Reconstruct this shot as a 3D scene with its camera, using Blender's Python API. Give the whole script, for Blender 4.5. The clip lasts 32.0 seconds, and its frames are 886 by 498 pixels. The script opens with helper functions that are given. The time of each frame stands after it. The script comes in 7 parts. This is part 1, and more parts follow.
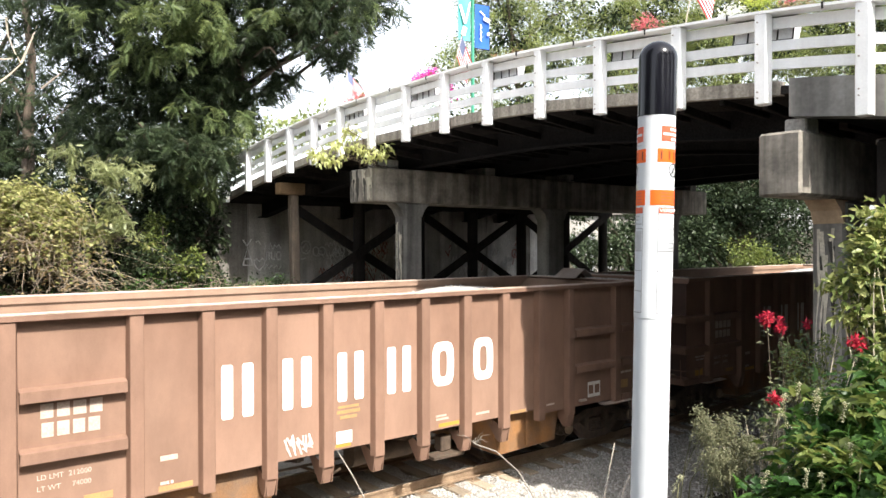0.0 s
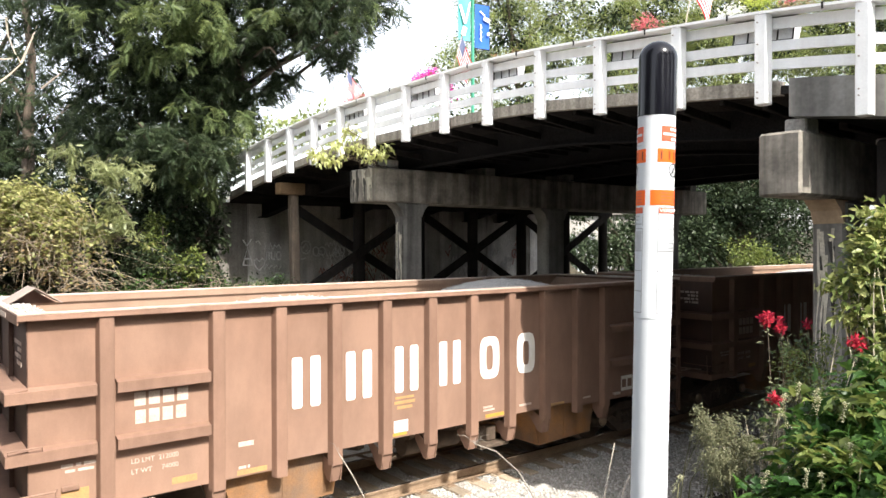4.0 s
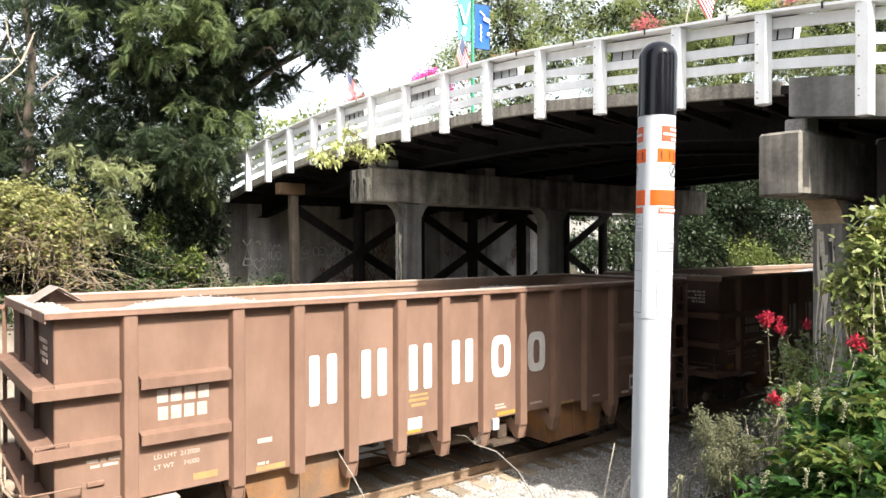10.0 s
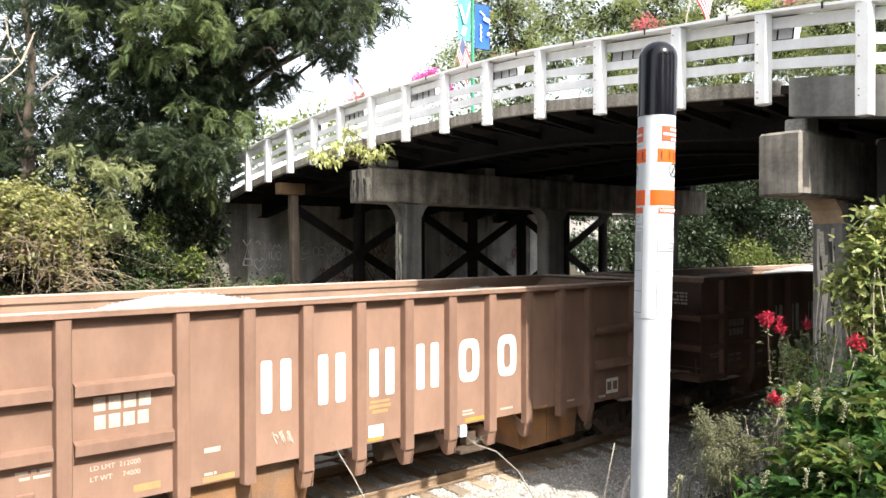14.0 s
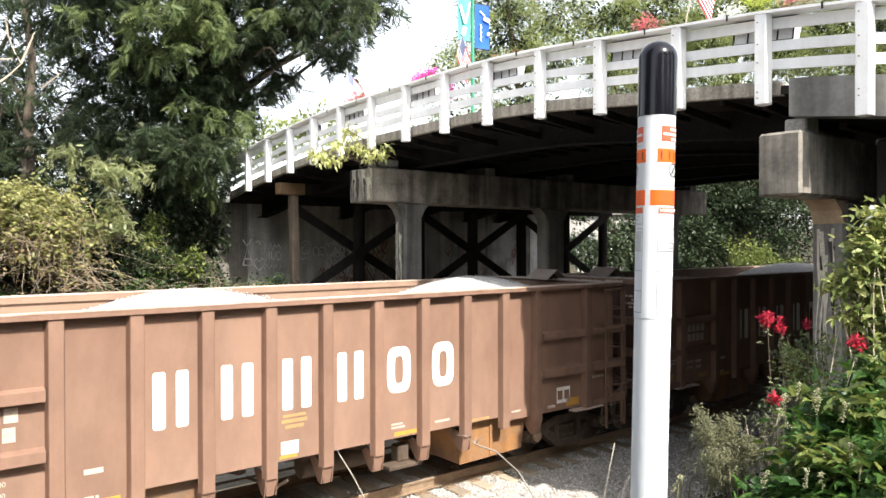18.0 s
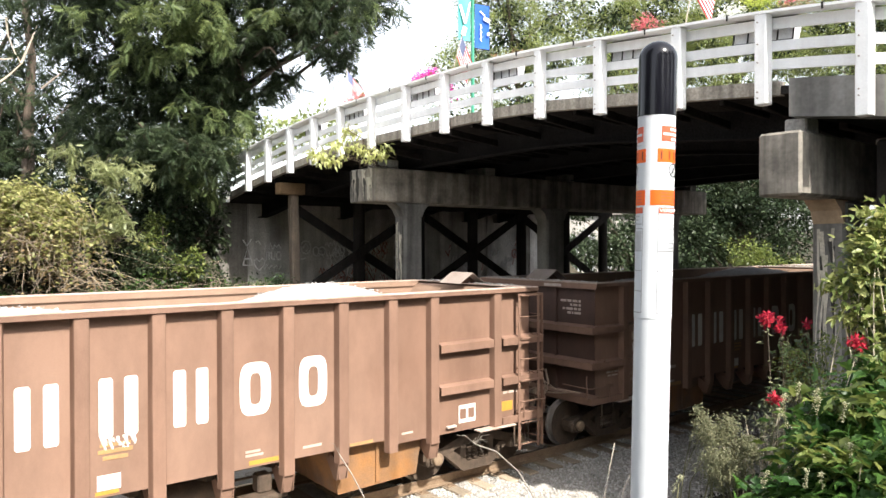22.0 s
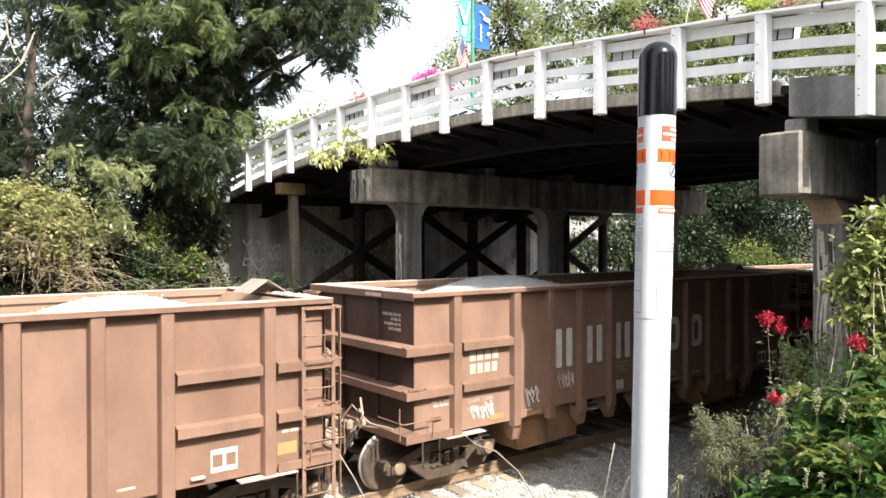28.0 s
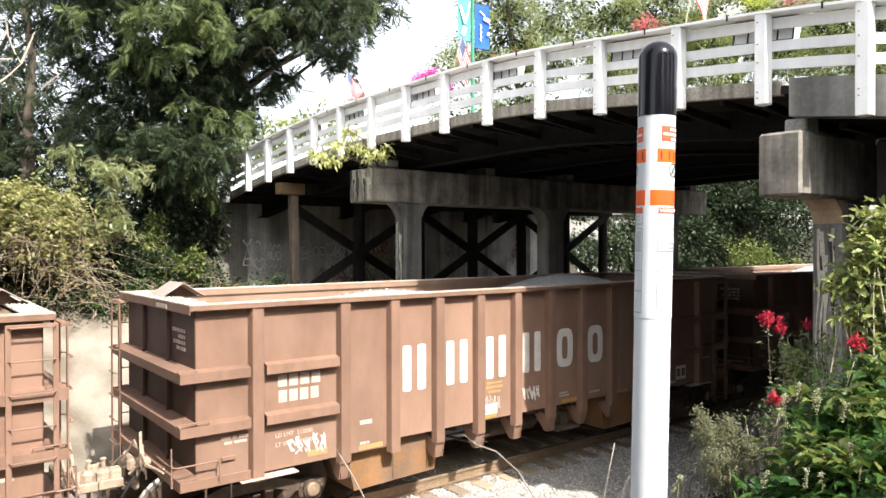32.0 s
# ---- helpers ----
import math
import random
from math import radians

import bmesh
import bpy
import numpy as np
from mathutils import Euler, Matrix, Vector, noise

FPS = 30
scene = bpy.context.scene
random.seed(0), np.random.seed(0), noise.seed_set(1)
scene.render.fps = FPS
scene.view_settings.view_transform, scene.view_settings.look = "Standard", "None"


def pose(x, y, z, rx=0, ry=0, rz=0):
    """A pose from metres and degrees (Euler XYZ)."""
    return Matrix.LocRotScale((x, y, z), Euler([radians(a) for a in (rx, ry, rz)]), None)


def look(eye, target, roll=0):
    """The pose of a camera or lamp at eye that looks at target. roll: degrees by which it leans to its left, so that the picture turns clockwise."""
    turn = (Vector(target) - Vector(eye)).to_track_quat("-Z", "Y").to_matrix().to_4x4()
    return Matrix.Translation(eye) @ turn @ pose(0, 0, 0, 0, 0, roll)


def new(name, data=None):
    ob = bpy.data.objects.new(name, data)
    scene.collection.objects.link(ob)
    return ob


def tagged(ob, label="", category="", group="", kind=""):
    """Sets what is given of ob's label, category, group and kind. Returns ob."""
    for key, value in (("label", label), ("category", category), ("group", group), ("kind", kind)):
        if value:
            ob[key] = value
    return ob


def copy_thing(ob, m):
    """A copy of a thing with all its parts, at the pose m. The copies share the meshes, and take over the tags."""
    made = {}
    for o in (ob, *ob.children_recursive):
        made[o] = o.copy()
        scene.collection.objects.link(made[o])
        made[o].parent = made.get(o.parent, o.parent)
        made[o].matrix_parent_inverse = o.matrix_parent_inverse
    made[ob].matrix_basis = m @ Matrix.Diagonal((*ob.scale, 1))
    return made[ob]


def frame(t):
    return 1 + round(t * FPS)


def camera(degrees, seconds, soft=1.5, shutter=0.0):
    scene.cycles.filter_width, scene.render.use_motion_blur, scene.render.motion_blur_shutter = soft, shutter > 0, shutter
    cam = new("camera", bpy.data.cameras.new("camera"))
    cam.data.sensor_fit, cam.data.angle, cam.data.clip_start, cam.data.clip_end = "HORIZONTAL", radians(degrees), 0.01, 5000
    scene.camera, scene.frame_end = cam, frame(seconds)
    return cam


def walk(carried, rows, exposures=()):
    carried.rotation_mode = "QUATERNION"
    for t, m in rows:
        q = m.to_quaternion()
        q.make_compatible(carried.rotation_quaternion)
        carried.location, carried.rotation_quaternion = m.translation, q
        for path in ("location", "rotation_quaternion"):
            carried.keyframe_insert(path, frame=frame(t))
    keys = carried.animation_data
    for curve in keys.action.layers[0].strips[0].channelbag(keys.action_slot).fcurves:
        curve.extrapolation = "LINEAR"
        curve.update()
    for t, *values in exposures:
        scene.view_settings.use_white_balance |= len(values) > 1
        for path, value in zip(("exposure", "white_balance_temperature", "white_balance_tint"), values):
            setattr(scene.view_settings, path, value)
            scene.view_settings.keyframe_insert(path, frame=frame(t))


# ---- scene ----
EYE = (0.0, 0.0, 3.837)
YAW, PITCH = 0.90929, -0.0077
AIM = (EYE[0] + math.cos(YAW) * math.cos(PITCH), EYE[1] + math.sin(YAW) * math.cos(PITCH), EYE[2] + math.sin(PITCH))
cam = camera(63.48, 32.0)
walk(cam, [(0, look(EYE, AIM, -0.12)), (32, look(EYE, AIM, -0.12))])

# ---- world, sun, exposure ----
# x runs along the track, y across it away from the eye, z = 0 is the top of the rail
SUN_WAY = Vector((0.06, 1.0, -1.02)).normalized()
scene.view_settings.exposure = 1.55
world = bpy.data.worlds.new("sky")
scene.world = world
world.use_nodes = True
wn, wl = world.node_tree.nodes, world.node_tree.links
sky = wn.new("ShaderNodeTexSky")
sky.sky_type = "NISHITA"
sky.sun_disc = False
sky.sun_elevation = math.asin(-SUN_WAY.z)
sky.sun_rotation = math.atan2(-SUN_WAY.x, -SUN_WAY.y)
sky.air_density, sky.dust_density, sky.ozone_density = 1.0, 2.5, 0.6
wn["Background"].inputs["Strength"].default_value = 0.15
haze = wn.new("ShaderNodeHueSaturation")
haze.inputs["Saturation"].default_value = 0.32
wl.new(sky.outputs[0], haze.inputs["Color"])
wl.new(haze.outputs[0], wn["Background"].inputs["Color"])
sun = bpy.data.lights.new("sun", "SUN")
sun.energy, sun.angle, sun.color = 3.4, radians(0.6), (1.0, 0.95, 0.87)
sun_ob = new("sun", sun)
sun_ob.matrix_world = look((0, 0, 60), Vector((0, 0, 60)) + SUN_WAY)

# ---- materials ----
def mat(name, col, col2=None, rough=0.75, metal=0.0, scale=2.0, fine=40.0, amount=0.5, grain=0.25, bump=0.15, streak=0.0,
        rnd=0.0, island=0.0, band=6.0, spec=0.35, stretch=(1, 1, 1), coord="Object", grime=0.0):
    """Two tones mixed by a large noise, grain by a fine one, optional vertical streaks, per-object or per-island change."""
    m = bpy.data.materials.new(name)
    m.use_nodes = True
    n, l = m.node_tree.nodes, m.node_tree.links
    b = n["Principled BSDF"]
    tc = n.new("ShaderNodeTexCoord")
    mp = n.new("ShaderNodeMapping")
    mp.inputs["Scale"].default_value = stretch
    l.new(tc.outputs[coord], mp.inputs[0])
    big = n.new("ShaderNodeTexNoise")
    big.inputs["Scale"].default_value, big.inputs["Detail"].default_value = scale, 5
    big.inputs["Roughness"].default_value = 0.6
    l.new(mp.outputs[0], big.inputs[0])
    ramp = n.new("ShaderNodeValToRGB")
    ramp.color_ramp.elements[0].position, ramp.color_ramp.elements[1].position = 0.5 - 0.25 * amount, 0.5 + 0.3
    ramp.color_ramp.elements[0].color = (*col, 1)
    ramp.color_ramp.elements[1].color = (*(col2 or [c * 0.7 for c in col]), 1)
    l.new(big.outputs[0], ramp.inputs[0])
    out = ramp.outputs[0]
    small = n.new("ShaderNodeTexNoise")
    small.inputs["Scale"].default_value, small.inputs["Detail"].default_value = fine, 4
    l.new(tc.outputs[coord], small.inputs[0])

    def vary(out, value, low, high, low_in=0.3, high_in=0.7):
        r = n.new("ShaderNodeMapRange")
        r.inputs["From Min"].default_value, r.inputs["From Max"].default_value = low_in, high_in
        r.inputs["To Min"].default_value, r.inputs["To Max"].default_value = low, high
        l.new(value, r.inputs[0])
        h = n.new("ShaderNodeHueSaturation")
        l.new(out, h.inputs["Color"])
        l.new(r.outputs[0], h.inputs["Value"])
        return h.outputs[0]
    if grain:
        out = vary(out, small.outputs[0], 1 - grain, 1 + grain)
    if streak:
        sm = n.new("ShaderNodeMapping")
        sm.inputs["Scale"].default_value = (band, band, 0.06 * band)
        l.new(tc.outputs[coord], sm.inputs[0])
        st = n.new("ShaderNodeTexNoise")
        st.inputs["Scale"].default_value, st.inputs["Detail"].default_value = 1.6, 4
        l.new(sm.outputs[0], st.inputs[0])
        out = vary(out, st.outputs[0], 1 + streak * 0.6, 1 - streak, 0.4, 0.75)
    if grime:
        gm = n.new("ShaderNodeMapping")
        gm.inputs["Scale"].default_value = (1.3, 1.3, 0.55)
        l.new(tc.outputs[coord], gm.inputs[0])
        gn = n.new("ShaderNodeTexNoise")
        gn.inputs["Scale"].default_value, gn.inputs["Detail"].default_value = 1.1, 9
        gn.inputs["Roughness"].default_value = 0.68
        l.new(gm.outputs[0], gn.inputs[0])
        out = vary(out, gn.outputs[0], 1 - grime, 1 + grime * 0.5, 0.36, 0.6)
    if rnd:
        oi = n.new("ShaderNodeObjectInfo")
        out = vary(out, oi.outputs["Random"], 1 - rnd, 1 + rnd, 0, 1)
    if island:
        ge = n.new("ShaderNodeNewGeometry")
        out = vary(out, ge.outputs["Random Per Island"], 1 - island, 1 + island, 0, 1)
    l.new(out, b.inputs["Base Color"])
    b.inputs["Roughness"].default_value, b.inputs["Metallic"].default_value = rough, metal
    b.inputs["Specular IOR Level"].default_value = spec
    if bump:
        bp = n.new("ShaderNodeBump")
        bp.inputs["Strength"].default_value, bp.inputs["Distance"].default_value = bump, 0.02
        l.new(small.outputs[0], bp.inputs["Height"])
        l.new(bp.outputs[0], b.inputs["Normal"])
    return m


def leaf_mat(name, col, col2, gloss=0.35, through_light=0.35):
    """A leaf: diffuse with light coming through, colour by island."""
    m = bpy.data.materials.new(name)
    m.use_nodes = True
    n, l = m.node_tree.nodes, m.node_tree.links
    ge = n.new("ShaderNodeNewGeometry")
    ramp = n.new("ShaderNodeValToRGB")
    ramp.color_ramp.elements[0].color, ramp.color_ramp.elements[1].color = (*col, 1), (*col2, 1)
    ramp.color_ramp.elements[0].position = 0.25
    l.new(ge.outputs["Random Per Island"], ramp.inputs[0])
    b = n["Principled BSDF"]
    b.inputs["Roughness"].default_value = 0.42
    b.inputs["Specular IOR Level"].default_value = gloss
    l.new(ramp.outputs[0], b.inputs["Base Color"])
    tr = n.new("ShaderNodeBsdfTranslucent")
    hs = n.new("ShaderNodeHueSaturation")
    hs.inputs["Value"].default_value = 1.5
    hs.inputs["Hue"].default_value = 0.48
    l.new(ramp.outputs[0], hs.inputs["Color"])
    l.new(hs.outputs[0], tr.inputs["Color"])
    mx = n.new("ShaderNodeMixShader")
    mx.inputs[0].default_value = through_light
    l.new(b.outputs[0], mx.inputs[1])
    l.new(tr.outputs[0], mx.inputs[2])
    l.new(mx.outputs[0], n["Material Output"].inputs["Surface"])
    return m


M = {
    "oxide": mat("oxide_paint", (0.208, 0.121, 0.085), (0.277, 0.177, 0.130), 0.62, 0, 0.4, 55, 0.8, 0.03, 0.04, 0.06, rnd=0.10, grime=0.15, spec=0.2, band=1.2),
    "oxide_rib": mat("oxide_rib", (0.235, 0.142, 0.102), (0.202, 0.122, 0.088), 0.6, 0, 1.6, 60, 0.6, 0.05, 0.05, 0.06, rnd=0.09, grime=0.16, spec=0.2),
    "dusty": mat("dusty_steel", (0.52, 0.43, 0.37), (0.30, 0.20, 0.145), 0.8, 0, 2.2, 70, 0.8, 0.12, 0.1, 0.2),
    # end wall paint: its dark tone holds shade between the cars besides grime
    "shaded_end_paint": mat("shaded_end_paint", (0.10, 0.056, 0.042), (0.062, 0.04, 0.033), 0.7, 0, 1.4, 40, 0.7, 0.1, 0.06, 0.15, band=1.3),
    "lining": mat("inside_wall", (0.27, 0.18, 0.128), (0.20, 0.128, 0.09), 0.8, 0, 1.6, 60, 0.7, 0.08, 0.05, 0.1, band=1.5),
    "rust": mat("rust_plate", (0.30, 0.135, 0.04), (0.11, 0.09, 0.075), 0.85, 0, 1.9, 60, 1.0, 0.15, 0.1, 0.3, band=1.5),
    "grime": mat("grimy_steel", (0.058, 0.042, 0.032), (0.125, 0.088, 0.06), 0.75, 0.1, 6, 80, 0.8, 0.25, 0.2),
    "cast": mat("cast_steel", (0.062, 0.045, 0.034), (0.14, 0.10, 0.07), 0.75, 0.15, 8, 90, 0.7, 0.25, 0.2),
    "palerust": mat("dusty_rust", (0.47, 0.375, 0.29), (0.24, 0.165, 0.115), 0.85, 0.05, 7, 70, 0.9, 0.25, 0.3),
    "tread": mat("wheel_tread", (0.36, 0.33, 0.30), (0.25, 0.22, 0.19), 0.55, 0.7, 9, 80, 0.5, 0.15, 0.05),
    "rail": mat("rail_steel", (0.34, 0.25, 0.17), (0.22, 0.15, 0.10), 0.6, 0.4, 6, 60, 0.6, 0.2, 0.1),
    "railtop": mat("rail_head", (0.5, 0.49, 0.47), (0.4, 0.38, 0.36), 0.25, 0.9, 6, 60, 0.5, 0.1, 0.03),
    "tie": mat("tie_wood", (0.42, 0.34, 0.25), (0.25, 0.20, 0.15), 0.9, 0, 3, 50, 0.8, 0.3, 0.4, rnd=0.3, stretch=(6, 1, 6)),
    "stone": mat("ballast_stone", (0.52, 0.50, 0.465), (0.40, 0.38, 0.35), 0.9, 0, 4, 60, 0.8, 0.2, 0.3, island=0.3),
    "stonebed": mat("ballast_bed", (0.42, 0.395, 0.36), (0.28, 0.255, 0.225), 0.95, 0, 6, 45, 0.8, 0.45, 0.9),
    "load": mat("load_stone", (0.48, 0.47, 0.455), (0.36, 0.35, 0.34), 0.95, 0, 5, 35, 0.8, 0.35, 0.9),
    "white": mat("white_letter_paint", (0.78, 0.76, 0.72), (0.62, 0.55, 0.48), 0.65, 0, 4, 60, 0.5, 0.07, 0.05),
    "whitedim": mat("worn_white_paint", (0.56, 0.47, 0.40), (0.40, 0.29, 0.23), 0.7, 0, 9, 80, 0.9, 0.15, 0.05),
    "yellow": mat("reflector_yellow", (0.50, 0.28, 0.05), (0.42, 0.22, 0.05), 0.5, 0, 5, 60, 0.5, 0.1, 0.04),
    "paleyellow": mat("faded_yellow", (0.42, 0.25, 0.10), (0.31, 0.185, 0.10), 0.7, 0, 5, 60, 0.5, 0.1, 0.04),
    "black": mat("black_rubber", (0.012, 0.012, 0.013), (0.02, 0.02, 0.02), 0.5, 0, 4, 50, 0.5, 0.2, 0.05),
    "concrete": mat("old_concrete", (0.27, 0.26, 0.24), (0.10, 0.096, 0.09), 0.92, 0, 1.1, 18, 0.9, 0.12, 0.15, 0.6, band=1.7),
    "cap_concrete": mat("streaked_cap_concrete", (0.36, 0.325, 0.275), (0.085, 0.078, 0.068), 0.92, 0, 2.4, 18, 1.0, 0.12, 0.15, 0.7, band=3.0),
    # tan tone holds warm sunlight on the brackets besides rust stain
    "tan_concrete": mat("sun_tinted_rust_concrete", (0.42, 0.32, 0.22), (0.24, 0.18, 0.13), 0.92, 0, 2.0, 20, 0.8, 0.12, 0.15, 0.3, band=2.0),
    "concrete_dark": mat("stained_concrete", (0.60, 0.58, 0.55), (0.23, 0.215, 0.20), 0.92, 0, 0.9, 26, 0.9, 0.25, 0.3, 0.6, band=1.5),
    "slab": mat("deck_edge", (0.21, 0.195, 0.175), (0.11, 0.10, 0.09), 0.92, 0, 2, 30, 0.8, 0.25, 0.3, 0.3),
    "edge_plank": mat("edge_plank", (0.40, 0.36, 0.30), (0.20, 0.175, 0.15), 0.92, 0, 1.4, 30, 0.9, 0.25, 0.3, 0.4),
    # timber, joist and girder tones are lowered to hold the shade under the deck
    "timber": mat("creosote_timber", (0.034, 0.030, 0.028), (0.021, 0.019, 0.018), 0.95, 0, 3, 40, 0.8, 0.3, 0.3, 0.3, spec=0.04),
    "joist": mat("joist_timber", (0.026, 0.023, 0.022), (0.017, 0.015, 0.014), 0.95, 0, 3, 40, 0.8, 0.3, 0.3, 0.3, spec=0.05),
    "timber_grey": mat("weathered_timber", (0.24, 0.19, 0.145), (0.075, 0.06, 0.048), 0.9, 0, 2, 40, 0.8, 0.3, 0.4, 0.45),
    "lit_cut_wood": mat("lit_cut_wood", (0.31, 0.20, 0.105), (0.20, 0.13, 0.075), 0.85, 0, 4, 40, 0.8, 0.25, 0.3),
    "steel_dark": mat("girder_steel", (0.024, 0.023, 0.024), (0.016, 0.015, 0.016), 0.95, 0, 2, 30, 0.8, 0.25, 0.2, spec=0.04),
    "fence": mat("fence_white_paint", (0.93, 0.93, 0.925), (0.88, 0.875, 0.86), 0.6, 0, 3.0, 45, 0.35, 0.03, 0.08, 0.05),
    "asphalt": mat("asphalt", (0.05, 0.05, 0.05), (0.075, 0.073, 0.07), 0.9, 0, 1, 60, 0.8, 0.3, 0.4),
    "soil": mat("leaf_litter_soil", (0.06, 0.05, 0.036), (0.035, 0.034, 0.02), 0.95, 0, 1.4, 14, 0.9, 0.4, 0.8),
    "post_white": mat("marker_plastic", (0.62, 0.645, 0.68), (0.59, 0.615, 0.65), 0.6, 0, 2, 30, 0.3, 0.015, 0.02, spec=0.25),
    "post_black": mat("marker_cap_black", (0.006, 0.006, 0.009), (0.008, 0.008, 0.012), 0.16, 0, 2, 30, 0.3, 0.1, 0.0, spec=0.35),
    "orange": mat("label_orange", (0.80, 0.125, 0.010), (0.74, 0.115, 0.012), 0.5, 0, 5, 60, 0.3, 0.05, 0.02),
    "label_red": mat("label_red", (0.62, 0.11, 0.05), (0.56, 0.10, 0.05), 0.5, 0, 5, 60, 0.3, 0.05, 0.02),
    "digit": mat("label_digit", (0.16, 0.035, 0.012), (0.2, 0.05, 0.02), 0.6, 0, 5, 60, 0.3, 0.05, 0.0),
    "ink": mat("label_ink", (0.03, 0.03, 0.035), (0.05, 0.05, 0.05), 0.6, 0, 5, 60, 0.3, 0.1, 0.0),
    "greyink": mat("label_grey", (0.42, 0.43, 0.45), (0.5, 0.5, 0.52), 0.6, 0, 8, 60, 0.6, 0.1, 0.0),
    "greyline": mat("label_line", (0.26, 0.27, 0.28), (0.3, 0.3, 0.32), 0.6, 0, 8, 60, 0.6, 0.1, 0.0),
    "bark": mat("bark", (0.14, 0.11, 0.085), (0.075, 0.06, 0.048), 0.95, 0, 5, 40, 0.8, 0.3, 0.6, stretch=(1, 1, 0.2)),
    "twig": mat("dry_twig", (0.36, 0.30, 0.23), (0.22, 0.175, 0.135), 0.9, 0, 6, 40, 0.8, 0.2, 0.1, island=0.35),
    "deadwood": mat("dead_wood", (0.30, 0.265, 0.22), (0.19, 0.165, 0.14), 0.9, 0, 6, 40, 0.8, 0.2, 0.1),
    "palestalk": mat("pale_stalk", (0.50, 0.44, 0.34), (0.38, 0.33, 0.25), 0.85, 0, 6, 40, 0.8, 0.2, 0.1, island=0.2),
    "greenstalk": mat("green_stalk", (0.17, 0.16, 0.085), (0.11, 0.115, 0.06), 0.85, 0, 6, 40, 0.8, 0.2, 0.1, island=0.2),
    "lime": mat("lime_streak", (0.62, 0.58, 0.48), (0.36, 0.33, 0.27), 0.9, 0, 6, 40, 0.8, 0.2, 0.1),
    "soot": mat("dark_streak", (0.04, 0.038, 0.034), (0.07, 0.065, 0.058), 0.9, 0, 6, 40, 0.8, 0.2, 0.1),
    "chalk": mat("scrawl_white", (0.86, 0.85, 0.83), (0.66, 0.65, 0.64), 0.8, 0, 5, 30, 0.9, 0.2, 0.0),
    "scrawl_red": mat("scrawl_red", (0.42, 0.13, 0.09), (0.30, 0.12, 0.09), 0.8, 0, 5, 30, 0.9, 0.2, 0.0),
    "carpaint": mat("white_car_paint", (0.80, 0.80, 0.79), (0.77, 0.77, 0.76), 0.25, 0, 1, 20, 0.3, 0.01, 0.0, spec=0.6),
    "glass": mat("dark_glass", (0.012, 0.014, 0.017), (0.015, 0.017, 0.02), 0.08, 0, 1, 20, 0.3, 0.05, 0.0, spec=0.7),
    "redlamp": mat("red_lamp", (0.5, 0.02, 0.015), (0.4, 0.015, 0.012), 0.25, 0, 3, 20, 0.3, 0.1, 0.0),
    "greenpole": mat("green_pole", (0.03, 0.22, 0.13), (0.025, 0.18, 0.11), 0.45, 0, 3, 30, 0.3, 0.06, 0.02),
    "banner_blue": mat("banner_blue", (0.012, 0.075, 0.33), (0.018, 0.11, 0.42), 0.7, 0, 1.2, 30, 0.6, 0.05, 0.02),
    "banner_teal": mat("banner_teal", (0.07, 0.37, 0.36), (0.14, 0.47, 0.44), 0.7, 0, 1.5, 30, 0.6, 0.05, 0.02),
    "flag_red": mat("flag_red", (0.55, 0.03, 0.045), (0.48, 0.025, 0.04), 0.8, 0, 5, 60, 0.3, 0.05, 0.02),
    "flag_white": mat("flag_white", (0.80, 0.79, 0.78), (0.75, 0.74, 0.73), 0.8, 0, 5, 60, 0.3, 0.03, 0.02),
    "flag_blue": mat("flag_blue", (0.17, 0.20, 0.33), (0.22, 0.25, 0.36), 0.8, 0, 5, 60, 0.3, 0.05, 0.02),
    "iron": mat("black_iron", (0.02, 0.02, 0.02), (0.03, 0.03, 0.03), 0.6, 0.2, 5, 60, 0.5, 0.2, 0.05),
    "plate": mat("pale_plate", (0.34, 0.285, 0.25), (0.24, 0.18, 0.15), 0.75, 0, 3, 50, 0.8, 0.12, 0.1),
    "liner": mat("planter_liner", (0.75, 0.75, 0.75), (0.65, 0.65, 0.65), 0.8, 0, 4, 40, 0.5, 0.1, 0.1),
    "house": mat("pale_stucco", (0.40, 0.38, 0.35), (0.32, 0.30, 0.27), 0.9, 0, 1, 20, 0.6, 0.08, 0.1),
}
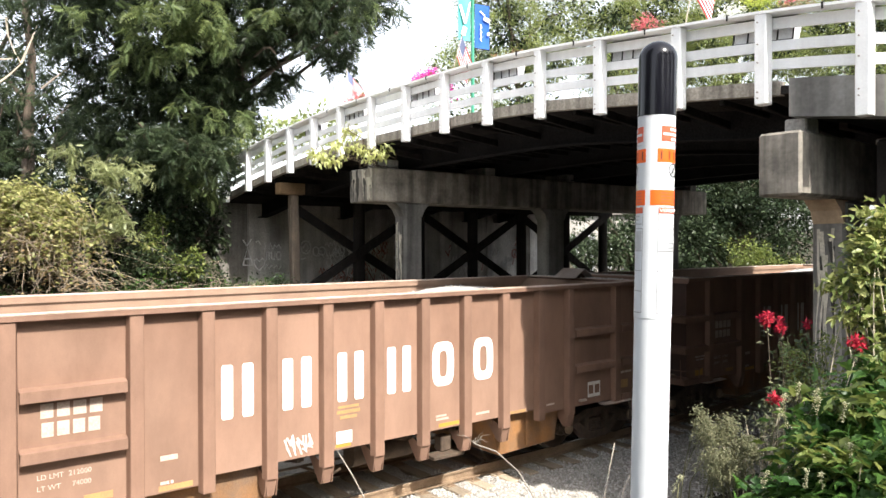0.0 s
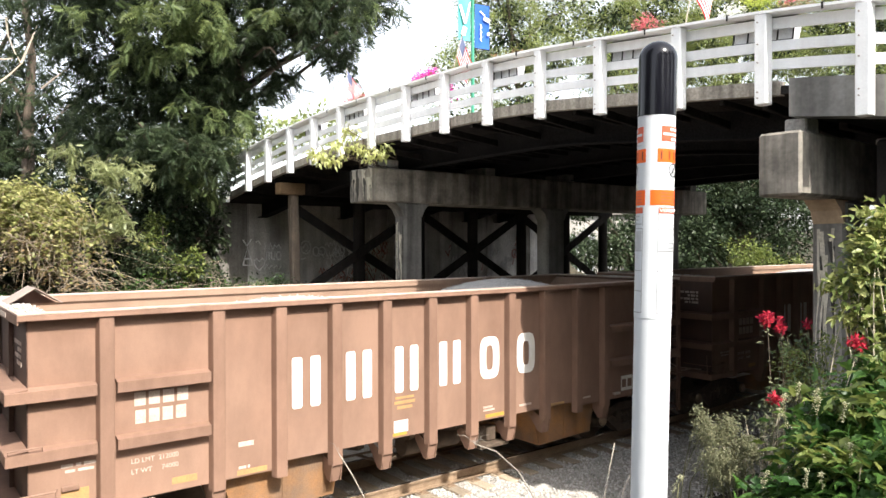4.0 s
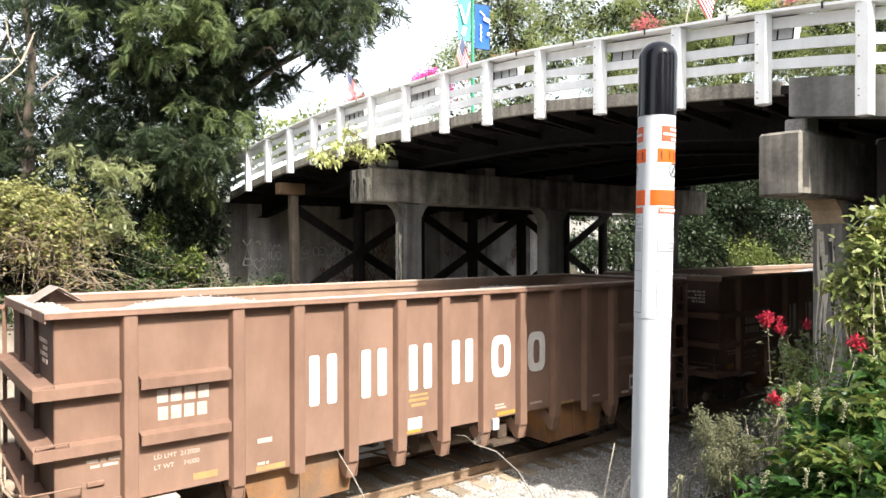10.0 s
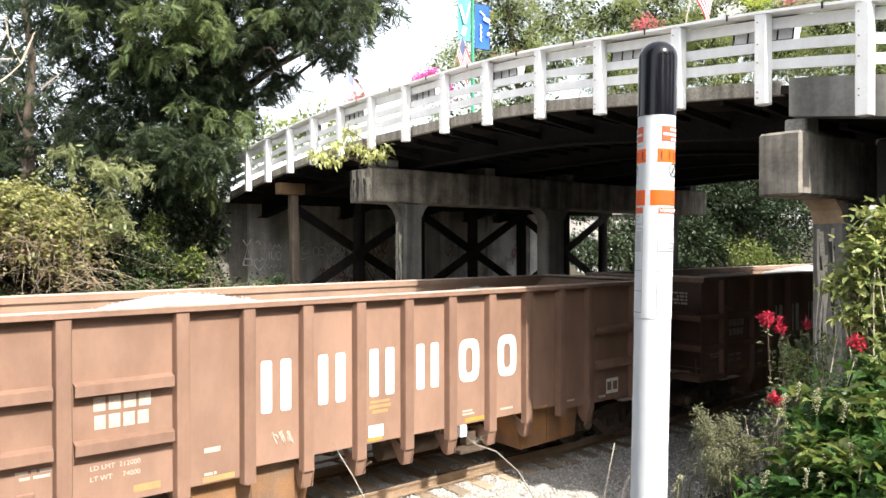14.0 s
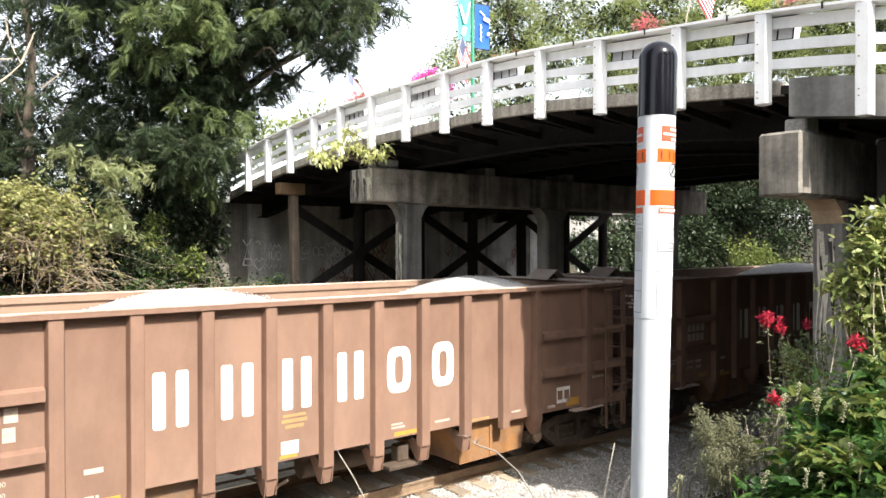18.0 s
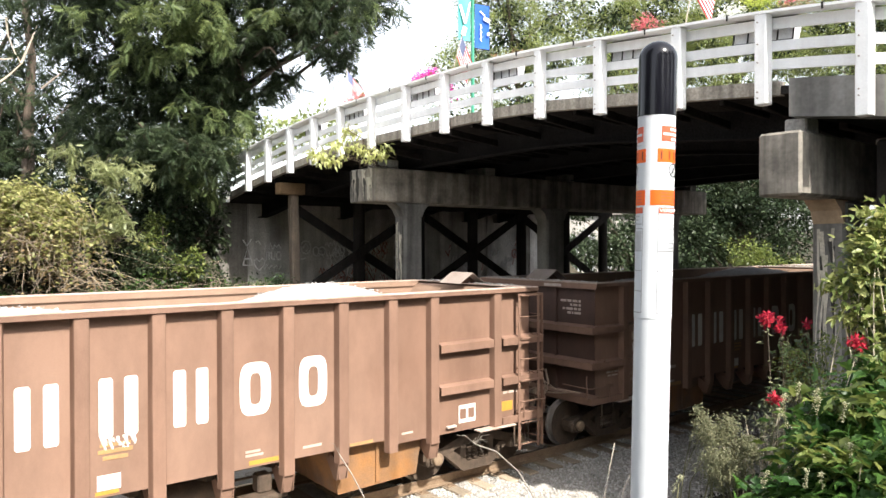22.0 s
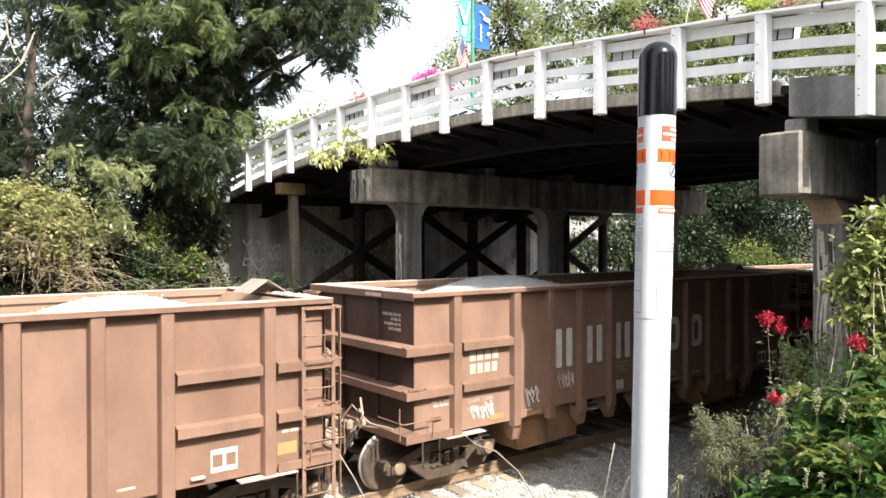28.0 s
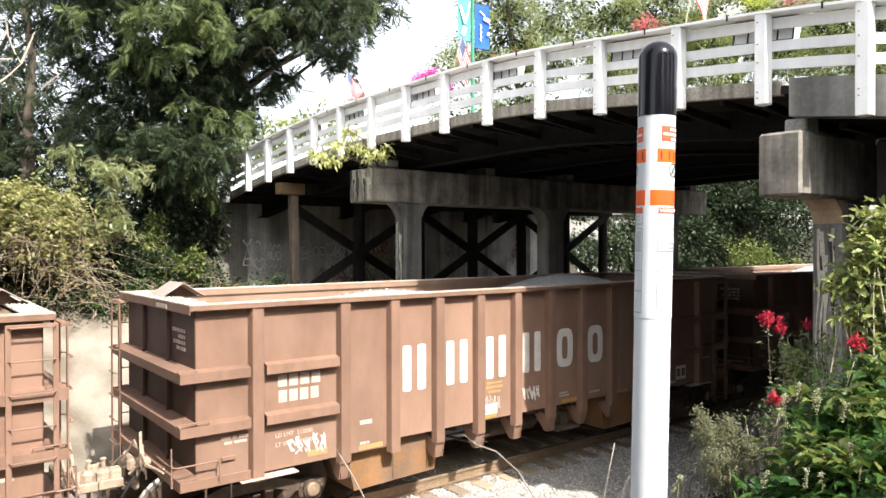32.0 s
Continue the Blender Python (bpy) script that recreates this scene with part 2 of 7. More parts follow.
L = {
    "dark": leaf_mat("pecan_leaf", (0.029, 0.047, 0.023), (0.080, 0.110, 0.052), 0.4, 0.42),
    # paler copy of the pecan leaf, sunlight put into its colour
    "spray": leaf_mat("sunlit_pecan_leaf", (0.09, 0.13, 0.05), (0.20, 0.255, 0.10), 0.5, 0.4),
    # dark leaf tone, the shade of deep foliage put into the colour
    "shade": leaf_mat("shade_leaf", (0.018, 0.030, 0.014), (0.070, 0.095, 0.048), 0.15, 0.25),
    # ivy tone lowered to hold the shade of the canopy above it
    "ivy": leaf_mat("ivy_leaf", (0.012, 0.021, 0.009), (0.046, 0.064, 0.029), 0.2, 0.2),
    "weed": leaf_mat("broad_weed_leaf", (0.024, 0.066, 0.014), (0.075, 0.155, 0.032), 0.3, 0.38),
    "heart": leaf_mat("heart_leaf", (0.36, 0.40, 0.15), (0.56, 0.57, 0.27), 0.4, 0.4),
    "mid": leaf_mat("broad_leaf", (0.032, 0.055, 0.020), (0.105, 0.145, 0.058), 0.4, 0.33),
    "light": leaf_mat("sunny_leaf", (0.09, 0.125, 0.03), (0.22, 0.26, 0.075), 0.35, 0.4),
    "yellow": leaf_mat("vine_leaf", (0.13, 0.145, 0.045), (0.42, 0.41, 0.17), 0.3, 0.4),
    "grey": leaf_mat("weed_leaf", (0.085, 0.10, 0.052), (0.22, 0.23, 0.13), 0.3, 0.3),
    "seed": leaf_mat("seed_head", (0.17, 0.18, 0.10), (0.33, 0.32, 0.20), 0.2, 0.3),
    "fresh": leaf_mat("fresh_leaf", (0.12, 0.17, 0.045), (0.41, 0.43, 0.17), 0.4, 0.38),
    "pale": leaf_mat("pale_leaf", (0.18, 0.21, 0.09), (0.35, 0.38, 0.185), 0.5, 0.38),
    "pink": leaf_mat("pink_petal", (0.55, 0.03, 0.25), (0.75, 0.10, 0.42), 0.2, 0.35),
    "red": leaf_mat("red_petal", (0.30, 0.012, 0.025), (0.60, 0.05, 0.07), 0.2, 0.3),
    "salmon": leaf_mat("salmon_petal", (0.45, 0.11, 0.11), (0.64, 0.28, 0.26), 0.2, 0.35),
    "white": leaf_mat("white_petal", (0.62, 0.64, 0.58), (0.80, 0.80, 0.76), 0.2, 0.3),
    "lime": leaf_mat("lime_leaf", (0.26, 0.34, 0.06), (0.42, 0.47, 0.12), 0.3, 0.4),
    "far": leaf_mat("far_leaf", (0.16, 0.205, 0.068), (0.27, 0.31, 0.115), 0.3, 0.35),
    "cream": leaf_mat("cream_floret", (0.40, 0.40, 0.25), (0.62, 0.60, 0.42), 0.2, 0.3),
    "brown": leaf_mat("dry_leaf", (0.20, 0.14, 0.07), (0.34, 0.27, 0.14), 0.2, 0.3),
}

# ---- mesh helpers ----
class Build:
    """Collects vertices and faces of one mesh."""

    def __init__(self):
        self.v, self.f = [], []

    def add(self, vs, fs):
        k = len(self.v)
        self.v += [tuple(p) for p in vs]
        self.f += [tuple(i + k for i in face) for face in fs]
        return self

    def box(self, x0, x1, y0, y1, z0, z1, c=0.0, m=None):
        """A box with chamfered edges of width c."""
        c = min(c, (x1 - x0) * 0.45, (y1 - y0) * 0.45, (z1 - z0) * 0.45)
        if c <= 0:
            vs = [(x, y, z) for z in (z0, z1) for y in (y0, y1) for x in (x0, x1)]
            fs = [(0, 2, 3, 1), (4, 5, 7, 6), (0, 1, 5, 4), (2, 6, 7, 3), (0, 4, 6, 2), (1, 3, 7, 5)]
        else:
            lo, hi = (x0, y0, z0), (x1, y1, z1)
            vs, key = [], {}
            for sx in (0, 1):
                for sy in (0, 1):
                    for sz in (0, 1):
                        s = (sx, sy, sz)
                        for ax in range(3):
                            p = [(hi[i] if s[i] else lo[i]) if i == ax else (hi[i] - c if s[i] else lo[i] + c) for i in range(3)]
                            key[s, ax] = len(vs)
                            vs.append(p)
            fs = []
            for ax in range(3):
                a, b = (ax + 1) % 3, (ax + 2) % 3
                for side in (0, 1):
                    loop = []
                    for ia, ib in ((0, 0), (1, 0), (1, 1), (0, 1)):
                        s = [0, 0, 0]
                        s[ax], s[a], s[b] = side, ia, ib
                        loop.append(key[tuple(s), ax])
                    fs.append(loop if side else loop[::-1])
                for ia in (0, 1):
                    for ib in (0, 1):
                        q = []
                        for end, fx in ((0, a), (0, b), (1, b), (1, a)):
                            s = [0, 0, 0]
                            s[ax], s[a], s[b] = end, ia, ib
                            q.append(key[tuple(s), fx])
                        fs.append(q if ia == ib else q[::-1])
            for s in [(i, j, k) for i in (0, 1) for j in (0, 1) for k in (0, 1)]:
                t = [key[s, 0], key[s, 1], key[s, 2]]
                fs.append(t if sum(s) % 2 else t[::-1])
        if m is not None:
            vs = [m @ Vector(p) for p in vs]
        return self.add(vs, fs)

    def beam(self, p, q, w, h, c=0.0, up=(0, 0, 1)):
        """A bar of width w and height h from p to q."""
        p, q = Vector(p), Vector(q)
        ax = (q - p).normalized()
        side = ax.cross(Vector(up))
        if side.length < 1e-4:
            side = ax.cross(Vector((1, 0, 0)))
        side.normalize()
        top = side.cross(ax)
        m = Matrix((ax, side, top)).transposed().to_4x4()
        m.translation = p
        return self.box(0, (q - p).length, -w / 2, w / 2, -h / 2, h / 2, c, m)

    def tube(self, pts, r, n=8, r2=None, caps=True):
        """A round bar through points, its radius going from r to r2."""
        pts = [Vector(p) for p in pts]
        r2 = r if r2 is None else r2
        vs, fs = [], []
        for i, p in enumerate(pts):
            d = (pts[min(i + 1, len(pts) - 1)] - pts[max(i - 1, 0)]).normalized()
            a = d.cross(Vector((0, 0, 1)) if abs(d.z) < 0.9 else Vector((1, 0, 0))).normalized()
            b = d.cross(a)
            rr = r + (r2 - r) * i / max(len(pts) - 1, 1)
            for k in range(n):
                t = 2 * math.pi * k / n
                vs.append(p + a * math.cos(t) * rr + b * math.sin(t) * rr)
        for i in range(len(pts) - 1):
            for k in range(n):
                fs.append((i * n + k, i * n + (k + 1) % n, (i + 1) * n + (k + 1) % n, (i + 1) * n + k))
        if caps:
            fs.append(tuple(range(n))[::-1])
            fs.append(tuple((len(pts) - 1) * n + k for k in range(n)))
        return self.add(vs, fs)

    def prism(self, poly, a, b, axis=1):
        """A polygon (two coordinates a point) drawn out from a to b along an axis."""
        n = len(poly)

        def put(p, s):
            q = list(p)
            q.insert(axis, s)
            return q
        vs = [put(p, a) for p in poly] + [put(p, b) for p in poly]
        fs = [tuple(range(n)), tuple(range(2 * n - 1, n - 1, -1))]
        fs += [(i, n + i, n + (i + 1) % n, (i + 1) % n) for i in range(n)]
        return self.add(vs, fs)

    def lathe(self, prof, n=20, axis=2, at=(0, 0, 0)):
        """A profile of (radius, along) turned round an axis."""
        vs, fs = [], []
        for r, s in prof:
            for k in range(n):
                t = 2 * math.pi * k / n
                p = [r * math.cos(t), r * math.sin(t)]
                p.insert(axis, s)
                vs.append([p[i] + at[i] for i in range(3)])
        for i in range(len(prof) - 1):
            for k in range(n):
                fs.append((i * n + k, i * n + (k + 1) % n, (i + 1) * n + (k + 1) % n, (i + 1) * n + k))
        fs.append(tuple(range(n))[::-1])
        fs.append(tuple((len(prof) - 1) * n + k for k in range(n)))
        return self.add(vs, fs)

    def mesh(self, name, material, smooth=False):
        me = bpy.data.meshes.new(name)
        me.from_pydata(self.v, [], self.f)
        me.materials.append(material)
        bm = bmesh.new()
        bm.from_mesh(me)
        bmesh.ops.recalc_face_normals(bm, faces=bm.faces)
        bm.to_mesh(me)
        bm.free()
        if smooth:
            me.shade_smooth()
            me.set_sharp_from_angle(angle=radians(35))
        return me


def part(name, b, material, parent=None, label="", smooth=False, at=None, kind=""):
    """One mesh object under a thing or a part; b is a Build or a mesh that is shared."""
    ob = new(name, b.mesh(name, material, smooth) if isinstance(b, Build) else b)
    ob.parent = parent
    if at is not None:
        ob.matrix_basis = at
    return tagged(ob, label=label, kind=kind)


def empty(name, label, category, group="", kind="", at=None):
    ob = new(name)
    ob.empty_display_size = 0.2
    if at is not None:
        ob.matrix_basis = at
    return tagged(ob, label, category, group, kind)


def cloud_mesh(name, verts, faces, material, smooth=False):
    """A mesh from arrays; faces all have as many corners."""
    verts, faces = np.asarray(verts, np.float32), np.asarray(faces, np.int32)
    me = bpy.data.meshes.new(name)
    k = faces.shape[1]
    me.vertices.add(len(verts))
    me.vertices.foreach_set("co", verts.ravel())
    me.loops.add(faces.size)
    me.loops.foreach_set("vertex_index", faces.ravel())
    me.polygons.add(len(faces))
    me.polygons.foreach_set("loop_start", np.arange(0, faces.size, k, dtype=np.int32))
    me.materials.append(material)
    me.update(calc_edges=True)
    if smooth:
        me.shade_smooth()
    return me


def scatter(template, faces, place, ax, up, size):
    """Copies of a small leaf or stone joined into arrays: place, axis, up and size row by row."""
    ax = ax / np.linalg.norm(ax, axis=1, keepdims=True)
    side = np.cross(up, ax)
    side /= np.linalg.norm(side, axis=1, keepdims=True) + 1e-9
    top = np.cross(ax, side)
    t = np.asarray(template, float)
    v = place[:, None, :] + size[:, None, None] * (t[None, :, 0:1] * ax[:, None, :] + t[None, :, 1:2] * side[:, None, :] + t[None, :, 2:3] * top[:, None, :])
    f = np.asarray(faces)[None] + (np.arange(len(place)) * len(t))[:, None, None]
    return v.reshape(-1, 3), f.reshape(-1, len(faces[0]))


def pinnate(pairs=6, droop=0.25, width=0.36):
    """A feathered leaf of unit length: narrow leaflets in pairs along one drooping rib, all joined."""
    vs, fs = [], []
    xs = [0.0] + [0.2 + 0.75 * i / (pairs - 1) for i in range(pairs)]
    for x in xs:
        z = -droop * x * x
        vs += [(x, 0.006, z), (x, -0.006, z)]
    for i in range(pairs):
        k = 2 * i
        fs.append((k, k + 2, k + 3, k + 1))
    for i in range(pairs):
        x = xs[i + 1]
        z = -droop * x * x
        ln = 0.40 * (1 - 0.4 * abs(i / (pairs - 1) - 0.4))
        w = width / (pairs - 1)
        for s, root in ((1, 2 * i + 2), (-1, 2 * i + 3)):
            k = len(vs)
            vs += [(x + 0.24 * ln + w, s * ln * 0.45, z + 0.02), (x + 0.6 * ln, s * ln, z - 0.3 * ln), (x + 0.24 * ln - w, s * ln * 0.5, z - 0.03)]
            fs.append((root, k, k + 1, k + 2))
    return vs, fs


LEAF = ([(0, 0, 0), (0.35, 0.26, 0.04), (1, 0, -0.12), (0.35, -0.26, 0.04)], [(0, 1, 2, 3)])
FOLDED = ([(0, 0, 0), (0.32, 0.23, 0.06), (0.75, 0.13, 0.02), (1, 0, -0.14), (0.75, -0.13, 0.02), (0.32, -0.23, 0.06), (0.5, 0, -0.03)],
          [(0, 6, 1), (6, 2, 1), (6, 3, 2), (0, 5, 6), (6, 5, 4), (6, 4, 3)])
TOOTHED = ([(0, 0, 0), (0.12, 0.1, 0.03), (0.34, 0.27, 0.02), (0.4, 0.15, 0.05), (0.6, 0.21, 0.0), (0.66, 0.09, 0.02), (1, 0, -0.2), (0.66, -0.09, 0.02), (0.6, -0.21, 0.0), (0.4, -0.15, 0.05), (0.34, -0.27, 0.02), (0.12, -0.1, 0.03), (0.45, 0, -0.03)],
           [(12, k, (k + 1) % 12) for k in range(12)])
HUSK = ([(0, 0, 0), (0.4, 0.3, 0.12), (1, 0, 0), (0.4, -0.3, 0.12), (0.45, 0, -0.3)], [(0, 1, 3), (1, 2, 3), (0, 4, 1), (1, 4, 2), (2, 4, 3), (3, 4, 0)])
DROOP = ([(0, 0, 0), (0.28, 0.16, 0.05), (0.62, 0.15, 0.0), (1, 0, -0.16), (0.62, -0.15, 0.0), (0.28, -0.16, 0.05)], [(0, 1, 5), (1, 2, 4), (1, 4, 5), (2, 3, 4)])
STONE = ([(1, 0, 0), (-1, 0.1, 0), (0.1, 0.9, 0.1), (0, -0.9, -0.1), (0.1, 0, 0.7), (0, 0.1, -0.7)],
         [(0, 2, 4), (2, 1, 4), (1, 3, 4), (3, 0, 4), (2, 0, 5), (1, 2, 5), (3, 1, 5), (0, 3, 5)])


def crown_leaves(rng, blobs, twigs, per_twig, spread, size, template, hang=0.5, shell=0.55):
    """Leaves in tufts over the outside of several ellipsoids (x, y, z, rx, ry, rz)."""
    blobs = np.array(blobs, float)
    wgt = blobs[:, 3] * blobs[:, 4] + blobs[:, 3] * blobs[:, 5]
    pick = rng.choice(len(blobs), twigs, p=wgt / wgt.sum())
    d = rng.normal(size=(twigs, 3))
    d /= np.linalg.norm(d, axis=1, keepdims=True)
    r = shell + (1 - shell) * rng.random(twigs) ** 0.6
    r *= 1 + 0.16 * rng.normal(size=twigs)
    c = blobs[pick, :3] + d * r[:, None] * blobs[pick, 3:]
    n = twigs * per_twig
    place = np.repeat(c, per_twig, 0) + rng.normal(size=(n, 3)) * spread * np.array([1, 1, 0.7])
    out = np.repeat(d, per_twig, 0) * np.array([1, 1, 0.5]) + rng.normal(size=(n, 3)) * 0.7 - np.array([0, 0, hang])
    up = np.array([0, 0, 1.0]) + rng.normal(size=(n, 3)) * 0.45
    sz = size * (0.65 + 0.7 * rng.random(n))
    return scatter(*template, place, out, up, sz)


def spray_leaves(rng, blobs, sprays, fronds, reach, size, template, hang=0.8, low=0.35, wild=0.42):
    """Drooping sprays, each a bent twig with feathered leaves to both sides, growing out of several ellipsoids."""
    blobs = np.array(blobs, float)
    wgt = blobs[:, 3] * blobs[:, 5] + 0.15
    pick = rng.choice(len(blobs), sprays, p=wgt / wgt.sum())
    d = rng.normal(size=(sprays, 3))
    d /= np.linalg.norm(d, axis=1, keepdims=True)
    r = low + (0.95 - low) * rng.random(sprays) ** 0.55
    start = blobs[pick, :3] + d * r[:, None] * blobs[pick, 3:]
    go = d * np.array([1, 1, 0.6]) + rng.normal(size=(sprays, 3)) * 0.45
    go /= np.linalg.norm(go, axis=1, keepdims=True)
    ln = reach * (0.6 + 0.8 * rng.random(sprays))
    side = np.cross(go, [0, 0, 1.0])
    side /= np.linalg.norm(side, axis=1, keepdims=True) + 1e-6
    place, ax, up = [], [], []
    for j in range(fronds):
        t = (j + 0.4) / fronds
        drop = np.array([0, 0, -1.0]) * (hang * 0.6 * t * t * ln)[:, None]
        place.append(start + go * (ln * t)[:, None] + drop)
        s = 1 if j % 2 else -1
        a = go * 0.55 + side * s * (0.9 - 0.5 * t) + rng.normal(size=(sprays, 3)) * wild
        a[:, 2] -= hang * (0.45 + 0.7 * t)
        ax.append(a)
        up.append(np.array([0, 0, 0.8]) + d * 0.6 + rng.normal(size=(sprays, 3)) * 0.6)
    n = sprays * fronds
    return scatter(*template, np.concatenate(place), np.concatenate(ax), np.concatenate(up), size * (0.7 + 0.55 * rng.random(n)))


def tree(name, label, base, blobs, material, twigs, per_twig, spread, size, template, seed, trunk_r=0.22, hang=0.5, group="", shell=0.55, limbs=True, category="tree", sprays=(), bare=(), feathered=0.0, core=0):
    """A tapered trunk with limbs that reach into a crown of many leaves."""
    rng = np.random.default_rng(seed)
    top = empty(name, label, category, group)
    top.location = base
    bx, by, bz = base
    hi = max(b[2] for b in blobs)
    b = Build()
    mid = np.mean([[q[0], q[1]] for q in blobs], 0)
    stem = [(0, 0, -0.3)]
    for i in range(1, 6):
        t = i / 5
        stem.append(((mid[0] - bx) * t * t + rng.normal() * 0.12 * t, (mid[1] - by) * t * t + rng.normal() * 0.12 * t, (hi - bz) * t * 0.95))
    b.tube(stem, trunk_r, 9, trunk_r * 0.3)
    part("trunk", b, M["bark"], top, smooth=True)
    if limbs:
        for q in blobs:
            lb = Build()
            zc = q[2] - bz
            k = min(4, max(1, int(5 * max(0.12, (zc - 1.2)) / max(hi - bz, 0.1))))
            s = Vector(stem[k])
            e = Vector((q[0] - bx, q[1] - by, zc))
            pts = [s + (e - s) * t + Vector((rng.normal(), rng.normal(), rng.normal() + 1.2 * t * (1 - t))) * 0.14 for t in (0, 0.33, 0.66, 1)]
            lb.tube(pts, trunk_r * 0.4, 7, trunk_r * 0.1)
            for j in range(5):
                a = pts[1 + j % 3]
                dirn = Vector(rng.normal(size=3)).normalized()
                lb.tube([a, a + dirn * 0.4 * q[3] + Vector((0, 0, 0.1)), a + dirn * 0.85 * q[3]], trunk_r * 0.14, 5, trunk_r * 0.04)
            part("limb", lb, M["bark"], top, smooth=True)
    if feathered:
        v, f = spray_leaves(rng, blobs, twigs, per_twig, feathered, size, template, hang, shell, 0.65)
    else:
        v, f = crown_leaves(rng, blobs, twigs, per_twig, spread, size, template, hang, shell)
    v = v - np.array(base)
    part("crown", cloud_mesh("crown", v, f, material), material, top)
    # a smaller, darker shell of leaves stands for shade inside the crown
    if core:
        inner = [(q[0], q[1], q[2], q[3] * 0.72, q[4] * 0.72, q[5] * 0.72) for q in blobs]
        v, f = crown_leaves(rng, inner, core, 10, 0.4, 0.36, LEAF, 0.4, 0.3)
        part("inner_crown", cloud_mesh("inner_crown", v - np.array(base), f, L["shade"]), None, top, "inner leaves coloured dark to stand for shade")
    # outer sprays in a lighter leaf colour that stands for sunlight
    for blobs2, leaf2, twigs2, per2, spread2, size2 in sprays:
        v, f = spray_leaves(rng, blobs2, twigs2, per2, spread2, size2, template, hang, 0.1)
        part("leaf_spray", cloud_mesh("leaf_spray", v - np.array(base), f, leaf2), None, top, "spray of leaves coloured yellow-green as if sunlit", kind="stuff")
    for pts in bare:
        part("bare_limb", Build().tube([Vector(p) - Vector(base) for p in pts], 0.035, 7, 0.012), M["palestalk"], top, "pale bare limb", smooth=True)
    return top


def words(text, height, material):
    """A mesh of the built-in font, flat in x and y, its left foot at the origin."""
    cu = bpy.data.curves.new("words", "FONT")
    cu.body, cu.size, cu.extrude = text, height / 0.72, 0.002
    ob = bpy.data.objects.new("words", cu)
    me = bpy.data.meshes.new_from_object(ob)
    me.materials.clear()
    me.materials.append(material)
    bpy.data.objects.remove(ob)
    return me


# ---- ground and track ----
MID = 10.167          # middle of the track
DECK0, DECK1 = 8.3, 21.0


def smooth_step(t):
    t = np.clip(t, 0, 1)
    return t * t * (3 - 2 * t)


def top_z(y):
    """Height of the fence's top along the humped bridge."""
    y = np.asarray(y, float)
    hump = 7.05 - 0.0115 * (y - 10.4) ** 2 - 0.06 * np.exp(-((y - 6.2) / 1.9) ** 2) - 0.05 - 0.08 * np.exp(-((y - 11.5) / 2.6) ** 2)
    near = 7.0 - 0.0115 * 7.4 ** 2 - 0.10 * (3.0 - y)
    far = 7.0 - 0.0115 * 9.6 ** 2 - 0.015 * (y - 20.0)
    return np.where(y < 3.0, np.maximum(near, 3.6), np.where(y > 20.0, np.maximum(far, 5.6), hump))


def edge_x(y):
    """The bridge's near edge bends a little, and swings away on the near approach."""
    y = np.asarray(y, float)
    return DECK0 + 0.12 * smooth_step((11.0 - y) / 4.5) - 0.0034 * np.clip(y - 5.0, 0, 40) ** 2 + 1.5 * np.clip(3.1 - y, 0, 1.5) ** 2


def ground_z(x, y):
    x, y = np.asarray(x, float), np.asarray(y, float)
    near = 2.5 - 0.02 * np.clip(-y, 0, 20) - 3.05 * smooth_step((y - 1.2) / 5.4)
    bed = 0.28 * smooth_step((y - 6.9) / 1.5) * smooth_step((13.4 - y) / 1.4)
    far = 2.9 * smooth_step((y - 12.9) / 3.6) + 2.5 * smooth_step((y - 16.5) / 5.0)
    low = smooth_step((x - 21) / 4) * smooth_step((60 - x) / 20)
    far = far * (1 - 0.78 * low)
    under = smooth_step((x - 6.9) / 0.9) * smooth_step((22.8 - x) / 0.9) * smooth_step((20.6 - y) / 0.5)
    far = far * (1 - 0.6 * under)
    z = near + bed + far
    wob = 0.14 * np.sin(x * 0.9 + 1.3 * np.sin(y * 0.7)) * np.sin(y * 1.1 + 0.6) + 0.06 * np.sin(x * 2.7 + y * 1.9)
    z = z + wob * (smooth_step((6.5 - y) / 1.0) + smooth_step((y - 13.2) / 1.5))
    # ground raised under the near span to block light from the near side
    fill = smooth_step((x - 10.4) / 1.2) * smooth_step((21.6 - x) / 2.0) * smooth_step((5.7 - y) / 1.6)
    z = z * (1 - fill) + np.maximum(z, 4.1) * fill
    road = top_z(y) - 1.3
    toe = DECK0 - 3.5 + 4.6 * smooth_step((4.0 - y) / 2.0)
    bank = smooth_step((x - toe) / 3.3) * smooth_step((DECK1 + 3.5 - x) / 3.3)
    lift = bank * np.where(y < 3.0, smooth_step((2.3 - y) / 1.6), smooth_step((y - 20.3) / 1.2))
    return z * (1 - lift) + road * lift


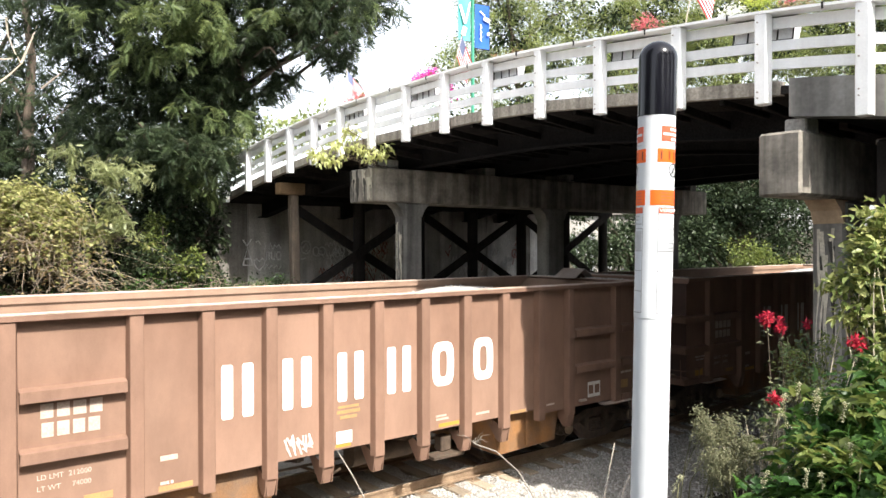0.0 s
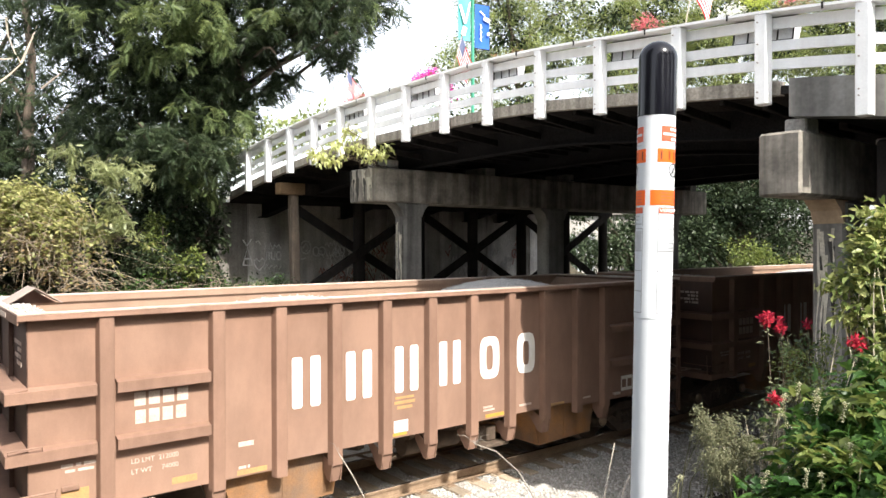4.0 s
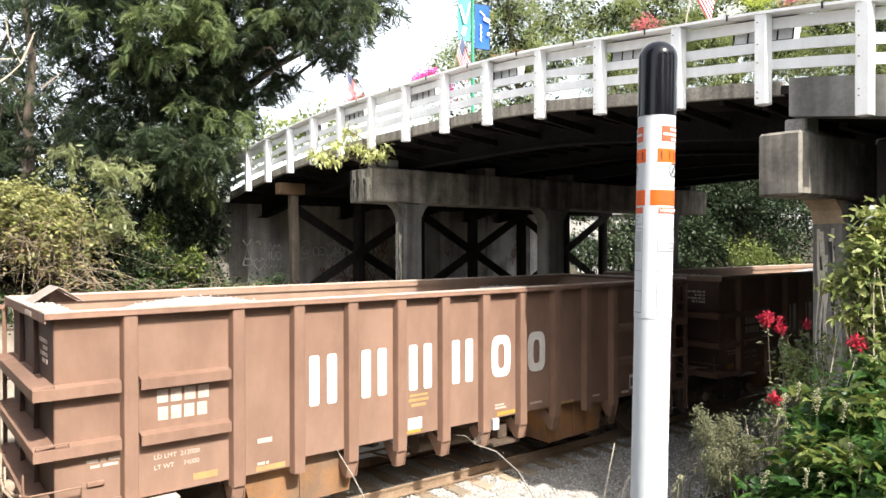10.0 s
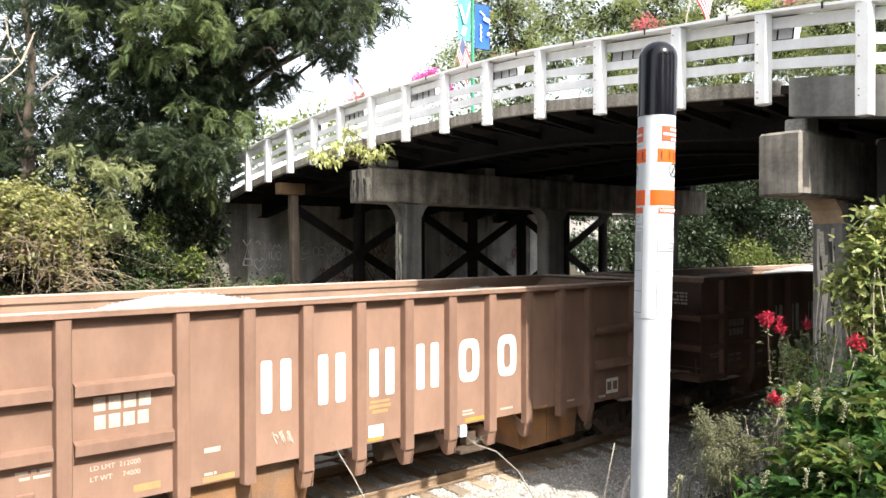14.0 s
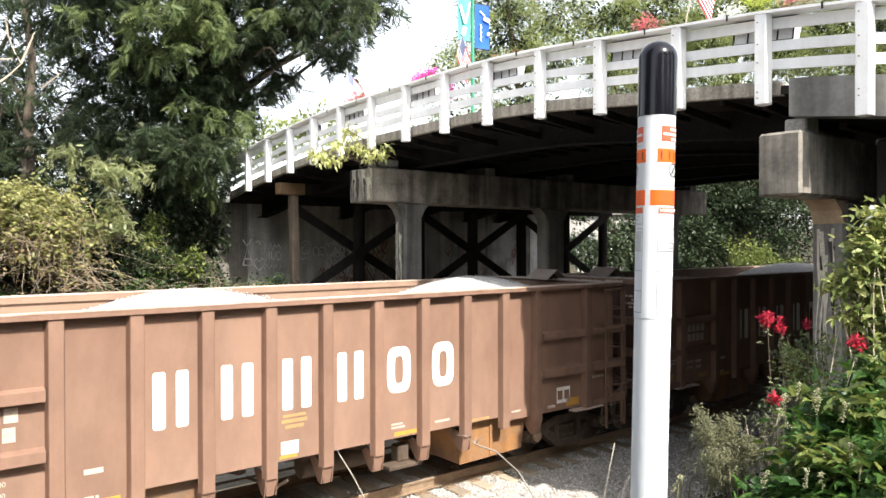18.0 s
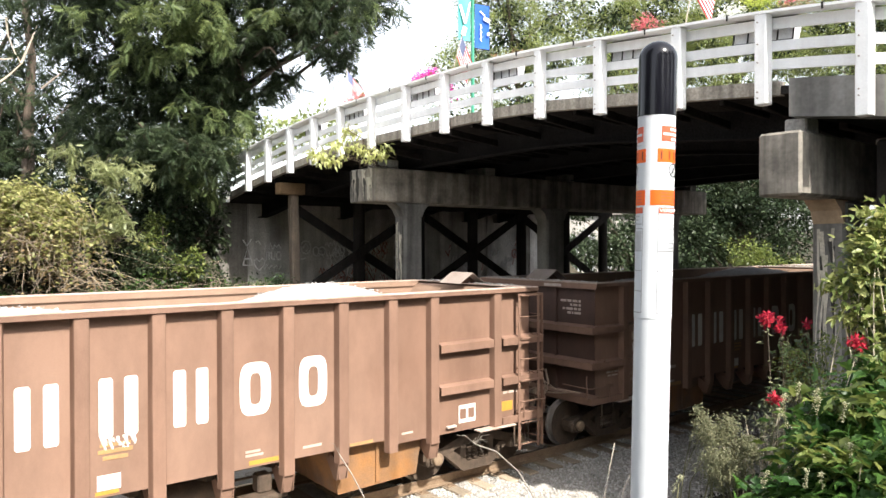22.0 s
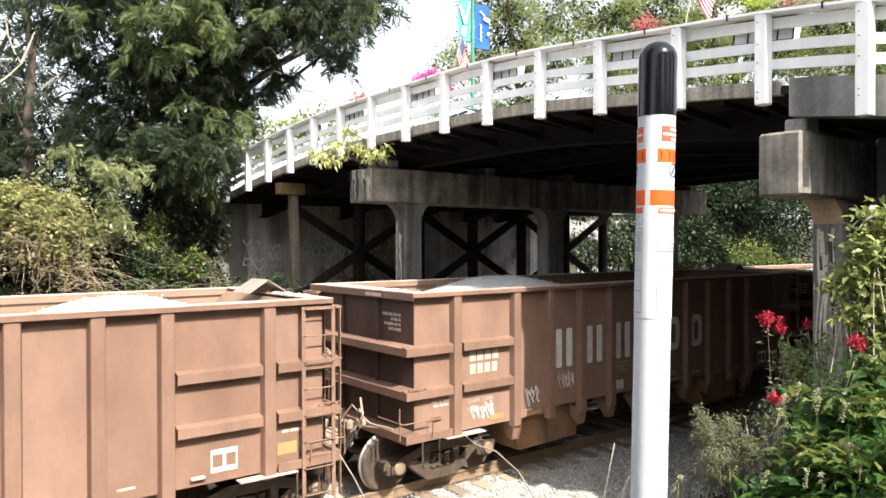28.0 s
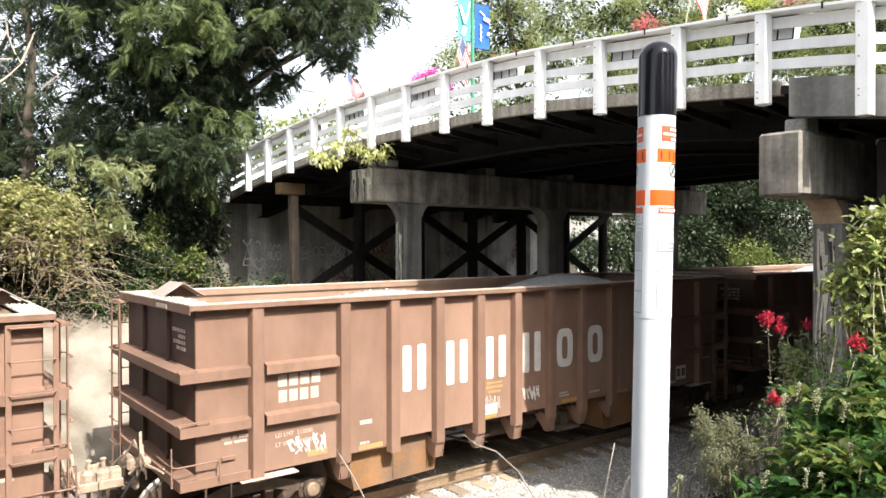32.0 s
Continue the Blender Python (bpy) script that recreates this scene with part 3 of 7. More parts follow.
def ground_mat():
    """Dark leaf litter, with a pale dirt cut along the far side of the track."""
    m = M["soil"].copy()
    m.name = "litter_and_dirt"
    n, l = m.node_tree.nodes, m.node_tree.links
    b = n["Principled BSDF"]
    dark = b.inputs["Base Color"].links[0].from_socket
    tc, xyz = n.new("ShaderNodeTexCoord"), n.new("ShaderNodeSeparateXYZ")
    l.new(tc.outputs["Object"], xyz.inputs[0])
    edge = n.new("ShaderNodeTexNoise")
    edge.inputs["Scale"].default_value, edge.inputs["Detail"].default_value = 0.9, 8
    l.new(tc.outputs["Object"], edge.inputs[0])

    def fade(value, lo, hi, shift):
        add = n.new("ShaderNodeMath")
        add.operation = "MULTIPLY_ADD"
        add.inputs[1].default_value = shift
        l.new(edge.outputs[0], add.inputs[0])
        l.new(value, add.inputs[2])
        r = n.new("ShaderNodeMapRange")
        r.inputs["From Min"].default_value, r.inputs["From Max"].default_value = lo, hi
        l.new(add.outputs[0], r.inputs[0])
        return r.outputs[0]
    back = fade(xyz.outputs["Y"], 18.0, 17.4, 2.2)
    front = fade(xyz.outputs["Y"], 12.0, 12.4, 0.5)
    # pale dirt runs on hidden under the bridge, added to bounce light
    side = fade(xyz.outputs["X"], 22.8, 22.2, 0.8)
    one, two = n.new("ShaderNodeMath"), n.new("ShaderNodeMath")
    one.operation = two.operation = "MULTIPLY"
    l.new(back, one.inputs[0])
    l.new(front, one.inputs[1])
    l.new(one.outputs[0], two.inputs[0])
    l.new(side, two.inputs[1])
    tone = n.new("ShaderNodeTexNoise")
    tone.inputs["Scale"].default_value, tone.inputs["Detail"].default_value = 1.4, 10
    l.new(tc.outputs["Object"], tone.inputs[0])
    ramp = n.new("ShaderNodeValToRGB")
    ramp.color_ramp.elements[0].position, ramp.color_ramp.elements[1].position = 0.34, 0.62
    ramp.color_ramp.elements[0].color, ramp.color_ramp.elements[1].color = (0.13, 0.108, 0.082, 1), (0.255, 0.222, 0.182, 1)
    l.new(tone.outputs[0], ramp.inputs[0])
    mix = n.new("ShaderNodeMix")
    mix.data_type = "RGBA"
    l.new(two.outputs[0], mix.inputs[0])
    l.new(dark, mix.inputs[6])
    l.new(ramp.outputs[0], mix.inputs[7])
    l.new(mix.outputs[2], b.inputs["Base Color"])
    return m


def ground():
    def line(lo, a, b, hi, step):
        mid = np.arange(a, b + 1e-6, step)
        grow = np.cumsum(step * 1.28 ** np.arange(1, 60))
        up = b + grow
        dn = a - grow
        return np.concatenate([dn[dn > lo][::-1], mid, up[up < hi]])
    xs = np.concatenate([[-2500], line(-2400, -14, 46, 2400, 0.4), [2500]])
    ys = np.concatenate([[-2500], line(-2400, -4, 30, 2400, 0.33), [2500]])
    gx, gy = np.meshgrid(xs, ys)
    gz = ground_z(gx, gy)
    v = np.stack([gx, gy, gz], -1).reshape(-1, 3)
    nx, ny = len(xs), len(ys)
    i = (np.arange(ny - 1)[:, None] * nx + np.arange(nx - 1)[None]).ravel()
    f = np.stack([i, i + 1, i + nx + 1, i + nx], 1)
    me = cloud_mesh("ground", v, f, ground_mat(), True)
    ob = new("ground", me)
    tagged(ob, "dark soil ground with a pale dirt bank along the railway cutting", "ground", kind="structure")


ground()


def track():
    top = empty("railway_track", "steel rails on worn wooden ties in pale ballast", "track", kind="structure")
    prof = [(-0.075, -0.172), (0.075, -0.172), (0.075, -0.158), (0.012, -0.14), (0.010, -0.05), (0.036, -0.04), (0.036, -0.006), (0.028, 0.0),
            (-0.028, 0.0), (-0.036, -0.006), (-0.036, -0.04), (-0.010, -0.05), (-0.012, -0.14), (-0.075, -0.158)]
    for s in (-1, 1):
        y = MID + s * 0.7525
        rail = part("rail", Build().prism([(y + a, z - 0.003) for a, z in prof], -330, 330, 0), M["rail"], top)
        part("running_surface", Build().box(-330, 330, y - 0.026, y + 0.026, -0.004, 0.0), M["railtop"], rail, "polished rail head")
    tie = Build().box(-0.115, 0.115, -1.3, 1.3, -0.18, 0, 0.012).mesh("tie", M["tie"])
    plate = Build().box(-0.09, 0.09, -0.17, 0.17, 0, 0.014, 0.004).box(-0.04, -0.02, -0.11, -0.085, 0.012, 0.04).box(0.02, 0.04, 0.085, 0.11, 0.012, 0.04).mesh("tie_plate", M["rail"])
    rng = random.Random(4)
    for i in range(74):
        x = -6 + i * 0.535 + rng.uniform(-0.03, 0.03)
        t = part("tie", tie, None, top, at=pose(x, MID + rng.uniform(-0.05, 0.05), -0.187 + rng.uniform(-0.008, 0.004), 0, 0, rng.uniform(-1.2, 1.2)))
        if 4 < x < 22:
            for s in (-1, 1):
                part("tie_plate", plate, None, t, at=pose(0, s * 0.7525, 0.001))
    rest = Build()
    for i in range(-600, 600):
        x = -6 + i * 0.535
        if not -6.1 < x < 33.5:
            rest.box(x - 0.115, x + 0.115, MID - 1.3, MID + 1.3, -0.367, -0.187)
    part("far_ties", rest, M["tie"], top, kind="stuff")


track()


def ballast():
    rng = np.random.default_rng(3)
    xs = np.concatenate([np.arange(-330, -6, 8.0), np.arange(-6, 40, 0.16), np.arange(40, 331, 8.0)])
    ys = np.arange(-4.1, 4.11, 0.164)
    gx, gy = np.meshgrid(xs, ys)
    a = np.abs(gy)
    gz = -0.225 - 0.42 * smooth_step((a - 1.5) / 2.5) + 0.014 * rng.normal(size=gx.shape)
    v = np.stack([gx, gy + MID, gz], -1).reshape(-1, 3)
    nx, ny = len(xs), len(ys)
    i = (np.arange(ny - 1)[:, None] * nx + np.arange(nx - 1)[None]).ravel()
    f = np.stack([i, i + 1, i + nx + 1, i + nx], 1)
    tagged(new("ballast_bed", cloud_mesh("ballast_bed", v, f, M["stonebed"], True)), "pale crushed stone bed under the track", "ballast", kind="stuff")
    n = 34000
    x = 2.0 + 18 * rng.random(n) ** 1.25
    y = 6.0 + 4.2 * rng.random(n)
    a = np.abs(y - MID)
    z = -0.222 - 0.42 * smooth_step((a - 1.5) / 2.5) + 0.012 * rng.random(n)
    tie_d = np.abs(((x + 6) / 0.535 + 0.5) % 1 - 0.5) * 0.535
    keep = ~((tie_d < 0.125) & (a < 1.3))
    p = np.stack([x, y, z], 1)[keep]
    k = len(p)
    v, f = scatter(*STONE, p, rng.normal(size=(k, 3)), rng.normal(size=(k, 3)), 0.014 + 0.02 * rng.random(k))
    tagged(new("ballast_stones", cloud_mesh("ballast_stones", v, f, M["stone"])), "loose pale grey crushed stones beside the rails", "ballast", kind="stuff")


ballast()

# ---- bridge ----
POSTS = [-1.6, -0.4, 0.85, 2.08, 3.29, 4.42, 5.58, 6.89, 8.06, 9.24, 10.35, 11.5, 12.67, 13.84, 14.95, 16.02, 17.11, 18.15, 19.4]


def curved(b, y0, y1, x_off, w, z_hi, z_lo, step=0.6):
    """A board along the bridge's edge from y0 to y1, from z_lo to z_hi below the fence's top."""
    ys = np.linspace(y0, y1, max(2, int(abs(y1 - y0) / step) + 1))
    vs, fs = [], []
    for y in ys:
        x, z = float(edge_x(y)) + x_off, float(top_z(y))
        vs += [(x, y, z - z_lo), (x + w, y, z - z_lo), (x + w, y, z - z_hi), (x, y, z - z_hi)]
    for i in range(len(ys) - 1):
        for k in range(4):
            fs.append((4 * i + k, 4 * i + (k + 1) % 4, 4 * i + 4 + (k + 1) % 4, 4 * i + 4 + k))
    fs += [(0, 1, 2, 3), tuple(4 * (len(ys) - 1) + k for k in (3, 2, 1, 0))]
    return b.add(vs, fs)


def bridge():
    top = empty("road_bridge", "old humped road bridge of timber and steel over the railway", "bridge", kind="structure")
    deck = Build()
    ys = np.linspace(-40, 21, 62)
    vs, fs = [], []
    for y in ys:
        x, z = float(edge_x(y)) + 0.03, float(top_z(y)) - 0.83
        vs += [(x, y, z - 0.10), (DECK1, y, z - 0.10), (DECK1, y, z), (x, y, z)]
    for i in range(len(ys) - 1):
        for k in range(4):
            fs.append((4 * i + k, 4 * i + (k + 1) % 4, 4 * i + 4 + (k + 1) % 4, 4 * i + 4 + k))
    fs += [(0, 1, 2, 3), tuple(4 * (len(ys) - 1) + k for k in (3, 2, 1, 0))]
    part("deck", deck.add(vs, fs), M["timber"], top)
    road = Build()
    vs = []
    for y in ys:
        z, e = float(top_z(y)) - 0.83, max(DECK0 + 1.6, float(edge_x(y)) + 0.5)
        vs += [(e, y, z + 0.004), (DECK1 - 1.6, y, z + 0.004), (DECK1 - 1.6, y, z + 0.03), (e, y, z + 0.03)]
    part("road_surface", road.add(vs, fs), M["asphalt"], top, "grey asphalt roadway")
    far = Build()
    ya = np.linspace(21.01, 140, 36)
    vs, fa = [], []
    for y in ya:
        z = float(top_z(y)) - 0.80
        vs += [(DECK0 + 1.6, y, z - 0.8), (DECK1 - 1.6, y, z - 0.8), (DECK1 - 1.6, y, z), (DECK0 + 1.6, y, z)]
    for i in range(len(ya) - 1):
        for k in range(4):
            fa.append((4 * i + k, 4 * i + (k + 1) % 4, 4 * i + 4 + (k + 1) % 4, 4 * i + 4 + k))
    fa += [(0, 1, 2, 3), tuple(4 * (len(ya) - 1) + k for k in (3, 2, 1, 0))]
    part("approach_road", far.add(vs, fa), M["asphalt"], top, "grey asphalt approach to the bridge")
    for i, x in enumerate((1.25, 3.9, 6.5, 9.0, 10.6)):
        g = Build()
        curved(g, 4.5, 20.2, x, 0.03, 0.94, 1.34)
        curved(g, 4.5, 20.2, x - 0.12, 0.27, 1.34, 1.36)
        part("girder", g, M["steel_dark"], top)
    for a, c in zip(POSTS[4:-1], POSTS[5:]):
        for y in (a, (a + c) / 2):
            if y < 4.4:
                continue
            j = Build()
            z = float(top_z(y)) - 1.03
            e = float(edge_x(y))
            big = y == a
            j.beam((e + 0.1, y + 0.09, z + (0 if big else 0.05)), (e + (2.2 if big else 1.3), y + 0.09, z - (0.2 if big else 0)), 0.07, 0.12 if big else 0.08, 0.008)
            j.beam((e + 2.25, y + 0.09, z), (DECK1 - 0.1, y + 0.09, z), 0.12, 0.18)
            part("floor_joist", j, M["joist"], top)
    part("edge_plank", curved(Build(), 4.28, 20.8, 0.0, 0.12, 0.78, 0.95), M["edge_plank"], top, "weathered plank along the deck's edge")
    part("fascia", curved(Build(), -12, 4.15, -0.035, 0.3, 0.76, 1.21), M["concrete"], top, "stained concrete edge beam")
    f = Build()
    curved(f, -40, 20.8, 11.2, 0.08, 0.62, 0.98, 2.0)
    part("far_kerb", f, M["slab"], top)
    # soffit behind the edge beam of the near span, its near-black tone standing for shade
    s = Build()
    curved(s, -40, 3.9, 0.3, 10.3, 0.95, 1.2, 2.0)
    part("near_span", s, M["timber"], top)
    return top


bridge()


def fence():
    top = empty("bridge_fence", "white painted wooden fence along the bridge's edge", "fence", kind="structure")
    for y in POSTS:
        z, x = float(top_z(y)), float(edge_x(y))
        low = 1.22 if y < 4 else 1.08
        b = Build().box(x - 0.19, x - 0.04, y - 0.075, y + 0.075, z - low, z + 0.0, 0.012)
        p = part("post", b, M["fence"], top)
        if 2 < y < 14:
            bolts = Build()
            for dz in (0.10, 0.36, 0.58, 0.93, 1.0):
                bolts.lathe([(0.009, -0.012), (0.009, 0.004), (0.005, 0.006)], 8, 0, (x - 0.194, y + 0.03, z - dz))
            part("bolts", bolts, M["plate"], p, "rusty bolt heads")
    for a, c in zip(POSTS[:-1], POSTS[1:]):
        for hi, lo in ((0.035, 0.165), (0.305, 0.425), (0.525, 0.645)):
            part("board", curved(Build(), a + 0.004, c - 0.004, -0.035, 0.045, hi, lo, 0.42), M["fence"], top)
        part("cap_board", curved(Build(), a + 0.003, c - 0.003, -0.2, 0.24, -0.03, 0.002, 0.42), M["fence"], top)
        if -0.5 < a < 14:
            y = a + 0.35 * (c - a)
            z, x = float(top_z(y)), float(edge_x(y))
            part("hook", Build().box(x - 0.212, x - 0.2, y, y + 0.022, z - 0.035, z + 0.044).box(x - 0.212, x - 0.05, y, y + 0.022, z + 0.032, z + 0.044), M["iron"], top, "black iron hanger hook")
    far = empty("far_fence", "white painted wooden fence on the bridge's other side", "fence", kind="structure")
    for y in POSTS:
        z, x = float(top_z(y)), DECK1
        part("post", Build().box(x - 0.15, x, y - 0.075, y + 0.075, z - 1.0, z - 0.05, 0.01), M["fence"], far)
    for hi, lo in ((0.09, 0.21), (0.33, 0.43), (0.55, 0.65)):
        b = Build()
        ys = np.linspace(-1.6, 20.7, 30)
        for y0, y1 in zip(ys[:-1], ys[1:]):
            z0, z1 = float(top_z(y0)), float(top_z(y1))
            b.add([(DECK1 + i, y, z - h) for i in (0.0, 0.04) for y, z in ((y0, z0), (y1, z1)) for h in (hi, lo)],
                  [(0, 1, 3, 2), (4, 6, 7, 5), (0, 2, 6, 4), (1, 5, 7, 3)])
        part("board", b, M["fence"], far)


fence()


def pier(name, y0, y1, x0, x1, z0, z1, cols, label, ground_at):
    """A concrete cap on columns that flare into it."""
    top = empty(name, label, "pier", kind="structure")
    part("cap", Build().box(x0, x1, y0, y1, z0, z1, 0.03), M["cap_concrete"], top)
    yc1 = min(y1 - 0.04, y0 + 0.46)
    for cx0, cx1 in cols:
        c = Build().box(cx0, cx1, y0 + 0.04, yc1, ground_at, z0 - 0.005, 0.045)
        part("column", c, M["concrete"], top)
        h = Build()
        h.prism([(cx0 - 0.26, z0 - 0.006), (cx0 + 0.1, z0 - 0.006), (cx0 + 0.1, z0 - 0.34), (cx0 - 0.003, z0 - 0.30), (cx0 - 0.08, z0 - 0.14)], y0 + 0.06, yc1 - 0.02, 1)
        h.prism([(cx1 + 0.22, z0 - 0.006), (cx1 - 0.1, z0 - 0.006), (cx1 - 0.1, z0 - 0.34), (cx1 + 0.003, z0 - 0.30), (cx1 + 0.08, z0 - 0.14)], y0 + 0.06, yc1 - 0.02, 1)
        # near brackets are coloured tan, partly as sunlight, the far ones left grey
        part("bracket", h, M["tan_concrete"] if y0 < 8 else M["concrete"], top, "flared concrete bracket under the cap")
    rng = random.Random(int(y0 * 10))

    def streak(x, lo, hi, ya, zt, zb, wide, i, m):
        """A mineral or soot run down a face that looks along the track."""
        left, right = [], []
        for k in range(9):
            t = k / 8
            z, wd = zt + (zb - zt) * t, rng.uniform(0.3, 1.0) * wide * (1.1 - t)
            ya += rng.uniform(-0.02, 0.02)
            left.append((max(ya - wd, lo), z))
            right.append((min(ya + wd, hi), z))
        part("streak", Build().prism(left + right[::-1], x - 0.003 - 0.0005 * i, x - 0.001, 0), M[m], top, "pale mineral streak" if m == "lime" else "dark soot streak")
    for i in range(13 if y0 > 8 else 0):
        lime = i % 3 > 0
        zt = z1 - rng.choice((0.02, 0.04, 0.2))
        streak(x0, y0 + 0.035, y1 - 0.035, rng.uniform(y0 + 0.1, y0 + 0.5) if lime and y0 > 8 else rng.uniform(y0 + 0.08, y1 - 0.08), zt, max(z0 + 0.03, zt - rng.uniform(0.25, 0.7)), 0.065, i, "lime" if lime else "soot")
    for i in range(12):
        zt = z0 - rng.uniform(0.35, 1.0)
        streak(cols[0][0], y0 + 0.09, yc1 - 0.05, rng.uniform(y0 + 0.12, yc1 - 0.08), zt, zt - rng.uniform(0.6, 2.0), 0.028, i, "soot" if i % 3 == 1 else "lime")
    for i in range(5):
        x = x0 + 0.55 + i * (x1 - x0 - 1.1) / 4
        part("bearing_block", Build().box(x - 0.16, x + 0.16, y0 + 0.12, y1 - 0.12, z1 + 0.001, z1 + 0.2, 0.02), M["concrete_dark"], top)
    return top


pier("near_pier", 3.93, 4.44, 8.22, 19.9, 4.38, 5.13, [(9.47, 10.07), (13.8, 14.4), (18.3, 18.9)], "weathered concrete pier with a heavy cap beside the track", -0.9)
pier("far_pier", 12.9, 13.93, 8.2, 20.75, 4.74, 5.47, [(9.02, 9.5), (13.5, 14.15), (18.7, 19.3)], "weathered concrete pier with streaked columns behind the train", -0.6)


def timber_bent():
    top = empty("timber_trestle", "dark creosoted timber trestle with crossed braces", "trestle", kind="structure")
    y = 17.0
    xs = [8.35, 10.3, 12.35, 14.4, 16.5, 18.6, 20.6]
    for i, x in enumerate(xs):
        part("timber_post", Build().beam((x + 0.05, y, 1.6), (x - 0.02, y, 5.09), 0.2, 0.22, 0.02) if i == 0 else Build().tube([(x, y, 1.6), (x, y, 5.09)], 0.17, 12, 0.16), M["timber_grey"] if i == 0 else M["timber"], top,
             "splintered brown and grey timber post" if i == 0 else "", True)
    part("timber_cap", Build().box(8.6, 20.9, y - 0.16, y + 0.16, 5.10, 5.40, 0.015), M["timber"], top)
    # outer stretch of the cap in paler wood, its sunlight put into colour
    part("cap_end", Build().box(7.9, 8.595, y - 0.155, y + 0.155, 5.105, 5.395, 0.012), M["lit_cut_wood"], top, "bare end of the timber cap, coloured paler as if sunlit")
    for a, c in ((0, 2), (2, 4), (4, 6)):
        for s in (-1, 1):
            z0, z1 = (2.5, 4.85) if s < 0 else (4.85, 2.5)
            yy = y + s * 0.22
            part("brace", Build().beam((xs[a], yy, z0), (xs[c], yy, z1), 0.08, 0.24, 0.01), M["timber"], top)
    part("waler", Build().beam((10.2, y - 0.24, 4.9), (20.8, y - 0.24, 4.9), 0.07, 0.22), M["timber"], top)


timber_bent()


def abutment():
    top = empty("abutment_wall", "stained concrete abutment wall covered in white scrawls", "wall", kind="structure")
    # face coloured paler to make up for weak light under the deck
    part("wall_face", Build().box(8.36, 21.8, 20.0, 20.7, 0.4, 5.03, 0.03), M["concrete_dark"], top)
    # end coloured darker, for its moss and against the open sky light
    part("wall_end", Build().box(7.45, 8.355, 20.01, 20.69, 0.4, 5.03, 0.03), M["slab"], top, "mossy streaked end of the wall")
    for x in (13.2, 15.4, 17.6, 19.8):
        part("pilaster", Build().box(x, x + 0.22, 19.93, 19.998, 0.6, 4.9, 0.01), M["concrete_dark"], top)
    rng = random.Random(8)
    y = 19.975

    def stroke(pts, r=0.026, m="chalk"):
        part("scrawl", Build().tube([(a, y, c) for a, c in pts], r, 5), M[m], top, "white sprayed line" if m == "chalk" else "dull red sprayed line")
    def zigzag(x, z, n, w, h):
        return [(x + i * w / n, z + (h if i % 2 else 0) + rng.uniform(-0.05, 0.05)) for i in range(n + 1)]
    def loop(x, z, rx, rz, n=12, e=0.0):
        return [(x + rx * math.cos(6.28 * i / n + e), z + rz * math.sin(6.28 * i / n + e)) for i in range(n + 1)]
    stroke([(8.19, 3.22), (8.33, 3.74), (8.48, 3.21), (8.19, 3.22)], 0.026)
    stroke([(8.24, 3.4), (8.44, 3.4)])
    stroke([(8.19, 3.95), (8.31, 3.78), (8.45, 3.98)])
    stroke([(8.69, 3.04), (8.55, 3.2), (8.52, 3.33), (8.6, 3.4), (8.69, 3.32), (8.78, 3.41), (8.86, 3.33), (8.83, 3.19), (8.69, 3.04)], 0.024)
    stroke([(8.58, 3.88), (8.66, 3.93), (8.72, 3.8)])
    stroke(zigzag(8.85, 3.68, 8, 0.52, 0.16))
    stroke(zigzag(8.84, 3.08, 7, 0.54, 0.15))
    stroke([(8.9, 3.36), (8.92, 3.6), (8.99, 3.6), (8.99, 3.36)])
    stroke([(9.06, 3.6), (9.07, 3.4), (9.15, 3.36), (9.19, 3.6)])
    stroke(loop(9.3, 3.48, 0.07, 0.12))
    stroke(loop(9.28, 2.86, 0.17, 0.1))
    stroke([(9.2, 2.86), (9.36, 2.88)])
    stroke(loop(10.2, 3.73, 0.17, 0.2))
    stroke([(10.1, 3.7), (10.2, 3.85), (10.3, 3.7), (10.2, 3.6)])
    stroke([(9.98, 3.35), (10.2, 3.4)])
    stroke(loop(10.55, 3.6, 0.1, 0.14))
    for i in range(110):
        x, z = (rng.uniform(10.6, 13.2) if i % 3 else rng.uniform(11.1, 19.6)), rng.uniform(2.5, 3.75)
        k, m = rng.random(), "scrawl_red" if i % 4 == 1 else "chalk"
        if k < 0.4:
            stroke(zigzag(x, z, rng.randint(3, 7), rng.uniform(0.25, 0.5), rng.uniform(0.12, 0.25)), 0.02, m)
        elif k < 0.8:
            stroke(loop(x, z, rng.uniform(0.06, 0.16), rng.uniform(0.08, 0.2)), 0.02, m)
        else:
            stroke([(x, z), (x + 0.1, z + 0.4), (x + 0.3, z + 0.1), (x + 0.4, z + 0.5)], 0.022, m)
    # added dark panel that keeps light off the pier cap and underpass
    near = empty("near_abutment", "dark panel added behind the near pier to shut out light", "wall", kind="structure")
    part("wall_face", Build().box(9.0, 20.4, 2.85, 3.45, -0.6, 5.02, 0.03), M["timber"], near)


abutment()

# ---- train ----
PITCH_LEN = 12.97
RIBS = [0.87, 2.14, 2.965, 3.783, 4.601, 5.419, 6.237, 7.055, 7.873, 8.691, 9.444, 10.72]
NEAR = -1.6           # outer face of the ribs on the eye's side
SKIN = -1.49          # side sheet
TOP = 3.11


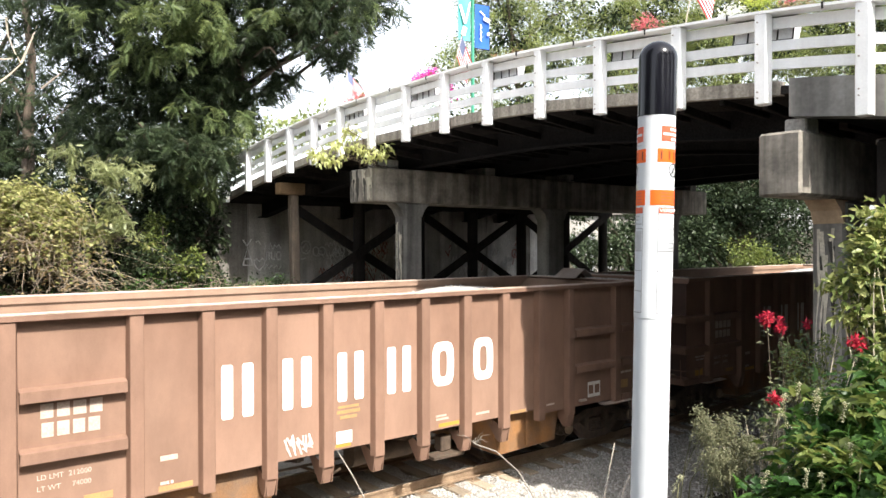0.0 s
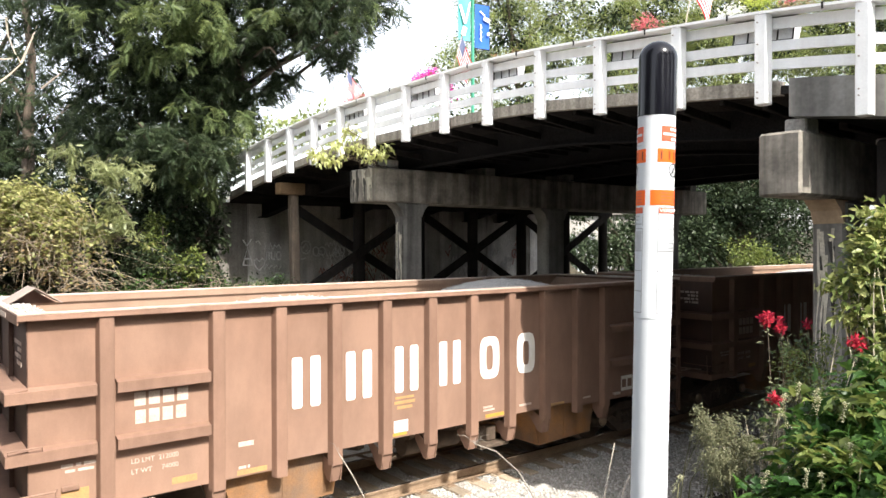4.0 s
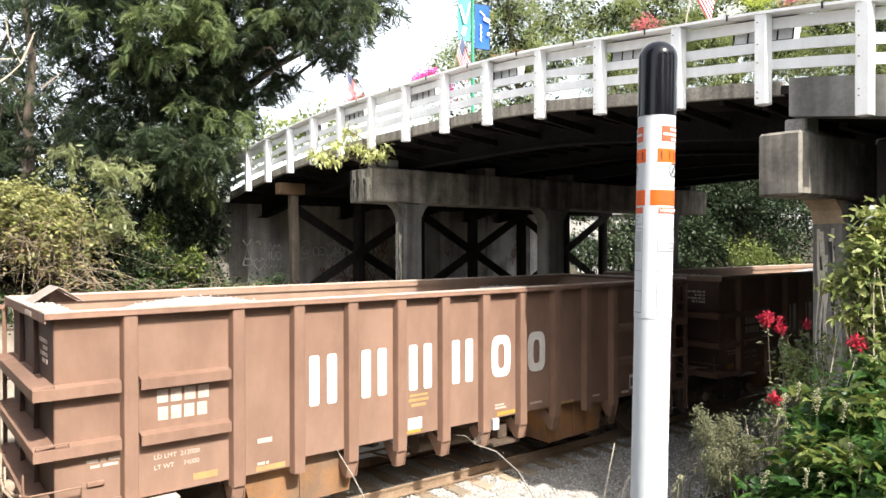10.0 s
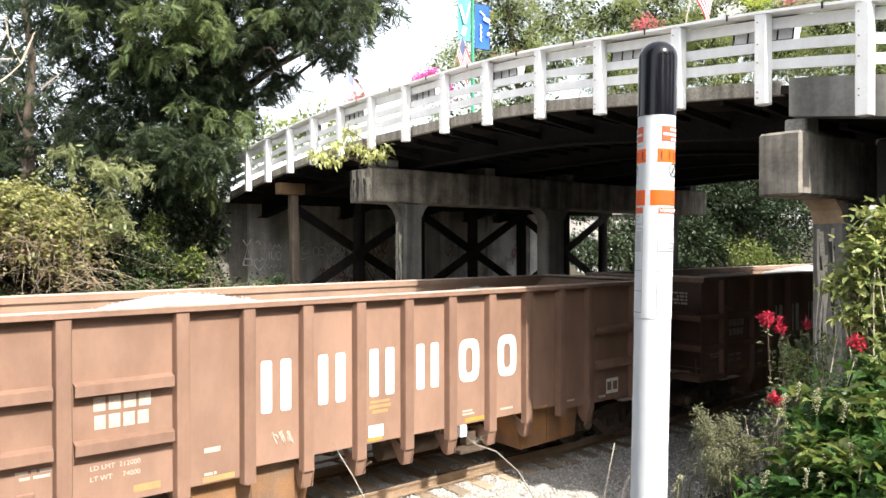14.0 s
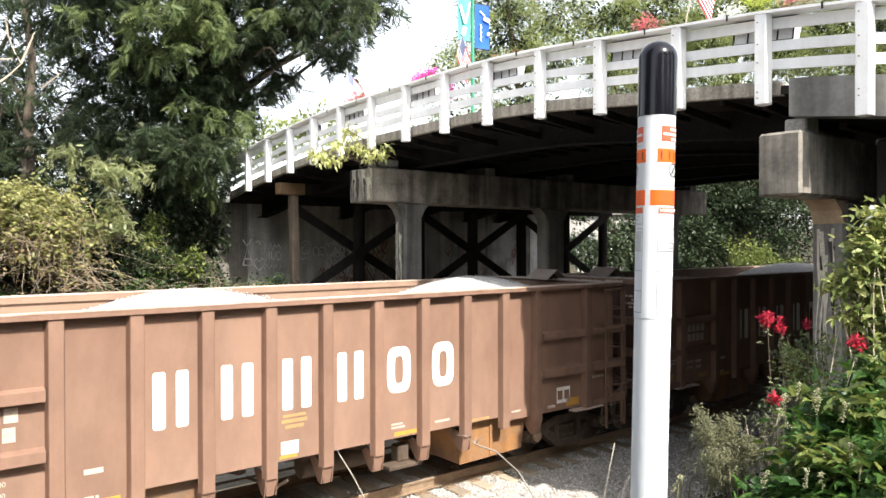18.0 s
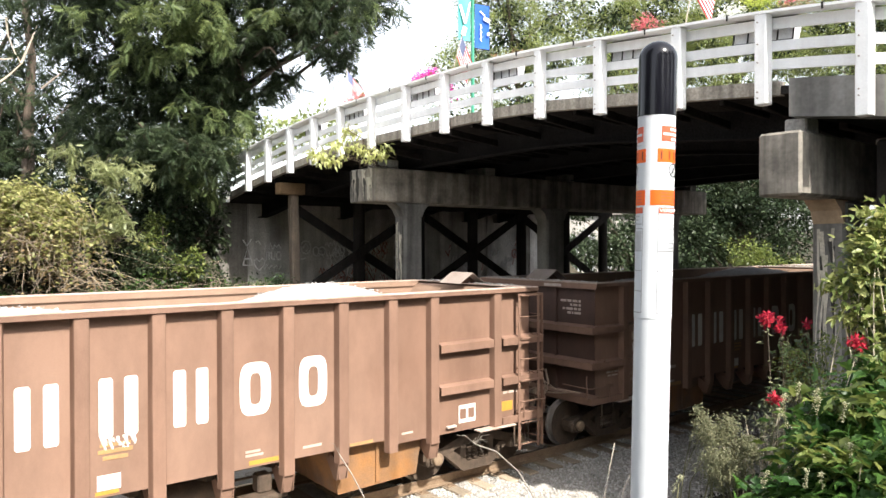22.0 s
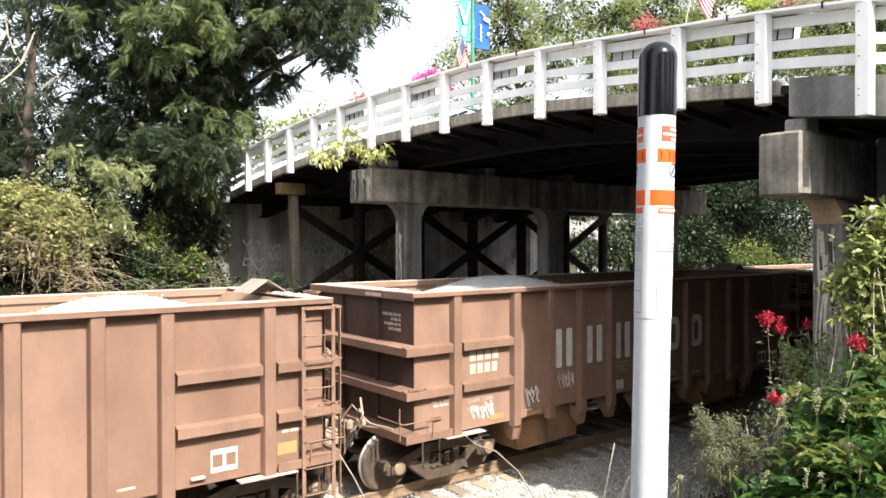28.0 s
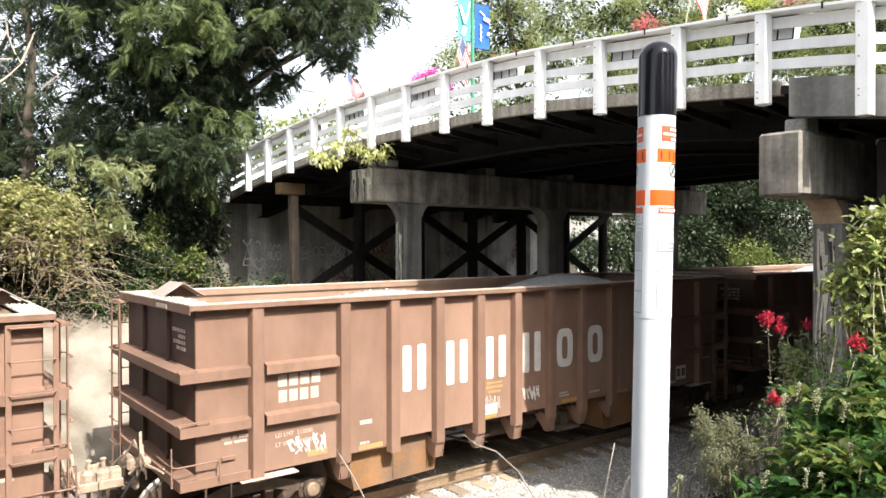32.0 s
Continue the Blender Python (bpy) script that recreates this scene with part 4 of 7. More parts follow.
def wheelset():
    b = Build()
    b.tube([(0, -0.95, 0), (0, 0.95, 0)], 0.075, 12)
    prof = [(0.09, -0.11), (0.12, -0.06), (0.30, -0.035), (0.36, -0.055), (0.418, -0.06), (0.424, 0.03), (0.45, 0.045), (0.452, 0.065), (0.36, 0.068), (0.30, 0.02), (0.12, 0.03), (0.09, 0.09)]
    for s in (-1, 1):
        w = Build().lathe([(r, a * -s) for r, a in prof], 28, 1, (0, s * 0.79, 0))
        b.add(w.v, w.f)
    return b


def side_frame():
    """Cast side frame of a two-axle bogie, in x and z, with openings."""
    b = Build()
    y0, y1 = -0.09, 0.09
    b.prism([(-1.12, 0.52), (-0.72, 0.56), (-0.35, 0.68), (0.35, 0.68), (0.72, 0.56), (1.12, 0.52), (1.12, 0.40), (0.70, 0.42), (0.32, 0.53), (-0.32, 0.53), (-0.70, 0.42), (-1.12, 0.40)], y0, y1, 1)
    b.prism([(-0.70, 0.43), (-0.50, 0.46), (-0.20, 0.24), (0.20, 0.24), (0.50, 0.46), (0.70, 0.43), (0.30, 0.10), (-0.30, 0.10)], y0, y1, 1)
    b.box(-0.36, -0.24, y0, y1, 0.2, 0.6, 0.01).box(0.24, 0.36, y0, y1, 0.2, 0.6, 0.01)
    for x in (-0.9, 0.9):
        b.box(x - 0.17, x + 0.17, -0.13, 0.13, 0.30, 0.50, 0.03)
        b.lathe([(0.13, -0.17), (0.13, -0.10), (0.09, -0.08)], 14, 1, (x, 0, 0.425))
    return b


BEARING = Build().lathe([(0.045, -0.225), (0.085, -0.217), (0.10, -0.2), (0.10, -0.165), (0.08, -0.16)], 14, 1).mesh("bearing_cap", M["rail"], True)


def spring():
    prof = [(0.05, 0.24)]
    for k in range(5):
        prof += [(0.062, 0.25 + k * 0.047), (0.07, 0.267 + k * 0.047), (0.062, 0.284 + k * 0.047), (0.048, 0.29 + k * 0.047)]
    return Build().lathe(prof, 12)


WHEEL = wheelset().mesh("wheelset", M["grime"], True)
WHEEL.materials.append(M["tread"])
for face in WHEEL.polygons:
    if all(math.hypot(WHEEL.vertices[i].co.x, WHEEL.vertices[i].co.z) > 0.41 for i in face.vertices):
        face.material_index = 1
FRAME_MESH = side_frame().mesh("side_frame", M["cast"], True)
SPRING = spring().mesh("spring", M["cast"], True)


def bogie(car, x):
    hub = part("bogie", Build().box(-0.2, 0.2, -1.0, 1.0, 0.42, 0.62, 0.03).box(-0.25, 0.25, -0.3, 0.3, 0.6, 0.75, 0.02), M["cast"], car, "grimy cast steel two-axle bogie", at=pose(x, 0, 0))
    for s in (-1, 1):
        part("side_frame", FRAME_MESH, None, hub, at=pose(0, s * 1.02, 0, 0, 0, 0 if s < 0 else 180))
        for dx in (-0.9, 0.9):
            part("bearing_cap", BEARING, None, hub, at=pose(dx, s * 1.02, 0.425, 0, 0, 0 if s < 0 else 180))
        for dx in (-0.14, 0, 0.14):
            part("spring", SPRING, None, hub, at=pose(dx, s * 1.02, 0))
    for dx in (-0.89, 0.89):
        w = part("wheelset", WHEEL, None, hub, at=pose(dx, 0, 0.425))
        w["axle"] = 1
    for dx in (-0.89, 0.89):
        part("brake_shoe", Build().box(dx - 0.5 * (1 if dx > 0 else -1) - 0.05, dx - 0.5 * (1 if dx > 0 else -1) + 0.05, -0.82, -0.74, 0.3, 0.52, 0.02), M["cast"], hub)
    return hub


def rib_mesh(low):
    """A pressed hat section: sloping flanks and a flat face."""
    b = Build()
    b.prism([(-0.1, 0.106), (-0.096, 0.098), (-0.078, 0.008), (-0.07, 0.0), (0.07, 0.0), (0.078, 0.008), (0.096, 0.098), (0.1, 0.106)], low, 3.03, 2)
    return b


def gusset_mesh():
    """Tapered bracket below a rib: two plates and an outer strap."""
    b = Build()
    for x in (-0.085, 0.07):
        b.prism([(0.02, 0.825), (0.42, 0.98), (0.42, 0.90), (0.16, 0.60), (0.07, 0.585)], x, x + 0.014, 0)
    b.add([(-0.075, 0.03, 0.83), (0.075, 0.03, 0.83), (0.05, 0.075, 0.585), (-0.05, 0.075, 0.585), (-0.075, 0.042, 0.83), (0.075, 0.042, 0.83), (0.05, 0.087, 0.585), (-0.05, 0.087, 0.585)],
          [(0, 1, 2, 3), (4, 5, 6, 7), (0, 1, 5, 4), (2, 3, 7, 6), (1, 2, 6, 5), (0, 3, 7, 4)])
    return b


def ledge(b, x0, x1, z0, z1):
    """A pressed channel on the side: sloping top, flat face, hollow below."""
    b.prism([(SKIN, z1 + 0.032), (NEAR - 0.012, z1 + 0.004), (NEAR - 0.012, z0), (NEAR + 0.004, z0), (NEAR + 0.004, z1 - 0.012), (SKIN, z1 + 0.014)], x0, x1, 0)
    return b


RIB_LONG = rib_mesh(0.82).mesh("rib", M["oxide_rib"])
GUSSET = gusset_mesh().mesh("gusset", M["oxide_rib"])
STILE = Build().box(-0.028, 0.028, -0.008, 0.008, 0.42, 3.0, 0.003).mesh("stile", M["oxide_rib"])
RUNG = Build().tube([(0, 0, 0), (0.02, -0.05, 0), (0.42, -0.05, 0), (0.44, 0, 0)], 0.010, 7).mesh("rung", M["oxide_rib"], True)


def ladder(car, m, label="oxide-red steel ladder with round rungs"):
    f = part("ladder", Build().box(-0.02, 0.46, 0.0, 0.07, 2.96, 3.0, 0.004), M["oxide_rib"], car, label, at=m)
    part("foot_bracket", Build().box(-0.02, 0.46, 0.0, 0.07, 1.0, 1.03, 0.004), M["oxide_rib"], f)
    for x in (0, 0.44):
        part("stile", STILE, None, f, at=pose(x, 0, 0))
    for i in range(8):
        part("rung", RUNG, None, f, at=pose(0, 0, 0.52 + i * 0.35))


def bars(b, x, z, widths, h, gap, y):
    """Lettering that stands as plain bars."""
    for w in widths:
        b.box(x, x + w, y - 0.004, y, z, z + h)
        x += w + gap
    return b


def hopper_car():
    car = empty("ballast_hopper_car", "rust-brown steel ballast hopper car with ribbed sides and white markings", "freight car", "cars of the ballast train")
    E0, E1 = 0.10, 11.52
    # near and far sides, the far side is the near one turned round
    for side in (0, 1):
        turn = pose(0, 0, 0) if side == 0 else pose(11.62, 0, 0, 0, 0, 180)
        for a, c, low in ((E0, RIBS[2], 0.90), (RIBS[2], RIBS[9], 0.99), (RIBS[9], E1, 0.90)):
            part("side_sheet", Build().box(a, c, SKIN, SKIN + 0.012, low, 3.04), M["oxide"], car, at=turn)
        for i, x in enumerate(RIBS):
            part("rib", RIB_LONG, None, car, at=turn @ pose(x, NEAR, 0))
            if i in (1, 3, 4, 5, 6, 7, 8, 10):
                part("gusset", GUSSET, None, car, at=turn @ pose(x, NEAR, 0))
        for z0, z1 in ((2.17, 2.285), (1.525, 1.64)):
            for a, c in ((-0.115, RIBS[0] - 0.105), (RIBS[0] + 0.105, RIBS[1] - 0.105), (RIBS[10] + 0.105, RIBS[11] - 0.105), (RIBS[11] + 0.105, E1 + 0.215)):
                part("side_channel", ledge(Build(), a, c, z0, z1), M["oxide_rib"], car, at=turn)
        for a, c in ((-0.115, RIBS[0] - 0.105), (RIBS[11] + 0.105, E1 + 0.215)):
            part("side_sill", Build().box(a, c, NEAR, NEAR + 0.03, 0.88, 1.0, 0.006), M["oxide_rib"], car, at=turn)
        rim = Build()
        rim.box(0.0, 11.62, NEAR - 0.02, NEAR + 0.17, TOP - 0.018, TOP, 0.004)
        part("top_rail", rim, M["dusty"], car, "dusty pale-topped rim rail", at=turn)
        part("rim_lip", Build().box(0.0, 11.62, NEAR - 0.02, NEAR - 0.006, TOP - 0.075, TOP - 0.019), M["oxide_rib"], car, at=turn)
        part("rim_lip", Build().box(0.0, 11.62, NEAR + 0.155, NEAR + 0.17, TOP - 0.11, TOP - 0.019), M["lining"], car, at=turn)
        inner = Build().box(0.2, 11.42, SKIN + 0.014, SKIN + 0.022, 1.2, 3.02)
        part("inner_lining", inner, M["lining"], car, "dusty inside wall", at=turn)
        for x in (0.62, 10.30):
            part("running_board", Build().box(x, x + 0.78, NEAR - 0.05, NEAR + 0.12, 0.855, 0.875, 0.004), M["dusty"], car, "pale ledge above the bogie", at=turn)
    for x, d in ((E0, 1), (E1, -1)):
        # end walls are coloured darker than the sides to stand for shade
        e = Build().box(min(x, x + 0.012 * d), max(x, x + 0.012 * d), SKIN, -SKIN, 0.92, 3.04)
        part("end_sheet", e, M["shaded_end_paint"], car, "end wall coloured darker for its shade and grime")
        for z0, z1 in ((2.17, 2.285), (1.525, 1.64), (0.88, 1.0)):
            b = Build()
            o = x - 0.215 * d
            b.prism([(x, z1 + 0.032), (o, z1 + 0.004), (o, z0), (o + 0.016 * d, z0), (o + 0.016 * d, z1 - 0.012), (x, z1 + 0.014)], NEAR + 0.005, -NEAR - 0.005, 1)
            part("end_channel", b, M["oxide_rib"], car)
        b = Build()
        o = x - 0.10 * d
        b.box(min(o, o + 0.3 * d), max(o, o + 0.3 * d), NEAR + 0.175, -NEAR - 0.175, TOP - 0.018, TOP + 0.001, 0.004)
        part("end_rim", b, M["dusty"], car, "dusty pale end rim")
        part("end_lip", Build().box(min(o, o + 0.015 * d), max(o, o + 0.015 * d), NEAR - 0.005, -NEAR + 0.005, TOP - 0.12, TOP - 0.02), M["oxide_rib"], car)
        slope = Build()
        slope.prism([(x + 0.2 * d, 3.06), (x + 2.3 * d, 1.1), (x + 2.3 * d, 1.07), (x + 0.2 * d, 3.03)], SKIN + 0.03, -SKIN - 0.03, 1)
        part("slope_sheet", slope, M["lining"], car, "sloping dusty floor plate")
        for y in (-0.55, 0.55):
            part("end_post", Build().beam((x - 0.03 * d, y, 0.95), (x - 0.03 * d, y, 3.0), 0.05, 0.05), M["shaded_end_paint"], car)
        g = Build()
        o = x - 0.3 * d
        g.tube([(o, NEAR + 0.05, 1.42), (o - 0.0, NEAR + 0.05, 1.20)], 0.011, 6)
        g.tube([(o, NEAR + 0.04, 1.22), (o, NEAR + 0.04, 0.95)], 0.012, 6)
        g.tube([(o, NEAR + 0.62, 1.2), (o, NEAR + 0.02, 1.2), (o + 0.05 * d, NEAR - 0.03, 1.2), (o + 0.55 * d, NEAR - 0.03, 1.2), (o + 0.57 * d, NEAR + 0.05, 1.2)], 0.011, 6)
        g.tube([(o + 0.55 * d, NEAR - 0.03, 1.2), (o + 0.55 * d, NEAR - 0.03, 0.95)], 0.010, 6)
        part("grab_iron", g, M["oxide_rib"], car, "bent steel grab bar", smooth=True)
        st = Build()
        st.tube([(x + 0.1 * d, NEAR + 0.03, 0.9), (x + 0.1 * d, NEAR + 0.03, 0.50), (x + 0.42 * d, NEAR + 0.03, 0.50), (x + 0.42 * d, NEAR + 0.03, 0.9)], 0.016, 6)
        st.box(min(x + 0.1 * d, x + 0.42 * d), max(x + 0.1 * d, x + 0.42 * d), NEAR, NEAR + 0.06, 0.485, 0.51)
        part("stirrup_step", st, M["cast"], car, "pale worn step below the sill")
        k = Build()
        k.box(min(x - 0.5 * d, x + 1.2 * d), max(x - 0.5 * d, x + 1.2 * d), -0.2, 0.2, 0.66, 0.92, 0.03)
        part("draft_sill", k, M["cast"], car)
        cp = Build()
        cp.box(min(x - 0.32 * d, x - 0.78 * d), max(x - 0.32 * d, x - 0.78 * d), -0.09, 0.09, 0.72, 0.88, 0.03)
        cp.box(min(x - 0.62 * d, x - 0.80 * d), max(x - 0.62 * d, x - 0.80 * d), -0.16, 0.02, 0.68, 0.92, 0.05)
        cp.lathe([(0.06, 0.64), (0.085, 0.66), (0.085, 0.94), (0.06, 0.96)], 12, 2, (x - 0.80 * d, 0.08, 0))
        cp.lathe([(0.02, 0.56), (0.028, 0.57), (0.028, 1.02), (0.04, 1.03), (0.04, 1.05), (0.02, 1.06)], 10, 2, (x - 0.72 * d, -0.09, 0))
        cp.beam((x - 0.40 * d, -0.12, 0.70), (x - 0.80 * d, -0.24, 0.74), 0.05, 0.12, 0.015)
        cp.box(min(x - 0.36 * d, x - 0.5 * d), max(x - 0.36 * d, x - 0.5 * d), -0.42, -0.30, 0.9, 1.06, 0.03)
        cp.box(min(x - 0.40 * d, x - 0.32 * d), max(x - 0.40 * d, x - 0.32 * d), -0.3, 0.3, 0.60, 1.0, 0.03)
        part("coupler", cp, M["palerust"], car, "dusty brown knuckle coupler", smooth=True)
        h = Build()
        h.tube([(x - 0.34 * d, -0.42, 0.95), (x - 0.5 * d, -0.46, 0.75), (x - 0.62 * d, -0.44, 0.52), (x - 0.74 * d, -0.3, 0.42), (x - 0.78 * d, -0.2, 0.44)], 0.022, 8)
        part("air_hose", h, M["black"], car, "black rubber air hose", smooth=True)
        lv = Build()
        lv.tube([(x - 0.36 * d, -1.45, 1.12), (x - 0.4 * d, -0.9, 1.10), (x - 0.42 * d, -0.4, 1.3), (x - 0.5 * d, -0.15, 1.0)], 0.014, 6)
        lv.tube([(x - 0.4 * d, -0.62, 1.45), (x - 0.42 * d, -0.72, 1.2), (x - 0.44 * d, -0.6, 1.02), (x - 0.5 * d, -0.5, 0.9)], 0.02, 6)
        part("uncoupling_lever", lv, M["palerust"], car, "pale bent uncoupling lever", smooth=True)
        pl = Build()
        pl.tube([(x - 0.27 * d, -1.15, 1.08), (x - 0.29 * d, -0.9, 1.02), (x - 0.34 * d, -0.5, 0.98)], 0.016, 6)
        pl.tube([(x - 0.34 * d, -0.5, 1.25), (x - 0.36 * d, -0.62, 1.05), (x - 0.40 * d, -0.5, 0.86), (x - 0.36 * d, -0.36, 1.0)], 0.018, 6)
        pl.lathe([(0.05, -0.05), (0.075, -0.04), (0.075, 0.04), (0.05, 0.05)], 10, 1, (x - 0.32 * d, -0.5, 1.02))
        part("brake_pipe", pl, M["palerust"], car, "bent brake pipe with a round angle cock", smooth=True)
        gl = Build()
        gl.tube([(x - 0.17 * d, NEAR + 0.03, 1.60), (x - 0.2 * d, NEAR - 0.035, 1.70), (x + 0.12 * d, NEAR - 0.035, 1.70), (x + 0.14 * d, NEAR + 0.03, 1.60)], 0.010, 6)
        part("ledge_grab", gl, M["oxide_rib"], car, smooth=True)
    # ladders at two opposite corners, on the side and on the end
    ladder(car, pose(11.18, NEAR - 0.01, 0))
    ladder(car, pose(11.735, NEAR + 0.02, 0, 0, 0, 90))
    ladder(car, pose(0.44, -NEAR + 0.01, 0, 0, 0, 180))
    ladder(car, pose(-0.12, -NEAR - 0.02, 0, 0, 0, -90))
    # underframe and discharge chutes
    part("center_sill", Build().box(0.4, 11.2, -0.18, 0.18, 0.62, 0.92, 0.02), M["grime"], car)
    for x0, x1 in ((2.25, 3.98), (7.75, 9.4)):
        c = Build()
        c.prism([(x0, 0.98), (x1, 0.98), (x1 - 0.12, 0.34), (x0 + 0.18, 0.30)], -1.32, 1.32, 1)
        ch = part("discharge_chute", c, M["rust"], car, "rusty orange discharge chute")
        for y in (-1.34, 1.33):
            part("chute_rib", Build().box((x0 + x1) / 2 - 0.03, (x0 + x1) / 2 + 0.03, y, y + 0.012, 0.36, 0.95), M["rust"], ch)
    f = Build()
    for x in (4.3, 5.2, 6.1, 7.0):
        f.beam((x, -1.35, 0.95), (x, 1.35, 0.95), 0.1, 0.12)
        f.beam((x, -1.3, 0.9), (x, -0.2, 0.7), 0.06, 0.08)
    part("cross_bearer", f, M["grime"], car)
    t = Build().tube([(5.4, -0.75, 0.62), (6.5, -0.75, 0.62)], 0.17, 14)
    part("air_reservoir", t, M["grime"], car, smooth=True)
    r = Build().tube([(3.9, -0.55, 0.55), (7.6, -0.55, 0.55)], 0.02, 6).tube([(4.7, -0.55, 0.55), (4.9, -1.05, 0.5), (5.0, -1.2, 0.62)], 0.022, 6)
    r.box(6.5, 7.1, -1.45, -1.2, 0.50, 0.56, 0.01).box(6.75, 6.95, -1.3, -1.1, 0.56, 0.8, 0.02)
    part("brake_rigging", r, M["cast"], car)
    floor = Build().box(2.2, 9.4, SKIN + 0.03, -SKIN - 0.03, 1.05, 1.09)
    part("floor_plate", floor, M["dusty"], car)
    rng = np.random.default_rng(17)
    n = 420
    sx = np.where(rng.random(n) < 0.5, rng.uniform(0.02, 0.30, n), rng.uniform(11.32, 11.6, n))
    sy = rng.normal(size=n) * 0.75
    keep = np.abs(sy) < 1.5
    sp = np.stack([sx, sy, np.full(n, TOP + 0.008)], 1)[keep]
    v, f = scatter(*STONE, sp, rng.normal(size=sp.shape), rng.normal(size=sp.shape), 0.010 + 0.014 * rng.random(len(sp)))
    part("spilled_stone", cloud_mesh("spilled_stone", v, f, M["stone"]), None, car, "white crushed stone spilled on the end rims", kind="stuff")
    for x in (0.93, 10.69):
        bogie(car, x)
    # markings
    y = SKIN - 0.001
    for i in range(6):
        x0, z0, h = RIBS[2 + i] + 0.19, 1.65, 0.68
        if i > 3:
            # a rounded white ring
            b, m = Build(), 28
            vs = []
            for k in range(m):
                a = 2 * math.pi * k / m
                ca, sa = math.cos(a), math.sin(a)
                ex, ez = math.copysign(abs(ca) ** 0.55, ca), math.copysign(abs(sa) ** 0.55, sa)
                for rx, rz in ((0.21, 0.34), (0.075, 0.20)):
                    for yy in (y - 0.004, y):
                        vs.append((x0 + 0.21 + rx * ex, yy, z0 + 0.34 + rz * ez))
            fs = []
            for k in range(m):
                p, q = 4 * k, 4 * ((k + 1) % m)
                fs += [(p, q, q + 2, p + 2), (p, p + 1, q + 1, q), (p + 2, q + 2, q + 3, p + 3)]
            part("marking_ring", b.add(vs, fs), M["white"], car, "bold rounded white ring")
            continue
        for dx, w in ((0.0, 0.15), (0.27, 0.15)):
            b = Build()
            b.prism([(x0 + dx + 0.02, z0), (x0 + dx + w - 0.02, z0), (x0 + dx + w, z0 + 0.03), (x0 + dx + w, z0 + h - 0.03), (x0 + dx + w - 0.02, z0 + h), (x0 + dx + 0.02, z0 + h), (x0 + dx, z0 + h - 0.03), (x0 + dx, z0 + 0.03)], y - 0.004, y, 1)
            part("marking_bar", b, M["white"], car, "bold upright white bar")
    b = Build()
    bars(b, 1.18, 1.97, [0.125, 0.125, 0.13, 0.13], 0.155, 0.035, y)
    bars(b, 1.19, 1.765, [0.115, 0.12, 0.12, 0.12], 0.155, 0.035, y)
    part("number_marking", b, M["whitedim"], car, "two rows of plain white bars", kind="stuff")
    for txt, x, z in (("LD LMT  212000", 1.14, 1.31), ("LT WT     74000", 1.14, 1.19)):
        part("weight_lettering", words(txt, 0.056, M["whitedim"]), None, car, at=pose(x, y - 0.001, z, 90, 0, 0), kind="stuff")
    b = Build()
    bars(b, 0.42, 1.40, [0.12, 0.05, 0.14], 0.035, 0.03, y)
    bars(b, 0.46, 1.34, [0.1, 0.16], 0.03, 0.03, y)
    bars(b, 2.42, 1.28, [0.2], 0.06, 0.02, y)
    bars(b, 2.42, 1.0, [0.10, 0.03], 0.035, 0.02, y)
    bars(b, 6.5, 1.13, [0.24], 0.03, 0.02, y)
    bars(b, 6.5, 1.18, [0.2], 0.03, 0.02, y)
    bars(b, 7.3, 1.1, [0.28], 0.035, 0.02, y)
    bars(b, 8.9, 1.02, [0.2], 0.03, 0.02, y)
    bars(b, 10.92, 1.36, [0.1, 0.12, 0.06], 0.04, 0.02, y)
    part("small_lettering", b, M["whitedim"], car, "rows of small worn white bars", kind="stuff")
    e = Build()
    for k, ws in enumerate(([0.05, 0.12, 0.1, 0.14], [0.05, 0.1, 0.05], [0.06, 0.08, 0.16, 0.06], [0.16, 0.03, 0.08])):
        yy = -1.15
        for w in ws:
            e.box(E0 - 0.005, E0, yy, yy + w, 2.72 - k * 0.075, 2.765 - k * 0.075)
            yy += w + 0.03
    part("end_lettering", e, M["whitedim"], car, "small white lines on the dark end")
    n = Build()
    n.box(E0 - 0.106, E0 - 0.101, -0.75, -0.3, TOP - 0.10, TOP - 0.045)
    part("rim_marking", n, M["whitedim"], car)
    for x0, x1, z0, z1, mm in ((4.75, 5.0, 1.02, 1.06, "yellow"), (6.55, 6.95, 1.02, 1.075, "yellow"), (8.02, 8.4, 1.0, 1.045, "paleyellow"),
                               (1.6, 1.9, 0.98, 1.06, "paleyellow"), (4.80, 5.13, 1.555, 1.59, "paleyellow"), (4.78, 5.15, 1.48, 1.525, "paleyellow"), (4.83, 5.10, 1.405, 1.45, "paleyellow")):
        part("reflector_strip" if mm == "yellow" else "faded_stencil", Build().box(x0, x1, y - 0.004, y, z0, z1), M[mm], car, "bright yellow reflector strip" if mm == "yellow" else "faded yellow stencil")
    part("placard", Build().box(4.77, 5.02, y - 0.005, y, 1.07, 1.24), M["white"], car, "pale paper placard")
    b = Build()
    for x in (9.98, 10.15):
        b.box(x, x + 0.17, y - 0.004, y, 1.06, 1.08).box(x, x + 0.17, y - 0.004, y, 1.24, 1.30)
        b.box(x, x + 0.02, y - 0.005, y, 1.06, 1.30).box(x + 0.15, x + 0.17, y - 0.005, y, 1.06, 1.30)
    b.box(9.98, 10.32, y - 0.004, y, 1.02, 1.06)
    part("test_stencil", b, M["white"], car, "white framed stencil panel", kind="stuff")
    part("side_bracket", Build().box(9.72, 9.9, SKIN - 0.06, SKIN, 0.98, 1.02, 0.01), M["dusty"], car)
